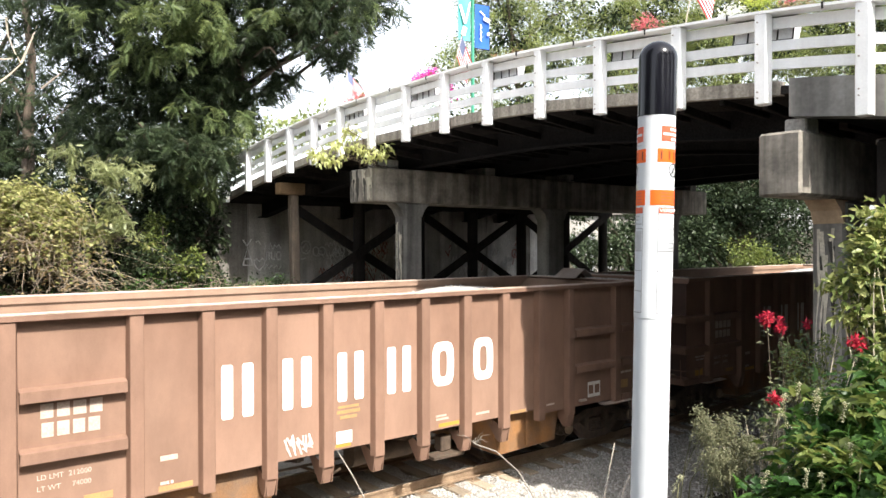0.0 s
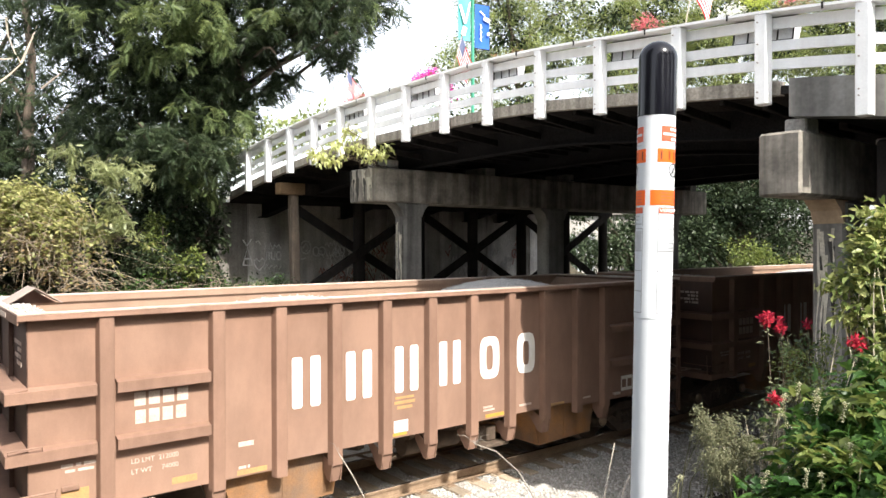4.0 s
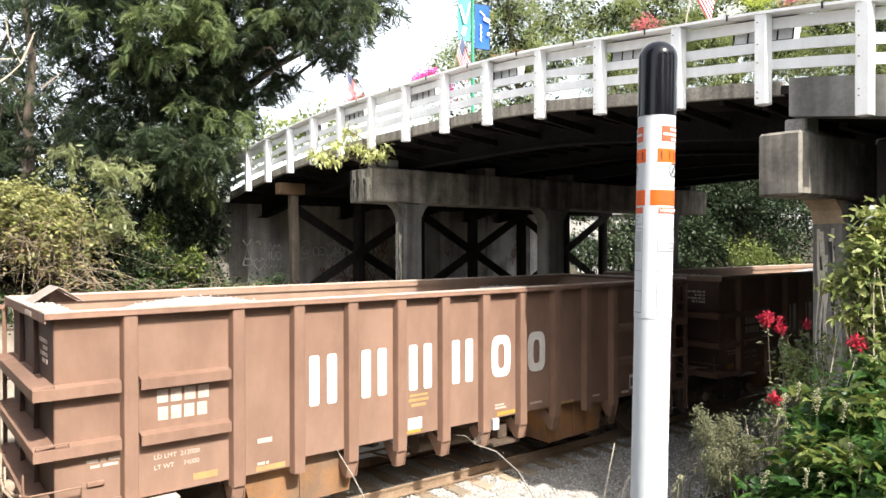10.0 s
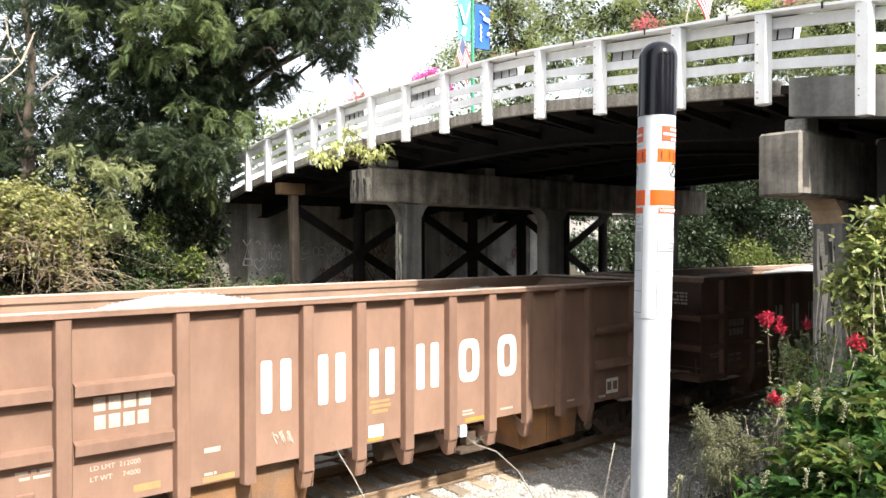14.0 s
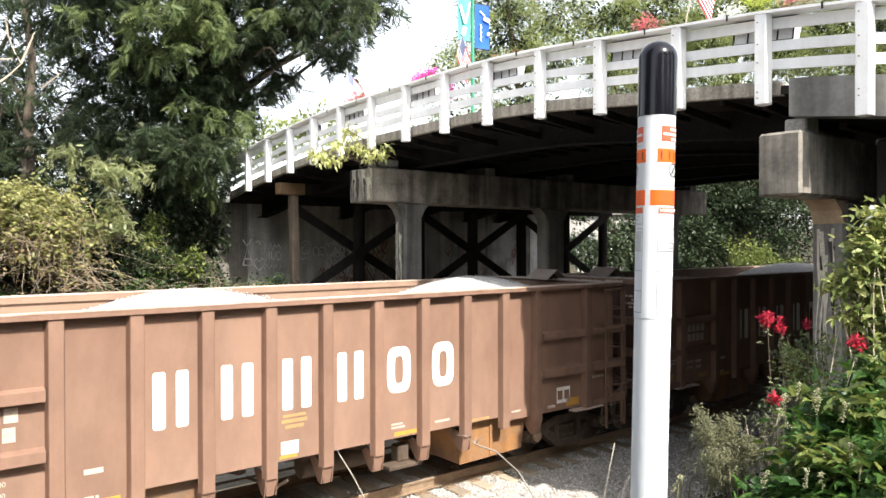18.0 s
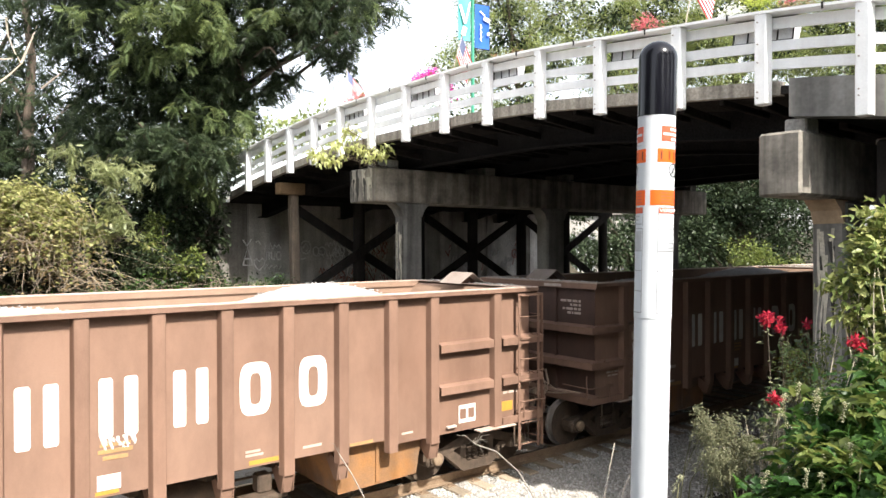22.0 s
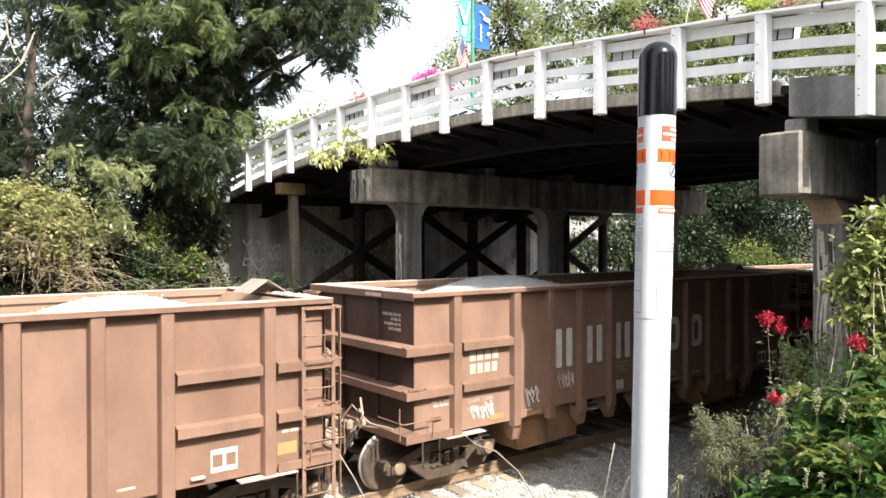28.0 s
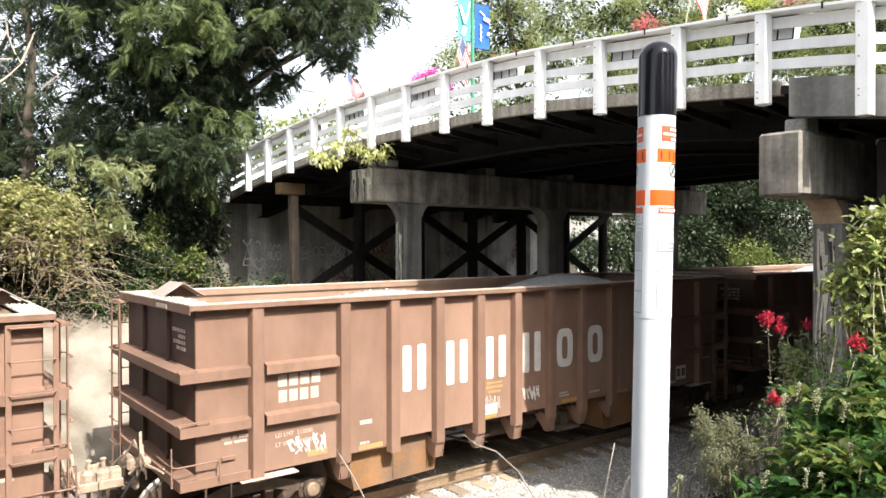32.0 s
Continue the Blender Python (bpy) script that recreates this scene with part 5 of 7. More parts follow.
    part("inspection_door", Build().box(0.42, 0.6, SKIN - 0.035, SKIN, 1.14, 1.2, 0.01), M["oxide_rib"], car)
    return car


# cars whose hand brake sits high or low on the front end
BRAKE_HIGH, BRAKE_LOW = {-1, 1, 8, 9, 14, 16}, {0, 3, 4, 6, 7, 15, 19}
# bright or faded yellow tags on the front panel, the sill, the last panel and the one before it
TAG_FRONT = {1: "yellow", 6: "yellow", 13: "yellow", 2: "paleyellow", 10: "paleyellow"}
TAG_SILL = {1, 6, 9, 10, 13}
TAG_REAR = {1: "yellow", 8: "yellow", 11: "yellow", 0: "paleyellow", 3: "paleyellow", 4: "paleyellow", 5: "paleyellow", 10: "paleyellow", 14: "paleyellow", 15: "paleyellow"}
TAG_BEFORE = {6: "yellow", 9: "yellow", 12: "paleyellow"}
BOXED = {4, 5, 6, 7, 10, 13, 16}


def fittings(car, k):
    """What sets one car apart: its hand brake, its yellow tags and a pale box under the sill."""
    x = 0.10
    if k in BRAKE_HIGH:
        hb = Build().lathe([(0.06, -0.10), (0.15, -0.08), (0.17, 0.0), (0.15, 0.08)], 16, 0, (x - 0.2, 0.75, 2.72)).box(x - 0.24, x - 0.02, 0.62, 0.88, 2.42, 2.86, 0.05)
        part("hand_brake", hb, M["oxide_rib"], car, "round hand brake housing high on the end wall", smooth=True)
        part("brake_step", Build().box(x - 0.42, x - 0.2, 0.2, 1.1, 2.20, 2.225, 0.005), M["dusty"], car, "dusty steel brake step")
    if k in BRAKE_LOW:
        hb = Build()
        ring = [(x - 0.27, 0.72 + 0.19 * math.cos(a), 1.86 + 0.19 * math.sin(a)) for a in [2 * math.pi * i / 20 for i in range(21)]]
        hb.tube(ring, 0.016, 6)
        for i in range(4):
            a = math.pi * i / 4
            hb.beam((x - 0.27, 0.72 - 0.18 * math.cos(a), 1.86 - 0.18 * math.sin(a)), (x - 0.27, 0.72 + 0.18 * math.cos(a), 1.86 + 0.18 * math.sin(a)), 0.02, 0.012)
        hb.box(x - 0.24, x - 0.02, 0.62, 0.84, 1.72, 2.0, 0.03)
        part("hand_brake", hb, M["palerust"], car, "rusty spoked hand brake wheel on the end wall", smooth=True)
    if k in BRAKE_HIGH or k in BRAKE_LOW:
        top_z0 = 2.45 if k in BRAKE_HIGH else 1.72
        part("brake_rod", Build().tube([(x - 0.2, 0.72, top_z0), (x - 0.22, 0.72, 1.1), (x - 0.1, 0.6, 0.8)], 0.014, 6), M["shaded_end_paint"], car, smooth=True)

    def tag(x0, x1, z0, z1, m):
        part("reflector_strip" if m == "yellow" else "faded_stencil", Build().box(x0, x1, SKIN - 0.005, SKIN, z0, z1), M[m], car, "bright yellow reflector strip" if m == "yellow" else "faded yellow stencil")
    if k in TAG_FRONT:
        tag(0.42, 0.70, 1.02, 1.155, TAG_FRONT[k])
    tag(2.40, 2.80, 0.92, 0.985, "yellow" if k in TAG_SILL else "paleyellow")
    if k in TAG_REAR:
        tag(10.86, 11.13, 1.08, 1.235, TAG_REAR[k])
    if k in TAG_BEFORE:
        tag(10.22, 10.55, 0.95, 1.08, TAG_BEFORE[k])
    if k in BOXED:
        part("valve_box", Build().box(6.44, 6.57, SKIN - 0.035, SKIN + 0.08, 0.80, 0.985, 0.01).box(6.45, 6.56, SKIN - 0.04, SKIN - 0.034, 0.885, 0.895), M["liner"], car, "small pale box under the sill")


def gable(car, rear):
    """A bent plate like a little roof on the end rim."""
    x = 11.28 if rear else 0.36
    b = Build()
    for s in (-1, 1):
        b.add([(x, -0.3, TOP + 0.19), (x, 0.3, TOP + 0.19), (x + s * 0.29, 0.3, TOP + 0.005), (x + s * 0.29, -0.3, TOP + 0.005),
               (x, -0.3, TOP + 0.202), (x, 0.3, TOP + 0.202), (x + s * 0.305, 0.3, TOP + 0.01), (x + s * 0.305, -0.3, TOP + 0.01)],
              [(0, 1, 2, 3), (4, 5, 6, 7), (0, 1, 5, 4), (2, 3, 7, 6), (1, 2, 6, 5), (0, 3, 7, 4)])
    part("gable_plate", b, M["plate"], car, "pale bent steel plate like a small roof")
    # dark triangle stands for the shaded opening under the bent plate
    part("gable_web", Build().prism([(x - 0.25, TOP), (x + 0.25, TOP), (x, TOP + 0.165)], -0.12, -0.108, 1), M["shaded_end_paint"], car)


def heap(rng, humps, high):
    """Crushed stone heaped inside a car."""
    xs, ys = np.linspace(0.5, 11.1, 90), np.linspace(-1.44, 1.44, 26)
    gx, gy = np.meshgrid(xs, ys)
    z = np.full(gx.shape, high)
    for c, w, h in humps:
        z = np.maximum(z, high + h * np.exp(-((gx - c) / w) ** 2) * (1 - 0.35 * (np.abs(gy) / 1.44) ** 2) - 0.08)
    z = z + 0.007 * rng.normal(size=gx.shape)
    v = np.stack([gx, gy, z], -1).reshape(-1, 3)
    nx = len(xs)
    i = (np.arange(len(ys) - 1)[:, None] * nx + np.arange(nx - 1)[None]).ravel()
    f = np.stack([i, i + 1, i + nx + 1, i + nx], 1)
    n = 1100
    px, py = rng.uniform(0.7, 10.9, n), rng.uniform(-1.4, 1.4, n)
    ii, jj = ((px - 0.5) / 10.6 * 89).astype(int), ((py + 1.44) / 2.88 * 25).astype(int)
    p = np.stack([px, py, z[jj, ii] + 0.01], 1)
    sv, sf = scatter(*STONE, p, rng.normal(size=(n, 3)), rng.normal(size=(n, 3)), 0.011 + 0.014 * rng.random(n))
    v2 = np.concatenate([v, sv])
    tri = np.concatenate([f[:, :3], f[:, [0, 2, 3]], sf + len(v)])
    return cloud_mesh("stone_load", v2, tri, M["load"])


# which cars have a plate on the front and on the rear rim
FRONT_PLATE = {2, 5, 10, 12, 13, 17}
REAR_PLATE = {0, 3, 4, 6, 8, 9, 11, 14, 15, 16}
SLACK = {0: 0.014, 1: 0.023, 3: 0.023, 4: -0.012, 5: -0.026, 6: 0.013, 7: 0.011, 8: 0.052, 9: 0.086, 10: -0.121, 11: -0.102, 12: 0.045, 13: -0.019, 15: -0.025, 16: -0.014, 17: 0.052}


def train_x(t):
    """Where the front of the first car stands at t seconds."""
    s = (t - 16) / 16
    return -103.7626 + s * (-109.4392 + s * (-5.2528 + s * (0.946 + s * (0.2163 - 0.4062 * s))))


CARS, LOADS = [], []
# middle and height of the front and the rear heap of stone, where a car differs
HEAPS = {0: (4.0, 0.45, 8.3, 0.66), 3: (4.0, 0.5, 8.2, 0.6), 4: (4.0, 0.5, 8.4, 0.68), 7: (2.7, 0.68, 8.4, 0.6), 1: (4.0, 0.5, 9.7, 0.62), 5: (2.2, 0.66, 8.4, 0.6), 6: (4.0, 0.5, 9.2, 0.68), 9: (4.1, 0.76, 9.4, 0.82), 10: (2.9, 0.62, 8.9, 0.8),
         14: (5.2, 0.8, 9.3, 0.72), 15: (3.3, 0.8, 8.8, 0.5), 16: (5.2, 0.7, 8.6, 0.56)}


def graffito(car, x, z, w, h, seed, m):
    rng = random.Random(seed)
    b = Build()
    y = SKIN - 0.004
    k = 3 if w < 0.4 else 5
    for i in range(k):
        cx = x + (i + 0.5) * w / k
        pts = []
        for j in range(9):
            a = j * rng.uniform(0.7, 1.0) + i
            pts.append((cx + w / k * 0.6 * math.cos(a * 1.7) * rng.uniform(0.4, 1), y, z + h * (0.5 + 0.5 * math.sin(a * 1.3) * rng.uniform(0.5, 1))))
        b.tube(pts, 0.011, 4)
    part("scrawl", b, M[m], car, "pale sprayed scrawl")


def train():
    first = hopper_car()
    order = [k for k in range(-1, 20)]
    spare = {k: (first if k == -1 else copy_thing(first, pose(0, 0, 0))) for k in order}
    rng = np.random.default_rng(5)
    marks = {0: [(4.0, 1.02, 0.42, 0.3)], 3: [(3.2, 1.15, 0.4, 0.35), (4.05, 1.25, 0.36, 0.3), (6.5, 1.2, 0.35, 0.3)], 7: [(3.3, 1.2, 0.3, 0.2)], 8: [(8.1, 1.1, 0.5, 0.35)],
             11: [(4.8, 1.5, 0.4, 0.2)], 14: [(1.6, 1.1, 0.4, 0.3)], 15: [(2.4, 1.05, 0.35, 0.4), (3.2, 1.25, 0.42, 0.35), (1.2, 1.0, 0.5, 0.3)], 16: [(8.1, 1.1, 0.35, 0.5)],
             17: [(1.3, 1.02, 0.6, 0.3), (4.7, 1.1, 0.4, 0.3), (5.6, 1.15, 0.4, 0.3)], 4: [(9.0, 1.35, 0.3, 0.3)], 12: [(7.2, 1.2, 0.3, 0.3)], 13: [(5.6, 1.2, 0.3, 0.25)]}
    for k in order:
        car = spare[k]
        fittings(car, k)
        if k in FRONT_PLATE:
            gable(car, False)
        if k in REAR_PLATE:
            gable(car, True)
        for j, (x, z, w, h) in enumerate(marks.get(k, [])):
            graffito(car, x, z, w, h, 10 * k + j, "white" if j % 2 == 0 and k != 7 else "whitedim")
        c1, h1, c2, h2 = HEAPS.get(k, (4.0, 0.60, 8.4, 0.76))
        load = new("stone_load", heap(rng, [(c1, 2.1, h1 + rng.uniform(-0.03, 0.03)), (c2, 1.75, h2 + rng.uniform(-0.04, 0.04))], 2.5))
        tagged(load, "heaped pale grey crushed stone filling the hopper car", "stone load", "loads of the train", "stuff")
        CARS.append((k, car))
        LOADS.append((k, load))


train()

# ---- trees and brush behind the track ----
FEATHER = pinnate(5, 0.35, 0.30)
tree("pecan_tree", "tall dark green pecan tree with drooping feathered leaves on the bank", (6.6, 20.6, 4.2),
     [(9.95, 16.2, 10.1, 0.75, 0.75, 0.5), (10.1, 15.85, 10.89, 1.0, 1.0, 0.63), (9.5, 16.61, 8.95, 0.42, 0.42, 0.5), (8.92, 16.84, 9.91, 0.57, 0.57, 0.47), (9.27, 16.57, 11.02, 1.2, 1.2, 0.8),
      (8.11, 17.33, 9.66, 0.63, 0.63, 0.66), (8.21, 17.71, 8.2, 0.32, 0.32, 0.28), (7.52, 17.95, 8.44, 0.71, 0.71, 0.92), (7.25, 18.33, 7.21, 0.44, 0.44, 0.44), (6.99, 18.13, 9.71, 1.3, 1.3, 1.3),
      (6.3, 18.95, 7.87, 1.35, 1.35, 1.35), (5.65, 18.88, 9.49, 1.5, 1.5, 1.5), (6.66, 18.89, 6.48, 0.64, 0.64, 0.8), (5.95, 18.98, 5.91, 0.92, 0.92, 0.69), (6.72, 18.56, 5.34, 0.31, 0.31, 0.28),
      (5.23, 19.93, 7.88, 1.3, 1.3, 1.3), (4.25, 19.82, 9.31, 1.0, 1.0, 1.3), (4.75, 20.28, 6.54, 0.99, 0.99, 0.99), (5.43, 17.68, 11.46, 2.84, 2.84, 1.74), (7.63, 16.78, 11.61, 2.3, 2.3, 1.2), (3.62, 20.25, 10.09, 0.8, 0.8, 0.7), (5.4, 16.9, 6.1, 0.5, 0.45, 0.35), (6.1, 16.8, 6.05, 0.45, 0.45, 0.35), (4.8, 17.1, 6.2, 0.45, 0.45, 0.35),
      (7.74, 16.38, 9.56, 0.6, 0.6, 0.36), (8.27, 15.61, 9.67, 0.5, 0.5, 0.23), (8.87, 15.04, 9.64, 0.38, 0.38, 0.17), (8.79, 15.44, 8.98, 0.12, 0.12, 0.15), (7.38, 16.55, 8.84, 0.39, 0.39, 0.33), (8.1, 16.03, 9.06, 0.3, 0.3, 0.21)],
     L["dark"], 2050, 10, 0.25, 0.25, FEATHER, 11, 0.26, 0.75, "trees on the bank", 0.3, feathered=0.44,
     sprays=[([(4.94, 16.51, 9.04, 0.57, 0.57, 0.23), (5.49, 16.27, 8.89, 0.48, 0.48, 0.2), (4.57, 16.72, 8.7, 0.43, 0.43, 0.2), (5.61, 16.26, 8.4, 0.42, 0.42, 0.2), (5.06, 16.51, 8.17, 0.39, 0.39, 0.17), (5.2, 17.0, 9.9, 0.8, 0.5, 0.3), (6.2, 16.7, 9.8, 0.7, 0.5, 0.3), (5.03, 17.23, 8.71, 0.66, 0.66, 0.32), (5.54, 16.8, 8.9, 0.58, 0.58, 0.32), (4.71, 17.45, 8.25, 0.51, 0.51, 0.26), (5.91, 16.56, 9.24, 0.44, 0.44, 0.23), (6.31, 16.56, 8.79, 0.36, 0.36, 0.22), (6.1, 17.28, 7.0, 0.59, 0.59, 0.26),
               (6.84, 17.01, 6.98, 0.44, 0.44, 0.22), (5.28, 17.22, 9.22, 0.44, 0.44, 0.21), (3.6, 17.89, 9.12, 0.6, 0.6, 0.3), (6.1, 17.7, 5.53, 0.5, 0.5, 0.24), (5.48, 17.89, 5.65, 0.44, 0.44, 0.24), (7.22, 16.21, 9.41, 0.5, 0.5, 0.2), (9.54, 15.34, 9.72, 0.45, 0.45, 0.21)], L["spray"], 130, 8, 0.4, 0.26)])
tree("bank_tree", "leafy green tree with bare pale lower branches on the bank", (3.4, 24.6, 5.2),
     [(3.9, 26.1, 10.94, 2.0, 2.0, 2.0), (3.19, 25.4, 8.02, 1.6, 1.6, 1.6), (4.12, 22.77, 6.3, 1.4, 1.4, 1.3), (1.82, 26.47, 9.59, 2.2, 2.2, 2.2), (4.15, 24.65, 12.7, 2.5, 2.5, 2.3)],
     L["dark"], 380, 10, 0.30, 0.32, FEATHER, 12, 0.2, 0.5, "trees on the bank", 0.35, feathered=0.8,
     bare=[[(2.46, 23.43, 8.28), (2.78, 23.44, 8.61), (3.1, 23.57, 9.0)], [(2.83, 24.41, 10.49), (2.86, 24.39, 9.99), (3.02, 24.27, 9.46), (3.17, 24.14, 9.13)],
           [(3.17, 24.14, 9.13), (3.46, 24.3, 9.91), (3.65, 24.41, 10.47)], [(3.64, 23.78, 8.4), (4.07, 23.19, 8.81), (4.39, 22.69, 9.06), (4.5, 22.48, 9.45)],
           [(3.96, 23.53, 7.5), (4.29, 22.9, 7.94), (4.6, 22.4, 8.31)], [(2.58, 24.6, 9.26), (2.85, 24.4, 9.26), (3.12, 24.44, 9.38)]])
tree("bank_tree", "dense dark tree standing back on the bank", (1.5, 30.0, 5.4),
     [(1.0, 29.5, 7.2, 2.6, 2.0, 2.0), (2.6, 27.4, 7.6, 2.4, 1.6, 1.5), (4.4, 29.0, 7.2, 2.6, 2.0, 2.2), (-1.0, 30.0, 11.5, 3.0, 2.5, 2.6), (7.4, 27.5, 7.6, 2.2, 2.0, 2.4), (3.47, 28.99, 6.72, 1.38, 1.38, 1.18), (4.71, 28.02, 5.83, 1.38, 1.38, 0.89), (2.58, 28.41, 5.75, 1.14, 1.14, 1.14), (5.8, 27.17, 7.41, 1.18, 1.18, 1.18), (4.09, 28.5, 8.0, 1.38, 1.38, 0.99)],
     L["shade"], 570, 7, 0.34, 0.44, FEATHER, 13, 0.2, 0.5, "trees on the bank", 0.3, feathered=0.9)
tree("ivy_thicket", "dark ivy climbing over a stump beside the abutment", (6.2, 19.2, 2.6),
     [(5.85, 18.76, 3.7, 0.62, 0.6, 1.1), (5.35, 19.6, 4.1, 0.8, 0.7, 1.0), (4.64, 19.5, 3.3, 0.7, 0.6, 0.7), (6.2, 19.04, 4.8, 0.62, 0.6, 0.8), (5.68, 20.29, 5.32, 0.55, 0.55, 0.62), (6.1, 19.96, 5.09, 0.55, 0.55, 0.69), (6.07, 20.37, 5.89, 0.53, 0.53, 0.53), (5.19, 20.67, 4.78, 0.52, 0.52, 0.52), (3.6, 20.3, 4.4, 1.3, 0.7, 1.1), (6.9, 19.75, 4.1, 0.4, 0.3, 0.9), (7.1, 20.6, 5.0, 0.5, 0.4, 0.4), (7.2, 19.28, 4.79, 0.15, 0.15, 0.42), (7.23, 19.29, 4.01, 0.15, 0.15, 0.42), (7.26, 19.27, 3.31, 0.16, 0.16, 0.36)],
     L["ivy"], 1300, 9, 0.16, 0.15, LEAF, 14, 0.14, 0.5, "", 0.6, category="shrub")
# lit ivy: same plant in a paler leaf colour standing for sunlight
tree("ivy_thicket", "ivy at the foot of the thicket, coloured bright as if sunlit", (5.6, 18.2, 2.5),
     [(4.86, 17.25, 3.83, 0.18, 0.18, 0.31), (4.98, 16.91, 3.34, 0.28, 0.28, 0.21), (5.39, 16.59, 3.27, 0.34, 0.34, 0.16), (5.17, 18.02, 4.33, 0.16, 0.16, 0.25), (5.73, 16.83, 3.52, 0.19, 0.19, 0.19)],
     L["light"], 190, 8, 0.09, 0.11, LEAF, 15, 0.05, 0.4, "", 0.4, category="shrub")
tree("pecan_sapling", "young tree with pale green drooping leaves", (4.2, 18.0, 2.7),
     [(3.5, 16.35, 5.51, 0.3, 0.3, 0.12), (3.92, 16.04, 5.51, 0.34, 0.34, 0.12), (4.24, 15.97, 5.45, 0.2, 0.2, 0.1), (3.29, 16.41, 5.33, 0.25, 0.25, 0.1), (3.74, 16.21, 5.28, 0.22, 0.22, 0.09), (2.91, 16.63, 5.79, 0.2, 0.2, 0.1),
      (3.75, 16.24, 4.87, 0.06, 0.06, 0.2), (3.86, 16.24, 4.47, 0.06, 0.06, 0.13), (3.59, 16.3, 4.27, 0.12, 0.12, 0.1), (3.93, 16.23, 4.21, 0.08, 0.08, 0.11)],
     L["pale"], 80, 6, 0.10, 0.18, FEATHER, 16, 0.04, 0.6, "", 0.1, feathered=0.3)


def brush(name, label, blobs, seed, leaf, twigs, per, size, canes, cane_m="twig"):
    """A tangle of dry canes with leaves over it."""
    rng = np.random.default_rng(seed)
    x, y, z = blobs[0][0], blobs[0][1], min(b[2] - b[5] for b in blobs)
    top = empty(name, label, "shrub")
    top.location = (x, y, z)
    b = Build()
    for i in range(canes):
        q = blobs[rng.integers(len(blobs))]
        p = Vector((q[0] - x + rng.normal() * q[3] * 0.6, q[1] - y - 0.25 + rng.normal() * q[4] * 0.5, q[2] - z - q[5] + rng.random() * q[5] * 1.2))
        d = Vector((rng.normal() * 0.7, rng.normal() * 0.4, 0.75 + rng.random() * 0.6)) * (0.75 * q[3])
        bend = Vector((rng.normal(), rng.normal() * 0.5, -0.9)) * 0.5 * q[3]
        pts = [p + d * t + bend * t * t for t in (0, 0.3, 0.6, 0.85, 1.1)]
        b.tube(pts, 0.005 + 0.006 * rng.random(), 4, 0.002, False)
    part("cane_tangle", b, M[cane_m], top, kind="stuff")
    v, f = crown_leaves(rng, blobs, twigs, per, 0.13, size, LEAF, 0.3, 0.5)
    part("leaves", cloud_mesh("leaves", v - np.array([x, y, z]), f, leaf), leaf, top, kind="stuff")
    return top


def bramble(name, label, ridge, seed, canes, leafy, size, leaf, fall, front):
    """Long canes that arch out of a ridge (a line of points) and hang down to the front, leaves along their upper parts."""
    rng = np.random.default_rng(seed)
    top = empty(name, label, "shrub")
    o = np.array([ridge[len(ridge) // 2][0], ridge[len(ridge) // 2][1], min(p[2] for p in ridge) - fall])
    top.location = tuple(o)
    ridge = np.array(ridge, float)
    b = Build()
    place, ax = [], []
    for i in range(canes):
        u = rng.random() * (len(ridge) - 1.001)
        k = int(u)
        p = ridge[k] + (ridge[k + 1] - ridge[k]) * (u - k) - o + rng.normal(size=3) * np.array([0.18, 0.35, 0.14])
        out = np.array([rng.normal() * 0.8, -front * (0.2 + 0.9 * rng.random()), 0.0])
        rise, drop = rng.random() * 0.4, fall * (0.1 + 0.9 * rng.random())
        kink = rng.normal(size=3) * 0.16
        pts = []
        for t in (0, 0.2, 0.4, 0.6, 0.8, 1.0):
            q = p + out * t + np.array([0, 0, rise * math.sin(min(1, 2.2 * t) * 1.57) - drop * t * t]) + kink * math.sin(5 * t)
            pts.append(Vector(q))
        b.tube(pts, 0.004 + 0.006 * rng.random(), 4, 0.002, False)
        for j in range(rng.poisson(leafy)):
            t = rng.random() ** 1.3 * 0.95
            m = min(4, int(t * 5))
            q = np.array(pts[m] + (pts[m + 1] - pts[m]) * (t * 5 - m))
            place.append(q + rng.normal(size=3) * 0.07)
            ax.append(rng.normal(size=3) * np.array([1, 1, 0.5]) + np.array([0, -0.3, -0.1]))
    part("cane_tangle", b, M["twig"], top, kind="stuff")
    n = len(place)
    up = np.array([0, -0.35, 1.0]) + rng.normal(size=(n, 3)) * 0.4
    v, f = scatter(*LEAF, np.array(place), np.array(ax), up, size * (0.6 + 0.8 * rng.random(n)))
    part("leaves", cloud_mesh("leaves", v, f, leaf), leaf, top, kind="stuff")


bramble("vine_tangle", "sunlit yellow-green vines over dry tangled canes", [(0.2, 17.3, 4.35), (1.46, 17.3, 4.55), (1.85, 17.2, 4.6), (2.3, 17.1, 4.65), (2.7, 17.0, 4.4), (2.8, 16.95, 4.1)], 21, 190, 75, 0.11, L["yellow"], 1.4, 0.9)
bramble("dry_brush", "brown dry brambles on the cut bank", [(-0.6, 16.9, 3.7), (0.8, 16.8, 3.9), (1.9, 16.7, 4.0), (2.5, 16.6, 3.8), (2.9, 16.6, 3.3), (3.1, 16.6, 2.9)], 22, 240, 9.0, 0.08, L["brown"], 1.2, 0.7)
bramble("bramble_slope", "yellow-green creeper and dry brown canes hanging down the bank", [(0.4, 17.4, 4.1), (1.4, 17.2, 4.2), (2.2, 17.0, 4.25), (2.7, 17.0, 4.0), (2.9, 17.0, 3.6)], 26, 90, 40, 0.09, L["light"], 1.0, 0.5)
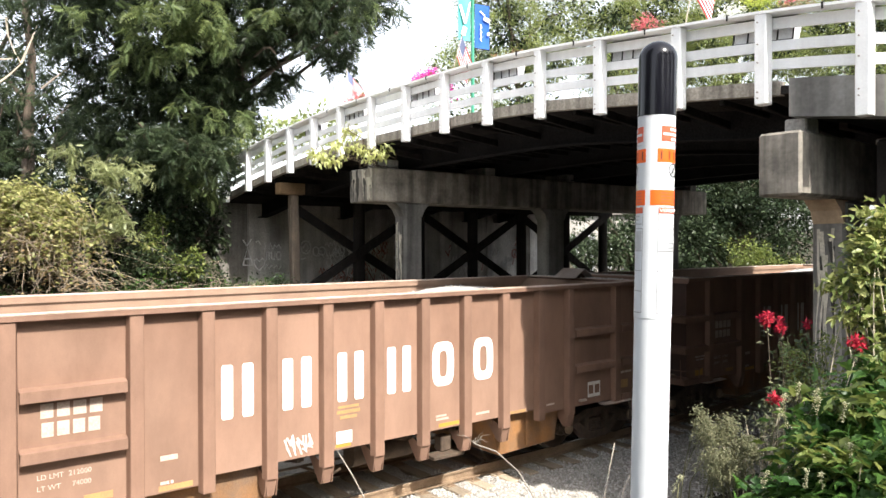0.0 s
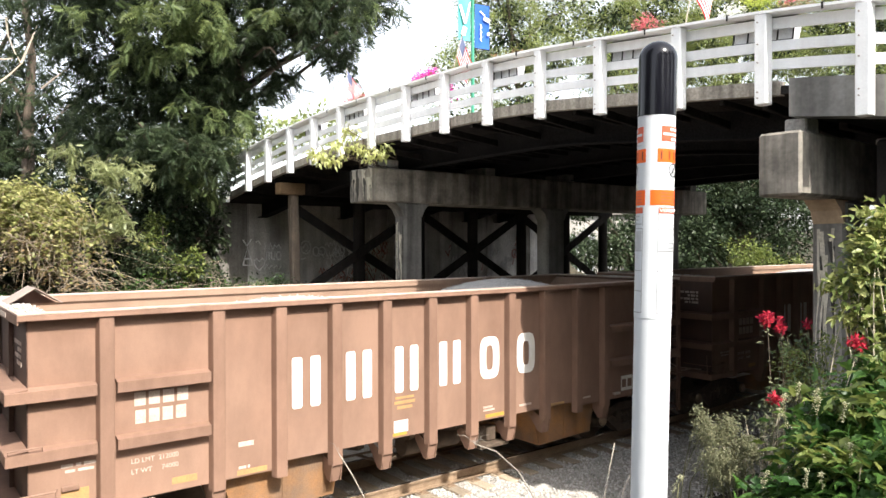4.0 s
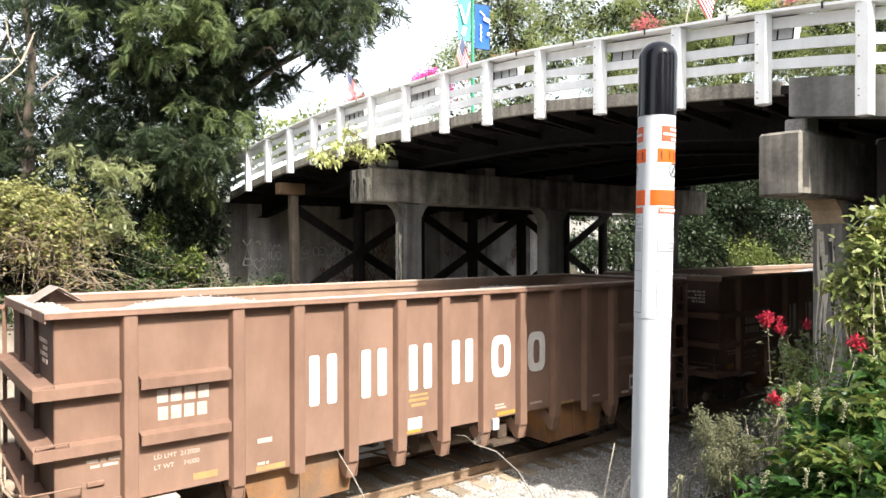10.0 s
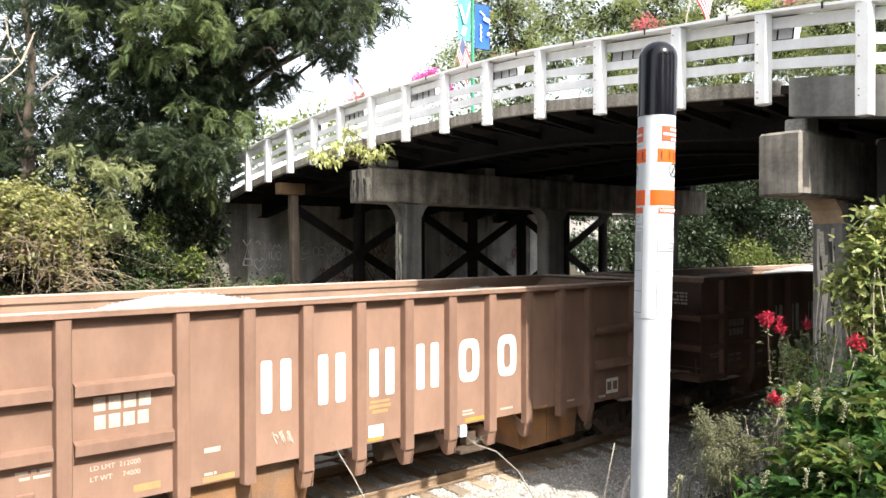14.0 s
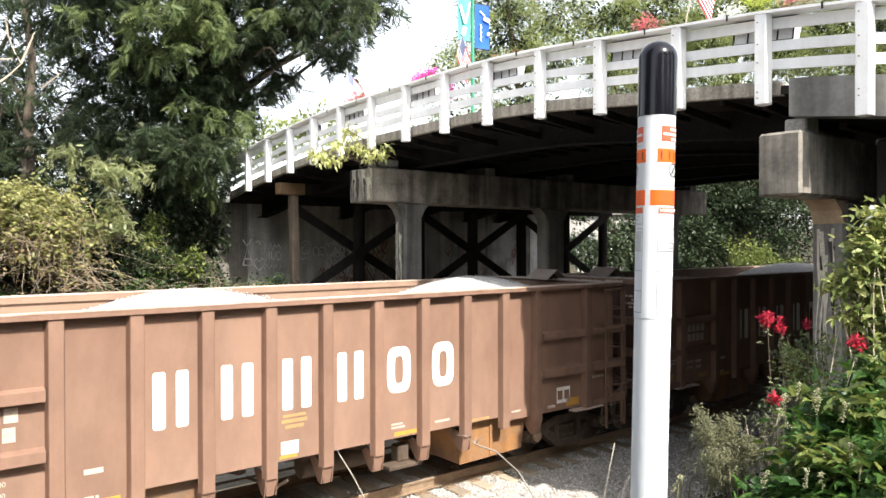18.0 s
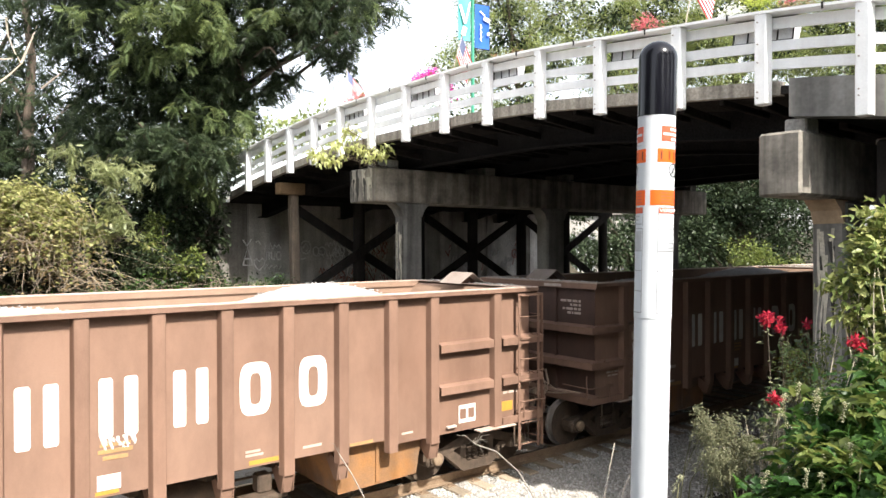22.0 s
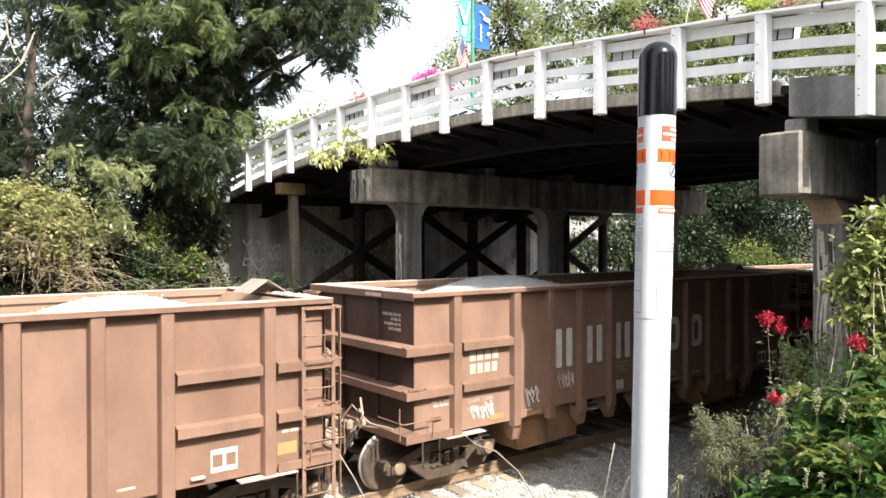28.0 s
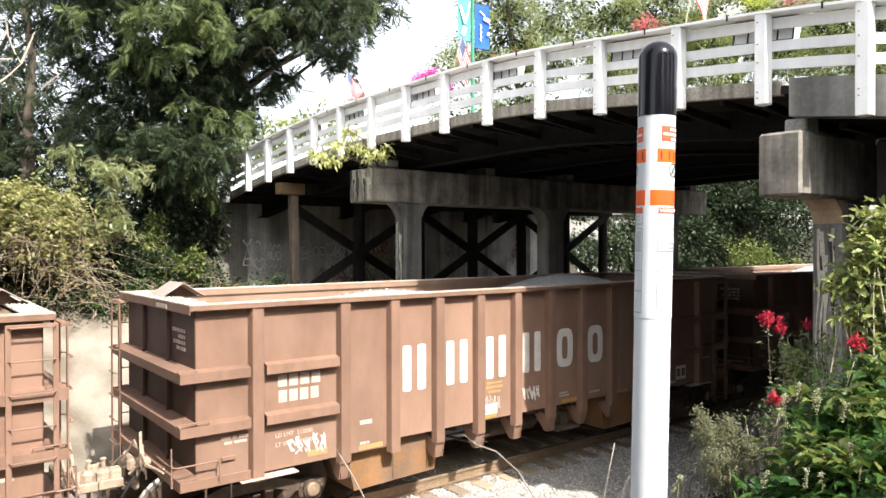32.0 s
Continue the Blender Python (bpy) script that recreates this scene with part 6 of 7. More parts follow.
# dark leaf colour stands for the shade within the tangle
brush("vine_core", "dense leaves inside the vine tangle, coloured dark as shade", [(1.0, 18.3, 3.7, 1.1, 0.7, 0.8), (2.3, 18.1, 3.8, 1.0, 0.7, 0.85), (3.2, 17.9, 3.4, 0.6, 0.6, 0.7), (-0.3, 18.3, 3.6, 1.0, 0.7, 0.8)], 28, L["ivy"], 800, 8, 0.12, 40)
brush("bank_weeds", "mixed green weeds along the top of the bank", [(5.9, 17.5, 2.75, 0.8, 0.5, 0.45), (4.6, 17.4, 2.45, 0.9, 0.5, 0.4), (1.4, 17.6, 2.5, 0.9, 0.5, 0.45), (3.9, 18.3, 2.6, 0.7, 0.4, 0.35), (5.2, 17.8, 2.5, 0.7, 0.4, 0.3), (2.2, 18.0, 2.55, 0.9, 0.4, 0.3), (6.6, 17.6, 2.4, 0.6, 0.4, 0.3), (0.6, 18.0, 2.5, 0.8, 0.4, 0.35), (4.2, 18.2, 3.2, 0.7, 0.4, 0.6), (5.0, 18.0, 3.0, 0.6, 0.4, 0.5)], 23, L["ivy"], 480, 8, 0.12, 90)

brush("bank_ivy", "green creeper leaves at the foot of the thicket", [(3.96, 17.45, 3.44, 0.38, 0.38, 0.33), (4.38, 17.12, 3.29, 0.51, 0.51, 0.26), (4.91, 16.96, 3.36, 0.39, 0.39, 0.31), (5.12, 17.82, 3.74, 0.27, 0.27, 0.35), (5.51, 16.75, 3.3, 0.45, 0.45, 0.16)], 27, L["ivy"], 620, 8, 0.10, 60)

EDGE = [(-1.6 + 1.1 * i, 16.75 + 0.25 * math.sin(2.1 * i), 2.62 + 0.12 * math.sin(1.3 * i), 0.75, 0.45, 0.42 + 0.1 * math.sin(3.3 * i)) for i in range(9)]
brush("bank_edge_brush", "dense green and brown brush hanging over the cut bank", EDGE, 24, L["weed"], 800, 8, 0.09, 260)
brush("bank_edge_brush", "dry brown bramble along the edge of the bank", [(x + 0.4, y + 0.15, z - 0.05, a, b, c) for x, y, z, a, b, c in EDGE], 25, L["ivy"], 760, 8, 0.09, 260)

# dark leaves hung here also stand for the shadow under the bank's edge
HANG = [(-1.2 + 0.62 * i, 16.42, 2.3 - 0.06 * math.sin(2.7 * i), 0.42, 0.26, 0.34 + 0.12 * math.sin(1.9 * i)) for i in range(11)]
brush("hanging_creeper", "dark creeper hung over the cut bank to stand for shade under its overhang", HANG, 29, L["ivy"], 620, 8, 0.085, 120)

# ---- trees added out of view behind the camera, on the near side, to cut sky light ----
for i in range(7):
    tx = -21.0 + 7.0 * i
    ty = -11.0 - 1.5 * math.sin(2.2 * i)
    tree("near_side_tree", "unseen leafy tree added behind the near bank to cut sky light", (tx, ty, float(ground_z(tx, ty))),
         [(tx, ty, 6.0, 3.2, 2.2, 2.6), (tx + 1.8, ty + 0.5, 4.6, 2.4, 1.8, 2.2), (tx - 1.8, ty - 0.4, 4.8, 2.4, 1.8, 2.2), (tx + 0.2, ty, 9.4, 3.0, 2.4, 2.6), (tx - 0.8, ty, 12.0, 2.2, 2.0, 1.8)],
         L["mid"], 620, 9, 0.45, 0.5, LEAF, 90 + i, 0.2, 0.4, "trees on the near side", 0.4)

# unseen trees past the bridge, added to darken the underpass
for tx, ty in ((23.4, 2.6), (27.5, 3.6), (31.5, 4.6), (36.0, 5.2), (41.0, 5.4)):
    tree("near_side_tree", "unseen leafy tree added beyond the bridge to darken the underpass", (tx, ty, float(ground_z(tx, ty))),
         [(tx, ty, 3.6, 2.6, 1.5, 2.2), (tx + 1.6, ty, 2.0, 2.2, 1.2, 1.8), (tx - 1.6, ty, 2.2, 2.2, 1.2, 1.8), (tx, ty, 6.4, 2.4, 1.7, 2.0), (tx + 0.6, ty - 0.5, 8.6, 2.0, 1.6, 1.6)],
         L["mid"], 800, 10, 0.35, 0.44, LEAF, int(tx), 0.2, 0.4, "trees on the near side", 0.3)

# unseen trees along the cutting, added to block the low sky down the track
for tx, ty in ((-4.2, 3.6), (-9.0, 4.4), (-14.5, 5.0), (-20.5, 5.2)):
    tree("near_side_tree", "unseen leafy tree added beside the cutting to block low sky", (tx, ty, float(ground_z(tx, ty))),
         [(tx, ty, 3.8, 2.2, 1.3, 2.2), (tx - 1.8, ty, 2.4, 2.4, 1.2, 1.9), (tx - 0.4, ty, 6.4, 2.2, 1.5, 2.0), (tx - 2.0, ty - 0.3, 5.2, 2.2, 1.5, 2.0), (tx - 1.2, ty - 0.5, 9.4, 2.6, 1.6, 2.4), (tx - 1.8, ty - 0.5, 12.4, 2.4, 1.6, 2.0)],
         L["mid"], 800, 10, 0.35, 0.44, LEAF, 130 - int(tx), 0.2, 0.4, "trees on the near side", 0.3)
# unseen hedge, added to keep sky light off the train under the bridge
tree("bank_hedge", "unseen bushes added beside the bridge to cut sky light", (8.5, 0.6, 2.4),
     [(6.9, 0.7, 3.4, 0.7, 0.7, 0.9), (8.0, 0.6, 3.6, 0.9, 0.8, 1.1), (9.3, 0.4, 3.8, 1.0, 0.9, 1.2), (10.6, 0.2, 3.8, 1.0, 0.9, 1.2)],
     L["mid"], 900, 9, 0.2, 0.22, LEAF, 141, 0.06, 0.4, "", 0.3, category="shrub")

# ---- trees beyond the bridge ----
tree("street_tree", "sunlit light green tree beyond the bridge", (35.5, 36.2, 4.9),
     [(31.2, 36.8, 16.4, 1.9, 1.9, 1.9), (29.0, 36.5, 15.0, 1.2, 1.2, 1.4), (34.3, 36.6, 18.0, 3.0, 3.0, 3.0), (36.8, 34.8, 17.3, 2.7, 2.7, 2.7), (38.9, 35.6, 20.8, 2.9, 2.9, 2.9), (33.7, 37.1, 21.4, 3.1, 3.1, 3.1), (34.5, 36, 13.6, 3, 3, 2.6), (31, 37, 11.5, 3, 2.5, 2)],
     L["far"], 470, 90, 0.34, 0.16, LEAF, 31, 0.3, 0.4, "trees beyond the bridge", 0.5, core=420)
tree("street_tree", "tall green tree behind the far fence", (41.5, 31.5, 4.9),
     [(40.2, 32, 18.6, 2.4, 2.4, 2.4), (43.8, 31.8, 20.8, 3.3, 3.3, 3.3), (37.0, 30.1, 15.4, 1.7, 1.7, 1.7), (43.3, 29.6, 17.2, 2.6, 2.6, 2.6), (40, 31, 13.5, 3, 3, 2.6)],
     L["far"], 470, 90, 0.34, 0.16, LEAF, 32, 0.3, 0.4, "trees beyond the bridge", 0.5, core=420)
tree("street_tree", "broad green tree behind the far fence", (44.5, 25.6, 4.9),
     [(44.6, 26.1, 18.2, 3.1, 3.1, 3.1), (45.0, 23.2, 16.6, 2.6, 2.6, 2.6), (40.7, 25.3, 15.2, 2.0, 2.0, 2.0), (47.7, 26.2, 21.4, 3.5, 3.5, 3.5), (43, 25, 12.6, 3, 3, 2.4)],
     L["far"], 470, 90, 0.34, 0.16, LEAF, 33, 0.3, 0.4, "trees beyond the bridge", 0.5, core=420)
tree("street_tree", "broad sunlit tree behind the far fence", (49.0, 20.2, 4.6),
     [(49.4, 22.4, 17.8, 3.1, 3.1, 3.1), (49.6, 19.7, 18.2, 3.3, 3.3, 3.3), (46.6, 19.4, 14.2, 2.4, 2.4, 2.4), (51.6, 18.1, 16.8, 3.3, 3.3, 3.3), (47.5, 20.5, 11.5, 3, 3, 2.4)],
     L["far"], 470, 90, 0.34, 0.16, LEAF, 34, 0.3, 0.4, "trees beyond the bridge", 0.5, core=420)
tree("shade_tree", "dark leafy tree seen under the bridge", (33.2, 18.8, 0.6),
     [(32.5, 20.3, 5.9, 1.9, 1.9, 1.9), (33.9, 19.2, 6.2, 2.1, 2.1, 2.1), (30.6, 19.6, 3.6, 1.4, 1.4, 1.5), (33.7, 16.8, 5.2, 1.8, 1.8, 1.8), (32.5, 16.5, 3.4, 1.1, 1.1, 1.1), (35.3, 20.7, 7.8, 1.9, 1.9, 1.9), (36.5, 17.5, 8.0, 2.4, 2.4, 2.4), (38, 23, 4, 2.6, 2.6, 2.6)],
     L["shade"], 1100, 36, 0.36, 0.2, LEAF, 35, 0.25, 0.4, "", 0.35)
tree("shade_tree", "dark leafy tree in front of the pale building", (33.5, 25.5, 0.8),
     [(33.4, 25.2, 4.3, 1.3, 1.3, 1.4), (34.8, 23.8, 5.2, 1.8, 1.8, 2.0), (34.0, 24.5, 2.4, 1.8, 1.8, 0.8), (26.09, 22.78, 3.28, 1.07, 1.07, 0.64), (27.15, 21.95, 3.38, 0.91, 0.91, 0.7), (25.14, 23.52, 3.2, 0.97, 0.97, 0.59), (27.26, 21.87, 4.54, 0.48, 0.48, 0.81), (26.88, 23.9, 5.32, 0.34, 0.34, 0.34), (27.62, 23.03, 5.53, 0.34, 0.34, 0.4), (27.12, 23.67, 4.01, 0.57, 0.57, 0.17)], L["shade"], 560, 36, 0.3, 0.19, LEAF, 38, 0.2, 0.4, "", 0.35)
tree("shade_tree", "sunlit light green bush beside the track", (30.5, 16.7, 0.9),
     [(30.3, 16.9, 3.3, 0.9, 0.8, 0.7), (30.8, 16.5, 2.9, 0.8, 0.7, 0.6), (31.5, 15.6, 2.6, 0.9, 0.8, 0.6)], L["light"], 130, 24, 0.16, 0.13, LEAF, 36, 0.06, 0.3, "", 0.4, category="shrub")
tree("street_tree", "small distant tree beyond the road", (18.5, 36.5, 5.2),
     [(19.0, 35.9, 10.3, 1.1, 1.1, 1.0), (17.3, 37.0, 9.7, 1.2, 1.2, 1.0), (15.5, 38, 9.0, 1.4, 1.4, 1.2)],
     L["far"], 300, 8, 0.3, 0.3, LEAF, 37, 0.14, 0.3, "trees beyond the bridge", 0.4, False)

# ---- sapling on the pier cap ----
tree("cap_sapling", "pale green seedling tree growing on the pier cap", (8.45, 13.1, 5.47),
     [(6.9, 13.08, 5.66, 0.14, 0.14, 0.05), (6.99, 12.93, 5.58, 0.14, 0.14, 0.06), (7.13, 12.86, 5.51, 0.09, 0.09, 0.05), (7.21, 12.89, 5.78, 0.09, 0.09, 0.06), (7.28, 12.84, 5.85, 0.09, 0.09, 0.07), (7.44, 12.88, 5.76, 0.09, 0.09, 0.06), (7.36, 12.83, 5.63, 0.06, 0.06, 0.05), (7.55, 12.75, 6.17, 0.11, 0.11, 0.07), (7.64, 12.72, 6.06, 0.07, 0.07, 0.09), (7.52, 12.79, 6.05, 0.06, 0.06, 0.06), (7.69, 12.72, 5.81, 0.13, 0.13, 0.08), (7.79, 12.57, 5.7, 0.12, 0.12, 0.07), (7.87, 12.53, 5.59, 0.08, 0.08, 0.06), (7.97, 12.34, 5.67, 0.12, 0.12, 0.06), (8.08, 12.24, 5.79, 0.07, 0.07, 0.06)],
     L["heart"], 90, 7, 0.065, 0.12, DROOP, 41, 0.03, 0.95, "", 0.2, category="sapling")

# ---- marker post in front ----
def marker_post():
    base = 2.42
    top = empty("cable_marker_post", "white plastic cable marker post with black cap and orange labels", "marker post", at=pose(1.4338, 1.0647, base - 0.007, 0.74, 0.95, 0))
    R, r = 0.0437, 0.0427
    zc = 3.664 - base
    lo = Build().lathe([(r - 0.002, -0.3), (r, -0.29), (r, zc + 0.01)], 40)
    part("tube", lo, M["post_white"], top, smooth=True)
    up = Build().lathe([(R - 0.001, zc), (R, zc + 0.002), (R, zc + 0.004), (R, zc + 0.02), (R, 4.146 - base)], 40)
    part("sleeve", up, M["post_white"], top, "white sleeve with printed labels", smooth=True)
    z0, zt = 4.146 - base, 4.327 - base
    prof = [(R + 0.0008, z0), (R + 0.001, z0 + 0.003), (R + 0.001, zt - 0.042)]
    prof += [((R + 0.001) * math.cos(a), zt - 0.042 + 0.042 * math.sin(a)) for a in [0.2 * i for i in range(1, 8)]] + [(0.002, zt)]
    part("cap", Build().lathe(prof, 40), M["post_black"], top, "glossy black domed cap", smooth=True)
    face = math.atan2(-1.0625, -1.4355)

    def patch(name, a0, a1, za, zb, m, lift=0.0006, label="", parent=top):
        """A sheet bent round the sleeve; angles run to the right as seen from the eye."""
        n = max(2, int(abs(a1 - a0) / 7) + 1)
        b = Build()
        vs, rr = [], R + lift
        for i in range(n + 1):
            a = face + radians(a0 + (a1 - a0) * i / n)
            c, s = math.cos(a), math.sin(a)
            vs += [(rr * c, rr * s, za - base), (rr * c, rr * s, zb - base), ((rr - 0.0005) * c, (rr - 0.0005) * s, za - base), ((rr - 0.0005) * c, (rr - 0.0005) * s, zb - base)]
        fs = []
        for i in range(n):
            k = 4 * i
            fs += [(k, k + 4, k + 5, k + 1), (k + 2, k + 3, k + 7, k + 6), (k, k + 2, k + 6, k + 4), (k + 1, k + 5, k + 7, k + 3)]
        fs += [(0, 1, 3, 2), (4 * n, 4 * n + 2, 4 * n + 3, 4 * n + 1)]
        return part(name, b.add(vs, fs), M[m], parent, label, True)
    for lo_a, hi_a, sgn in ((10, 150, 1), (-38, -170, -1)):
        def p(name, s, e, za, zb, m, lift=0.0006, label="", parent=top):
            a, b = lo_a + sgn * s, lo_a + sgn * e
            return patch(name, min(a, b), max(a, b), za, zb, m, lift, label, parent)
        o = p("orange_label", 5, 100, 4.083, 4.119, "label_red", label="faded red warning label with white lines")
        for k, (s, e) in enumerate(((34, 84), (10, 92), (38, 84))):
            p("text_bar", s, e, 4.1085 - k * 0.0115, 4.1145 - k * 0.0115, "post_white", 0.0011, parent=o)
        p("text_bar", 12, 84, 4.0735, 4.0765, "greyink")
        o = p("number_label", -6, 96, 4.034, 4.066, "orange", label="orange label with dark number bars")
        for s in (3, 30, 52, 66):
            p("text_bar", s, s + 5, 4.040, 4.060, "digit", 0.0011, parent=o)
        n = 20
        for i in range(n):
            a = 2 * math.pi * i / n
            p("round_emblem", 50 + 20 * math.cos(a), 50 + 20 * math.cos(a) + 5, 4.0145 + 0.0155 * math.sin(a), 4.0175 + 0.0155 * math.sin(a), "ink", 0.0009)
        for i in range(-3, 4):
            p("round_emblem", 50 + 4 * i, 55 + 4 * i, 4.0145 + 0.0032 * i, 4.0175 + 0.0032 * i, "ink", 0.0009)
        p("round_emblem", 47, 58, 4.009, 4.023, "greyline", 0.0008)
        p("text_bar", 25, 80, 3.987, 3.991, "greyink")
        o = p("orange_label", -25 if sgn > 0 else -6, 112, 3.933, 3.969, "orange", label="plain orange band with faint lines")
        for k in range(4):
            p("text_bar", 6, 84, 3.938 + k * 0.0075, 3.9405 + k * 0.0075, "label_red", 0.0011, parent=o)
        for k in range(3):
            p("text_bar", 14 + 6 * k, 80, 3.905 - k * 0.0085, 3.909 - k * 0.0085, "greyink", 0.0009)
        p("text_bar", 4, 90, 3.887, 3.890, "greyink", 0.0009)
        p("grey_panel", 4, 96, 3.826, 3.872, "greyink", 0.0007, "faded grey printed panel")
        for k in range(2):
            p("text_bar", 34, 84, 3.842 - k * 0.011, 3.846 - k * 0.011, "greyline", 0.0011)
        for z in (3.877, 3.824, 3.777, 3.729, 3.678):
            p("rule_line", 0, 100, z, z + 0.0016, "greyline", 0.0009)
        p("rule_line", -1, 0.8, 3.678, 3.878, "greyline", 0.0009)
        p("rule_line", -1, 0.8, 3.884, 3.928, "greyline", 0.0009)
        p("warning_strip", 2, 96, 3.914, 3.928, "label_red", 0.0007, "faded red heading strip")
    # the heading that can be read
    me = words("WARNING", 0.0095, M["flag_white"])
    for v in me.vertices:
        a = face + radians(14) + v.co.x / R
        d = R + 0.0012 + v.co.z * 0.2
        v.co = (d * math.cos(a), d * math.sin(a), 3.9165 - base + v.co.y)
    part("warning_heading", me, None, top, "white printed heading")


marker_post()


# ---- shrubs in front ----
def shrub(name, label, base, blobs, leaf, twigs, per, spread, size, tmpl, seed, stems=14, stem_m="palestalk", hang=0.2, shell=0.2):
    rng = np.random.default_rng(seed)
    top = empty(name, label, "shrub")
    top.location = base
    for i in range(stems):
        b = Build()
        q = blobs[i % len(blobs)]
        e = Vector((q[0] + rng.normal() * q[3] * 0.5 - base[0], q[1] + rng.normal() * q[4] * 0.5 - base[1], q[2] + q[5] * rng.uniform(0.1, 0.9) - base[2]))
        s = Vector((rng.normal() * 0.12, rng.normal() * 0.12, -0.1))
        bow = Vector((rng.normal(), rng.normal(), 0)) * 0.05
        b.tube([s + (e - s) * t + bow * math.sin(3.1 * t) for t in (0, 0.3, 0.6, 0.85, 1)], 0.0045, 6, 0.0018, False)
        part("stem", b, M[stem_m], top, smooth=True)
    v, f = crown_leaves(rng, blobs, twigs, per, spread, size, tmpl, hang, shell)
    part("leaves", cloud_mesh("leaves", v - np.array(base), f, leaf, True), leaf, top, kind="stuff")
    return top


shrub("pokeweed_bush", "tall sunlit bush with pale green pointed leaves", (3.98, 1.5, 2.42),
      [(4.07, 1.53, 3.94, 0.08, 0.08, 0.11), (4.0, 1.58, 3.81, 0.09, 0.09, 0.08), (3.98, 1.62, 3.68, 0.08, 0.08, 0.08), (3.94, 1.70, 3.61, 0.06, 0.06, 0.02), (4.04, 1.58, 3.5, 0.1, 0.1, 0.12), (4.05, 1.51, 3.35, 0.1, 0.1, 0.14), (4.2, 1.47, 3.78, 0.18, 0.18, 0.28), (3.95, 1.66, 3.46, 0.04, 0.04, 0.04)],
      L["fresh"], 420, 7, 0.034, 0.053, FOLDED, 51, 26)
# lower leaves of the bush in a darker colour, shade painted in
shrub("pokeweed_bush", "undergrowth of the same tall bush, coloured darker green as shade", (4.12, 1.5, 2.42),
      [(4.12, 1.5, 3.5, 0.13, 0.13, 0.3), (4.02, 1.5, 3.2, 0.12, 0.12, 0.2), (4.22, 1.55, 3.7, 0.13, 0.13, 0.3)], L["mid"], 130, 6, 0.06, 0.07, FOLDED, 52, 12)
shrub("broadleaf_weeds", "low dark green weeds with broad toothed leaves", (3.1, 1.4, 2.42),
      [(3.3, 1.27, 3.1, 0.12, 0.12, 0.11), (3.15, 1.36, 2.99, 0.11, 0.11, 0.09), (2.98, 1.4, 2.88, 0.11, 0.11, 0.08), (2.82, 1.46, 2.77, 0.1, 0.1, 0.05), (3.53, 1.32, 3.2, 0.1, 0.1, 0.08), (2.92, 1.2, 2.84, 0.18, 0.16, 0.11), (3.0, 1.08, 2.94, 0.15, 0.15, 0.14), (2.62, 1.5, 2.71, 0.1, 0.1, 0.03), (2.39, 1.5, 2.74, 0.09, 0.08, 0.02), (3.5, 1.5, 2.98, 0.14, 0.14, 0.14)],
      L["weed"], 380, 6, 0.05, 0.088, TOOTHED, 53, 18, "greenstalk", 0.1)
# top leaves in a brighter colour, sunlight painted in
shrub("broadleaf_weeds", "leaves over the low weeds, coloured bright green as if sunlit", (3.05, 1.4, 2.42),
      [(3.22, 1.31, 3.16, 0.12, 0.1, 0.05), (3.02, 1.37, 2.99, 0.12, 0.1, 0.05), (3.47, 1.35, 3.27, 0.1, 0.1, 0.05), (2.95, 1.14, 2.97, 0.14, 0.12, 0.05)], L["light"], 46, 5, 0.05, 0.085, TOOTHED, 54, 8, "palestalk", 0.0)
GREY = [(3.1, 1.93, 2.93, 0.05, 0.05, 0.08), (3.19, 1.88, 2.93, 0.05, 0.05, 0.09), (3.06, 1.84, 2.8, 0.08, 0.08, 0.08), (3.22, 1.8, 2.85, 0.06, 0.06, 0.07), (3.09, 1.97, 3.02, 0.02, 0.02, 0.02), (3.3, 1.95, 2.7, 0.12, 0.1, 0.1)]
shrub("seedy_weed", "grey-green weed thick with small seed heads", (3.15, 1.9, 2.35), GREY, L["seed"], 900, 9, 0.014, 0.0115, HUSK, 55, 14, "greenstalk", -0.3)
shrub("seedy_weed", "tall wiry weed with tiny grey-green leaves", (3.92, 1.88, 2.35),
      [(3.89, 1.91, 3.16, 0.06, 0.06, 0.2), (3.97, 1.86, 3.18, 0.08, 0.08, 0.17), (3.83, 1.71, 3.06, 0.1, 0.1, 0.1), (3.8, 1.95, 2.95, 0.06, 0.06, 0.14)], L["mid"], 90, 5, 0.022, 0.03, FOLDED, 56, 6, "greenstalk", -0.2)
shrub("seedy_weed", "mixed small-leaved weeds below the red flowers", (3.8, 1.8, 2.35),
      [(4.14, 1.97, 3.16, 0.13, 0.13, 0.12), (4.0, 1.95, 3.05, 0.08, 0.08, 0.11), (4.14, 1.85, 3.09, 0.11, 0.11, 0.09), (4.3, 1.85, 3.23, 0.08, 0.08, 0.08)], L["light"], 170, 7, 0.028, 0.024, LEAF, 58, 9, "greenstalk", -0.1)
shrub("seedy_weed", "dry straw-coloured stalks beside the weeds", (3.5, 1.9, 2.35),
      [(3.5, 1.9, 2.85, 0.12, 0.12, 0.14), (3.56, 1.85, 2.92, 0.08, 0.08, 0.1)], L["grey"], 60, 5, 0.03, 0.022, LEAF, 57, 8, "palestalk", -0.2)


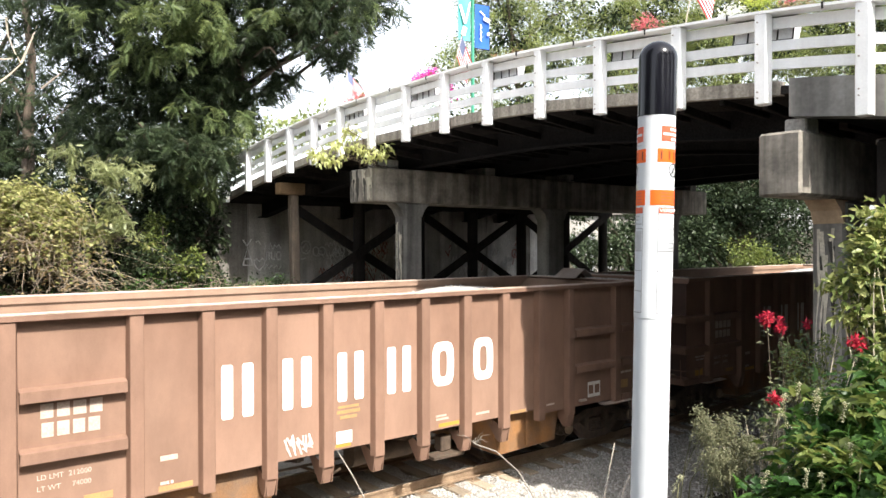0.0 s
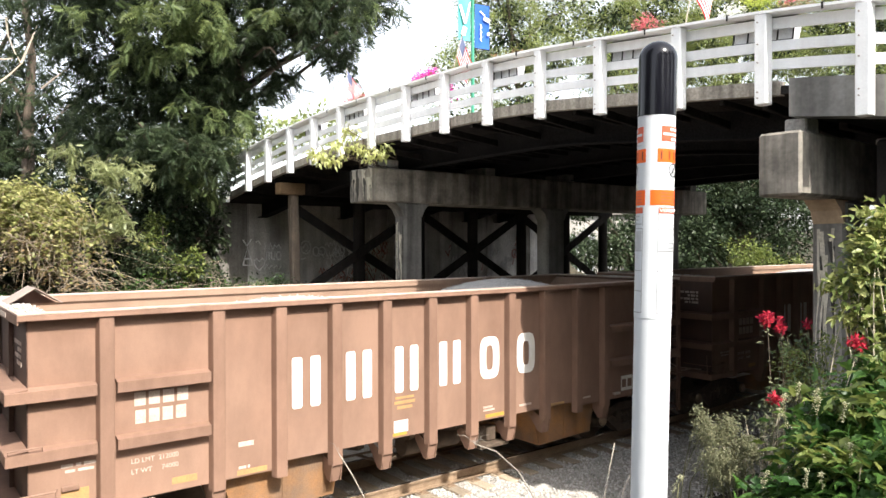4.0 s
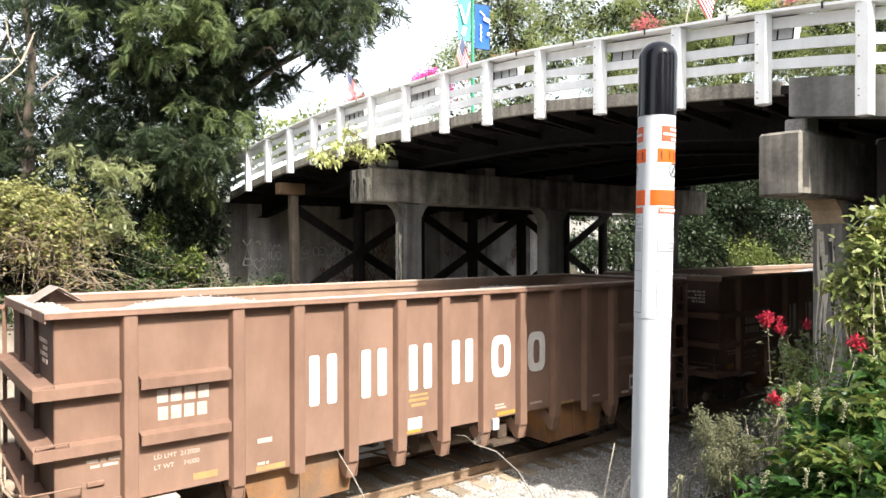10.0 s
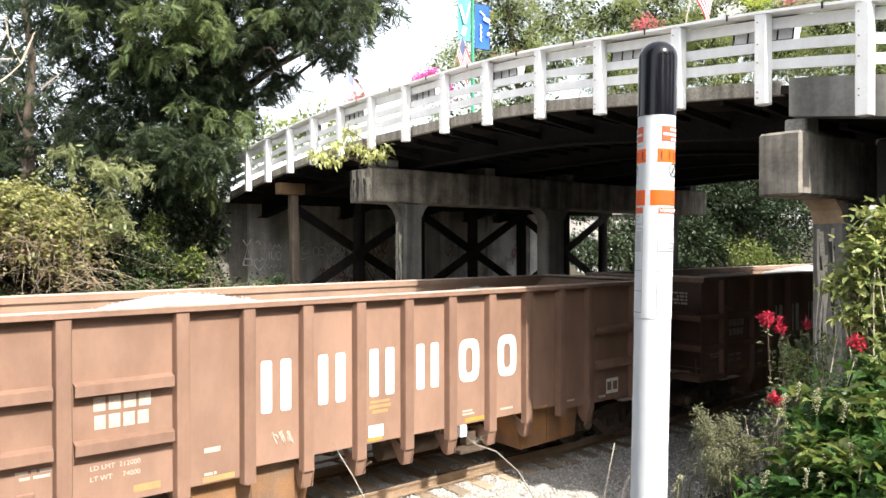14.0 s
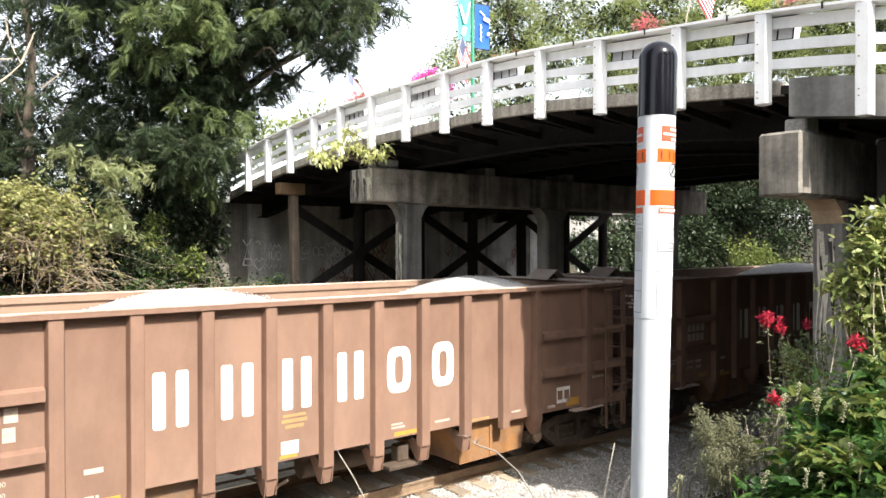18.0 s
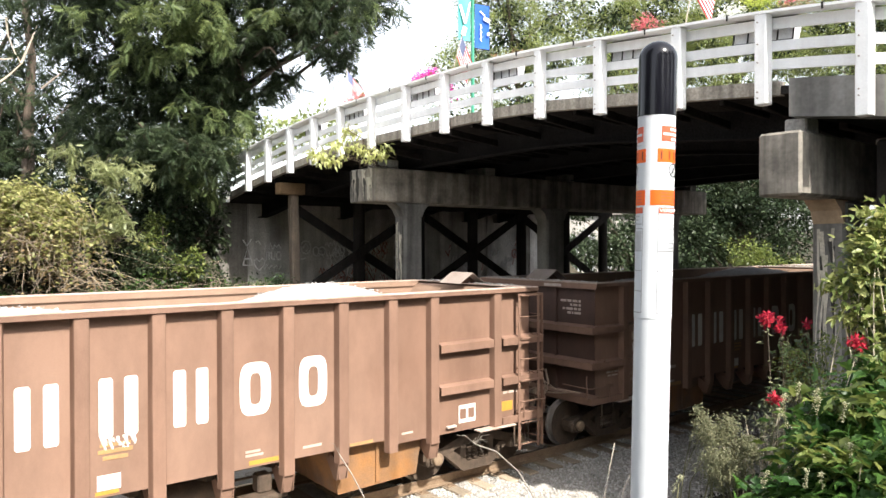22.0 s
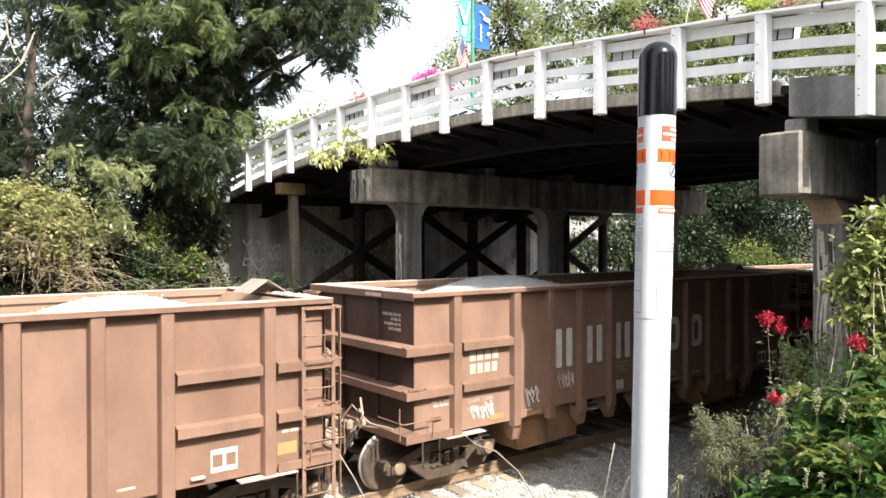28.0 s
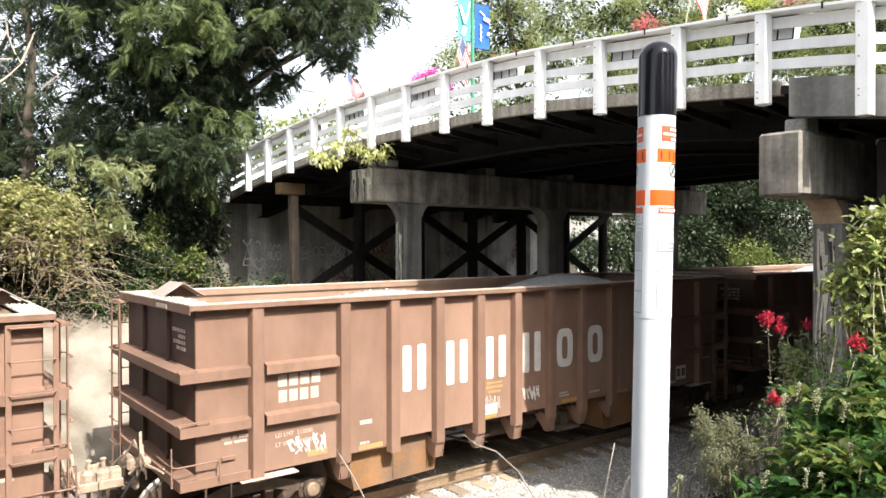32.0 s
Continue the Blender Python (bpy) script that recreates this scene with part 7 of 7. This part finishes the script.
def bloom(x, y, z, r, n, seed):
    rng = np.random.default_rng(seed)
    top = empty("red_flower", "ragged bright red flower head on a thin stem", "flower", "red flower heads")
    top.location = (x, y, 2.35)
    part("stem", Build().tube([(0.04, -0.05, 0), (0.02, -0.02, (z - 2.35) * 0.5), (0, 0, z - 2.35)], 0.004, 6, 0.002), M["bark"], top, smooth=True)
    m = 44
    t = 0.35 + 0.6 * rng.random(m)
    sp = np.stack([0.04 - 0.04 * t, -0.05 + 0.05 * t, (z - 2.35) * t], 1) + rng.normal(size=(m, 3)) * 0.012
    sv, sf = scatter(*LEAF, sp, rng.normal(size=(m, 3)) * np.array([1, 1, 0.4]), np.array([0, 0, 1.0]) + rng.normal(size=(m, 3)) * 0.3, 0.022 + 0.02 * rng.random(m))
    part("stem_leaf", cloud_mesh("stem_leaf", sv, sf, L["grey"]), None, top, kind="stuff")
    d = rng.normal(size=(n, 3))
    d /= np.linalg.norm(d, axis=1, keepdims=True)
    lump = rng.normal(size=(6, 3)) * r * 0.7
    p = lump[rng.integers(6, size=n)] + d * r * 0.75 * rng.random((n, 1)) ** 0.4 + np.array([0, 0, z - 2.35])
    v, f = scatter(*FOLDED, p, d + rng.normal(size=(n, 3)) * 0.5, rng.normal(size=(n, 3)), 0.016 + 0.014 * rng.random(n))
    part("petals", cloud_mesh("petals", v, f, L["red"]), None, top)


for i, (x, y, z, r, n) in enumerate(((3.785, 1.99, 3.43, 0.026, 150), (3.85, 1.95, 3.385, 0.02, 100), (3.735, 1.53, 3.36, 0.022, 120), (3.52, 1.82, 3.065, 0.016, 70), (3.965, 1.86, 3.395, 0.01, 40))):
    bloom(x, y, z, r, n, 60 + i)


def flower_spike(x, y, z, seed):
    """A drooping raceme of tiny cream-green florets."""
    rng = np.random.default_rng(seed)
    top = empty("flower_spike", "pale cream-green flower spike among the weeds", "flower", "pale flower spikes")
    top.location = (x, y, z - 0.05)
    lean = rng.normal(size=2) * 0.02
    pts = [Vector((lean[0] * t, lean[1] * t, 0.07 * math.sin(1.9 * t))) for t in (0, 0.3, 0.6, 1)]
    part("stalk", Build().tube(pts, 0.0016, 5, 0.0008), M["greenstalk"], top, smooth=True)
    n = 60
    t = rng.random(n)
    p = np.stack([lean[0] * t, lean[1] * t, 0.07 * np.sin(1.9 * t)], 1) + rng.normal(size=(n, 3)) * 0.0045
    v, f = scatter(*HUSK, p, rng.normal(size=(n, 3)), rng.normal(size=(n, 3)), 0.006 + 0.003 * rng.random(n))
    part("floret", cloud_mesh("floret", v, f, L["cream"]), None, top, kind="stuff")


for i, at in enumerate([(2.801, 1.39, 3.156), (2.805, 1.408, 3.213), (2.857, 1.314, 3.244), (2.856, 1.302, 3.213), (2.87, 1.178, 3.052), (2.78, 1.309, 2.944), (2.803, 1.256, 2.938), (2.402, 1.638, 2.916), (2.834, 1.369, 3.26), (2.888, 1.222, 3.201), (2.708, 1.439, 2.921)]):
    flower_spike(*at, 170 + i)


def dry_weed(x, y, n, high, seed):
    """Thin dry stems that fan out of the ground and break over."""
    rng = random.Random(seed)
    z = float(ground_z(x, y))
    top = empty("dry_weed", "tangle of thin dry pale stems beside the seedy weed", "weed")
    top.location = (x, y, z)
    for i in range(n):
        a, h = rng.uniform(0, 6.28), high * rng.uniform(0.6, 1.0)
        dx, dy, r = math.cos(a), math.sin(a), rng.uniform(0.04, 0.16)
        kink = Vector((rng.uniform(-0.1, 0.1), rng.uniform(-0.1, 0.1), rng.uniform(-0.07, 0.03)))
        tip = Vector((dx * r, dy * r, h))
        part("dry_stem", Build().tube([Vector((dx * 0.02, dy * 0.02, -0.04)), tip * 0.5 + Vector((0.01, 0, 0.03)), tip, tip + kink], 0.003, 5, 0.0014), M["palestalk"], top, smooth=True)


dry_weed(3.42, 1.78, 16, 0.62, 181)
dry_weed(2.95, 1.78, 7, 0.38, 182)


def stalks():
    rng = random.Random(6)

    def dead(label, pts, r, twigs=0, reach=0.25):
        top = empty("dead_branch", label, "branch")
        o = Vector(pts[-1])
        top.location = o
        part("stalk", Build().tube([Vector(p) - o for p in pts], r * 0.8, 7, r * 0.5), M["deadwood"], top, smooth=True)
        for i in range(twigs):
            a = Vector(pts[0]) - o
            e = a + Vector((rng.uniform(-1, 1), rng.uniform(-1, 1), rng.uniform(-0.6, 0.8))) * reach
            part("twig", Build().tube([a, a + (e - a) * 0.5 + Vector((0, 0, 0.04)), e], 0.003, 5, 0.0015), M["deadwood"], top, smooth=True)

    def low(x, y):
        return (x, y, float(ground_z(x, y)) - 0.05)
    dead("pale dead branch leaning up from the near bank", [(5.03, 5.9, 1.66), (5.12, 5.66, 1.62), (5.1, 5.3, 1.5), (5.0, 4.98, 1.34), (4.9, 4.5, 1.0), low(4.85, 4.2)], 0.011, 12, 0.2)
    dead("thin pale dead stem rising from the bank", [(3.76, 6.62, 1.62), (3.74, 6.3, 1.47), (3.69, 6.0, 1.34), (3.6, 5.3, 0.9), low(3.55, 4.9)], 0.009, 2, 0.15)
    dead("upright dry weed stalk on the bank", [(5.22, 4.17, 2.02), (5.12, 4.14, 1.85), (4.99, 4.1, 1.6), low(4.9, 4.05)], 0.008, 0)
    dead("short dry weed stalk on the bank", [(5.35, 4.1, 1.72), (5.25, 4.1, 1.6), low(5.15, 4.05)], 0.006, 0)


stalks()

# ---- on the bridge ----
def planter(y, seed, petal, leaf, tall=0.2, full=45, clumps=()):
    rng = np.random.default_rng(seed)
    x, z = float(edge_x(y)) + 0.06, float(top_z(y))
    slope = math.degrees(math.atan2(float(top_z(y + 0.3)) - float(top_z(y - 0.3)), 0.6))
    top = empty("hayrack_planter", "black iron trough planter with pale liner and flowers on the fence", "planter", "planters on the fence", at=pose(x, y, z, slope, 0, 0))
    f = Build()
    for xx in (0.0, 0.22):
        f.box(xx, xx + 0.012, -0.4, 0.4, -0.012, 0.004)
        f.box(xx if xx == 0 else 0.15, (xx if xx == 0 else 0.15) + 0.012, -0.38, 0.38, -0.29, -0.275)
    part("rack", f, M["iron"], top)
    for i in range(5):
        yy = -0.38 + i * 0.19
        part("rack_bar", Build().box(-0.004, 0.006, yy - 0.009, yy + 0.009, -0.29, 0.0).box(-0.004, 0.17, yy - 0.009, yy + 0.009, -0.30, -0.288), M["iron"], top)
    part("liner", Build().prism([(0.008, -0.02), (0.21, -0.02), (0.155, -0.285), (0.008, -0.285)], -0.375, 0.375, 1), M["liner"], top, "pale grey liner")
    blobs = [(0.1, -0.2, 0.06, 0.14, 0.24, 0.09), (0.1, 0.2, 0.06, 0.14, 0.24, 0.09)]
    v, fa = crown_leaves(rng, blobs, 40, 7, 0.05, 0.07, LEAF, 0.1, 0.3)
    part("foliage", cloud_mesh("foliage", v, fa, leaf), None, top, kind="stuff")
    if petal:
        blobs = [(0.08, -0.14, 0.06 + tall, 0.13, 0.2, tall * 0.7), (0.08, 0.16, 0.06 + tall * 0.8, 0.13, 0.2, tall * 0.6)]
        v, fa = crown_leaves(rng, blobs, full, 7, 0.04, 0.05, LEAF, 0.0, 0.3)
        part("blossoms", cloud_mesh("blossoms", v, fa, petal), None, top, "mass of bright blossoms")
    for name, dy, dz, ry, rz, m, n, label in clumps:
        v, fa = crown_leaves(rng, [(0.12, dy, dz, 0.13, ry, rz)], n, 7, 0.035, 0.05, LEAF, 0.0, 0.2)
        part(name, cloud_mesh(name, v, fa, m), None, top, label, kind="stuff")


planter(4.5, 71, None, L["mid"], 0.1, clumps=[("white_blossom", 0.48, 0.13, 0.2, 0.1, L["white"], 60, "cloud of small white flowers"), ("leaf_clump", 0.12, 0.2, 0.2, 0.12, L["lime"], 60, "bright yellow-green foliage"),
        ("leaf_clump", -0.3, 0.12, 0.26, 0.09, L["brown"], 40, "dry reddish foliage"), ("red_blossom", -0.16, 0.24, 0.07, 0.08, L["salmon"], 14, "red flower plumes")])
planter(6.42, 72, None, L["mid"], 0.13, clumps=[("plume_blossom", -0.12, 0.2, 0.22, 0.13, L["salmon"], 60, "feathery salmon-red plumes"), ("leaf_clump", 0.36, 0.08, 0.16, 0.08, L["lime"], 30, "bright yellow-green foliage")])
planter(9.08, 73, None, L["brown"], 0.1)
planter(11.2, 74, L["pink"], L["light"], 0.12, 110, [("hanging_blossom", -0.72, -0.28, 0.2, 0.14, L["pink"], 40, "magenta blossoms hanging behind the fence"), ("leaf_clump", 0.5, 0.06, 0.22, 0.12, L["brown"], 26, "dry brown stems")])
planter(13.58, 75, L["salmon"], L["light"], 0.14)
planter(15.3, 76, None, L["mid"], 0.1)

CLOTHS = []


def small_flag(y, lean, size, x_off=0.02, grow=1.0):
    x, z = float(edge_x(y)) + x_off, float(top_z(y))
    top = empty("stick_flag", "small striped red and white flag on a pale stick", "flag", "flags on the fence", at=pose(x, y, z, lean, 0, 0))
    part("stick", Build().tube([(0, 0, -0.2), (0, 0, 0.62 * grow)], 0.008, 8), M["palestalk"], top, smooth=True)
    w, h = 0.42 * size, 0.28 * size
    n = 13
    cloth = part("cloth", Build().box(-0.004, 0.004, -0.012, 0.0, 0.60 * grow - h, 0.60 * grow), M["flag_white"], top, "limp striped cloth")
    for i in range(n):
        b = Build()
        vs, fs = [], []
        m = 10
        z1 = 0.60 * grow - h * i / n
        z0 = z1 - h / n
        for k in range(m + 1):
            t = k / m
            wave = 0.035 * math.sin(7 * t + 0.7) * t
            sag = -0.75 * w * t
            for zz in (z0, z1):
                vs += [(wave - 0.001, -w * t * 0.55, zz + sag), (wave + 0.001, -w * t * 0.55, zz + sag)]
        for k in range(m):
            q = 4 * k
            fs += [(q, q + 4, q + 6, q + 2), (q + 1, q + 3, q + 7, q + 5), (q, q + 1, q + 5, q + 4), (q + 2, q + 6, q + 7, q + 3)]
        b.add(vs, fs)
        part("stripe", b, M["flag_red"] if i % 2 == 0 else M["flag_white"], cloth)
    b = Build()
    vs, fs = [], []
    for k in range(5):
        t = 0.4 * k / 4
        wave, sag = 0.035 * math.sin(7 * t + 0.7) * t, -0.75 * w * t
        for zz in (0.60 * grow - h * 7 / 13, 0.60 * grow):
            vs += [(wave - 0.003, -w * t * 0.55, zz + sag), (wave + 0.003, -w * t * 0.55, zz + sag)]
    for k in range(4):
        q = 4 * k
        fs += [(q, q + 4, q + 6, q + 2), (q + 1, q + 3, q + 7, q + 5), (q, q + 1, q + 5, q + 4), (q + 2, q + 6, q + 7, q + 3)]
    part("canton", b.add(vs, fs), M["flag_blue"], cloth, "dark blue corner")
    CLOTHS.append(cloth)


small_flag(10.3, 24, 1.35, 0.02, 1.2)
small_flag(5.58, 12, 1.35, 0.02, 1.5)
small_flag(13.75, -3, 1.5, 0.02, 1.4)


def banner_pole():
    x, y, z = 18.7, 22.05, float(ground_z(18.7, 22.05))
    top = empty("banner_pole", "green street pole with a blue and a teal banner", "street pole")
    top.location = (x, y, z - 0.1)
    h = 12.2
    part("pole", Build().lathe([(0.10, 0), (0.10, 0.3), (0.075, 0.35), (0.06, h)], 14), M["greenpole"], top, smooth=True)
    rt = Vector((0.789, -0.614, 0))
    for s, w, m, lab, zt in ((1, 0.56, "banner_blue", "blue street banner with white shapes", 8.96), (-1, 0.46, "banner_teal", "teal and green street banner", 9.2)):
        a = rt * (s * 0.09)
        e = rt * (s * (w + 0.09))
        turn = Vector((0.25, 0.25, 0)) * s
        hgt = 1.75
        b = Build()
        vs, fs = [], []
        for k in range(9):
            t = k / 8
            bow = Vector((0.614, 0.789, 0)) * 0.05 * math.sin(5 * t)
            for q in (a, e + turn):
                p = q + bow * (0.3 if q is a else 1) + Vector((0, 0, zt + hgt * (t - 1)))
                vs += [p, p + Vector((0.614, 0.789, 0)) * 0.008]
        for k in range(8):
            q = 4 * k
            fs += [(q, q + 2, q + 6, q + 4), (q + 1, q + 5, q + 7, q + 3), (q, q + 4, q + 5, q + 1), (q + 2, q + 3, q + 7, q + 6)]
        fs += [(0, 1, 3, 2), (32, 34, 35, 33)]
        ban = part("banner", b.add(vs, fs), M[m], top, lab)
        for zz in (zt + 0.02, zt - hgt - 0.02):
            part("banner_arm", Build().tube([a * 0.3 + Vector((0, 0, zz)), e + turn + Vector((0, 0, zz))], 0.018, 8), M["iron"], top, smooth=True)
        n = (e + turn - a).normalized()
        front = n.cross(Vector((0, 0, 1))).normalized() * 0.07
        if front.x > 0:
            front = -front
        if s > 0:
            shapes = [((0.28, 0.16), (0.62, 0.24), 0.05), ((0.55, 0.30), (0.95, 0.36), 0.16), ((0.82, 0.62), (0.92, 0.68), 0.12)]
            shapes += [((0.3 + 0.12 * (k % 2), 0.46 + 0.055 * k), (0.42 - 0.12 * (k % 2), 0.52 + 0.055 * k), 0.035) for k in range(7)]
        else:
            shapes = [((0.5, 0.62), (0.1, 0.12), 0.07), ((0.5, 0.62), (0.92, 0.22), 0.12), ((0.5, 0.7), (0.7, 0.9), 0.2)]
        for (u0, v0), (u1, v1), wd in shapes:
            p = a + (e + turn - a) * u0 + front + Vector((0, 0, zt - hgt * v0))
            q = a + (e + turn - a) * u1 + front + Vector((0, 0, zt - hgt * v1))
            part("white_shape", Build().beam(p, q, wd, 0.006, 0, front.normalized()), M["flag_white"], ban)


banner_pole()


def pale_house():
    x, y = 36.0, 30.5
    z = float(ground_z(x, y)) - 0.2
    top = empty("pale_building", "pale stucco building with tall windows beyond the underpass", "building", at=pose(x, y, z, 0, 0, -38))
    part("wall", Build().box(-4, 4, 0, 6, 0, 5.2, 0.02), M["house"], top)
    part("roof", Build().box(-4.3, 4.3, -0.3, 6.3, 5.2, 5.5, 0.03), M["slab"], top)
    for i in range(7):
        xx = -3.6 + i * 1.05
        w = part("window", Build().box(xx, xx + 0.6, -0.05, -0.003, 1.2, 3.9, 0.01), M["fence"], top)
        part("pane", Build().box(xx + 0.06, xx + 0.54, -0.06, -0.052, 1.28, 3.82), M["greyink"], w)


pale_house()


# ---- white car ----
def road_car():
    car = empty("white_saloon", "clean white saloon car with dark windows driving over the bridge", "car")
    body = [(-2.20, 0.42), (-2.24, 0.72), (-2.20, 1.02), (-1.90, 1.06), (-0.95, 1.02), (0.75, 0.99), (1.10, 0.97), (1.75, 0.86), (2.0, 0.72), (2.1, 0.52), (2.08, 0.34), (1.98, 0.26),
            (1.75, 0.26), (1.69, 0.46), (1.53, 0.62), (1.35, 0.68), (1.15, 0.62), (1.00, 0.46), (0.95, 0.24), (-0.95, 0.24), (-1.00, 0.46), (-1.15, 0.62), (-1.35, 0.68), (-1.55, 0.62), (-1.69, 0.46), (-1.75, 0.28), (-2.1, 0.30)]

    def hull(poly, half, tuck):
        """A side outline drawn across with rounded shoulders."""
        b = Build()
        cz = 0.55
        n = len(poly)
        rows = []
        for s, k in ((-half, 0.94), (-half + 0.08, 1.0), (half - 0.08, 1.0), (half, 0.94)):
            rows.append([(p[0] * k, s * (1 - tuck * max(0.0, p[1] - cz)), cz + (p[1] - cz) * k) for p in poly])
        vs = [p for r in rows for p in r]
        fs = [tuple(range(n)), tuple(range(4 * n - 1, 3 * n - 1, -1))]
        for r in range(3):
            fs += [(r * n + i, r * n + (i + 1) % n, (r + 1) * n + (i + 1) % n, (r + 1) * n + i) for i in range(n)]
        return b.add(vs, fs)
    part("body", hull(body, 0.89, 0.05), M["carpaint"], car, smooth=True)
    roof = [(-2.18, 1.0), (-2.05, 1.28), (-1.82, 1.47), (-1.3, 1.60), (-0.4, 1.65), (0.08, 1.60), (0.60, 1.30), (1.06, 0.96)]
    part("cabin", hull(roof, 0.80, 0.28), M["carpaint"], car, smooth=True)
    for s in (-1, 1):
        y = s * 0.742
        for x0, x1, t0, t1 in ((-1.75, -1.02, -1.62, -1.00), (-0.95, 0.02, -0.93, -0.05), (0.09, 0.80, 0.02, 0.28)):
            w = Build()
            w.add([(x0, y + s * 0.02, 1.07), (x1, y + s * 0.02, 1.06), (t1, y - s * 0.12, 1.46), (t0, y - s * 0.12, 1.44), (x0, y - s * 0.02, 1.07), (x1, y - s * 0.02, 1.06), (t1, y - s * 0.16, 1.46), (t0, y - s * 0.16, 1.44)],
                  [(0, 1, 2, 3), (4, 7, 6, 5), (0, 4, 5, 1), (1, 5, 6, 2), (2, 6, 7, 3), (3, 7, 4, 0)])
            part("side_window", w, M["glass"], car)
        part("mirror", Build().box(0.60, 0.80, min(s * 0.86, s * 1.03), max(s * 0.86, s * 1.03), 1.03, 1.18, 0.04), M["carpaint"], car)
        part("tail_lamp", Build().box(-2.21, -1.98, min(s * 0.60, s * 0.84), max(s * 0.60, s * 0.84), 0.86, 1.0, 0.03), M["redlamp"], car)
        part("headlamp", Build().box(1.82, 2.03, min(s * 0.58, s * 0.83), max(s * 0.58, s * 0.83), 0.60, 0.73, 0.03), M["liner"], car)
        for x in (-0.45, 0.5):
            part("door_handle", Build().box(x - 0.42, x - 0.24, min(s * 0.885, s * 0.90), max(s * 0.885, s * 0.90), 0.84, 0.87, 0.005), M["carpaint"], car)
        part("sill_trim", Build().box(-0.95, 0.98, min(s * 0.86, s * 0.89), max(s * 0.86, s * 0.89), 0.22, 0.27, 0.01), M["liner"], car)
    g = Build().add([(0.96, -0.6, 1.05), (0.96, 0.6, 1.05), (0.20, 0.52, 1.53), (0.20, -0.52, 1.53), (1.0, -0.6, 1.05), (1.0, 0.6, 1.05), (0.24, 0.52, 1.55), (0.24, -0.52, 1.55)],
                    [(0, 3, 2, 1), (4, 5, 6, 7), (0, 1, 5, 4), (1, 2, 6, 5), (2, 3, 7, 6), (3, 0, 4, 7)])
    part("windscreen", g, M["glass"], car)
    wheels = []
    for x in (-1.35, 1.35):
        for s in (-1, 1):
            w = part("wheel", Build().lathe([(0.2, -0.1), (0.30, -0.1), (0.325, -0.06), (0.325, 0.06), (0.30, 0.1), (0.2, 0.1)], 24, 1), M["black"], car, smooth=True, at=pose(x, s * 0.78, 0.325))
            rim = Build().lathe([(0.05, -0.095), (0.2, -0.085), (0.2, 0.085), (0.05, 0.095)], 20, 1)
            for k in range(5):
                a = 2 * math.pi * k / 5
                rim.beam((0.05 * math.cos(a), s * 0.098, 0.05 * math.sin(a)), (0.19 * math.cos(a), s * 0.098, 0.19 * math.sin(a)), 0.035, 0.02)
            part("rim", rim, M["greyink"], w, "silver rim", smooth=True)
            wheels.append(w)
    # drawn out to a long, low saloon
    for o in car.children:
        if o in wheels:
            o.location.x *= 1.14
            continue
        for v in o.data.vertices:
            v.co.x *= 1.14
            v.co.z = min(v.co.z, 1.05) + max(0.0, v.co.z - 1.05) * 0.82
    return car, wheels


ROAD_CAR, ROAD_CAR_WHEELS = road_car()

# ---- movement ----
def motions():
    times = [float(t) for t in range(33)]
    for k, ob in CARS + LOADS:
        off = k * PITCH_LEN + SLACK.get(k, 0.0)
        walk(ob, [(t, pose(train_x(t) + off, MID, 0)) for t in times])
    for k, car in CARS:
        for w in [o for o in car.children_recursive if o.get("axle")]:
            x0, z0 = w.location.x, w.location.z
            rows, n = [], 376
            for i in range(n + 1):
                t = 32.0 * i / n
                rows.append((t, pose(x0, 0, z0, 0, math.degrees((train_x(t) - train_x(0)) / 0.425), 0)))
            walk(w, rows)
    # the white car comes over the bridge towards the near bank
    lane = 12.7

    def along(t):
        return 5.8 - 4.47 * (t - 30.0)
    rows = []
    for t in times[:27] + [26.5 + 0.25 * i for i in range(23)]:
        y = along(t)
        z1 = float(top_z(y - 1.35)) - 0.797
        z2 = float(top_z(y + 1.35)) - 0.797
        rows.append((t, pose(lane, y, (z1 + z2) / 2, 0, math.degrees(math.atan2(z2 - z1, 2.7)), -90)))
    walk(ROAD_CAR, rows)
    for w in ROAD_CAR_WHEELS:
        p = w.location.copy()
        n = 352
        walk(w, [(32.0 * i / n, pose(p.x, p.y, p.z, 0, math.degrees((along(0) - along(32.0 * i / n)) / 0.325), 0)) for i in range(n + 1)])
    # the flags swing on their sticks
    rng = random.Random(12)
    for c in CLOTHS:
        walk(c, [(0.8 * i, pose(0, 0, 0, 0, 0, 40 + rng.uniform(-30, 30))) for i in range(41)])


motions()
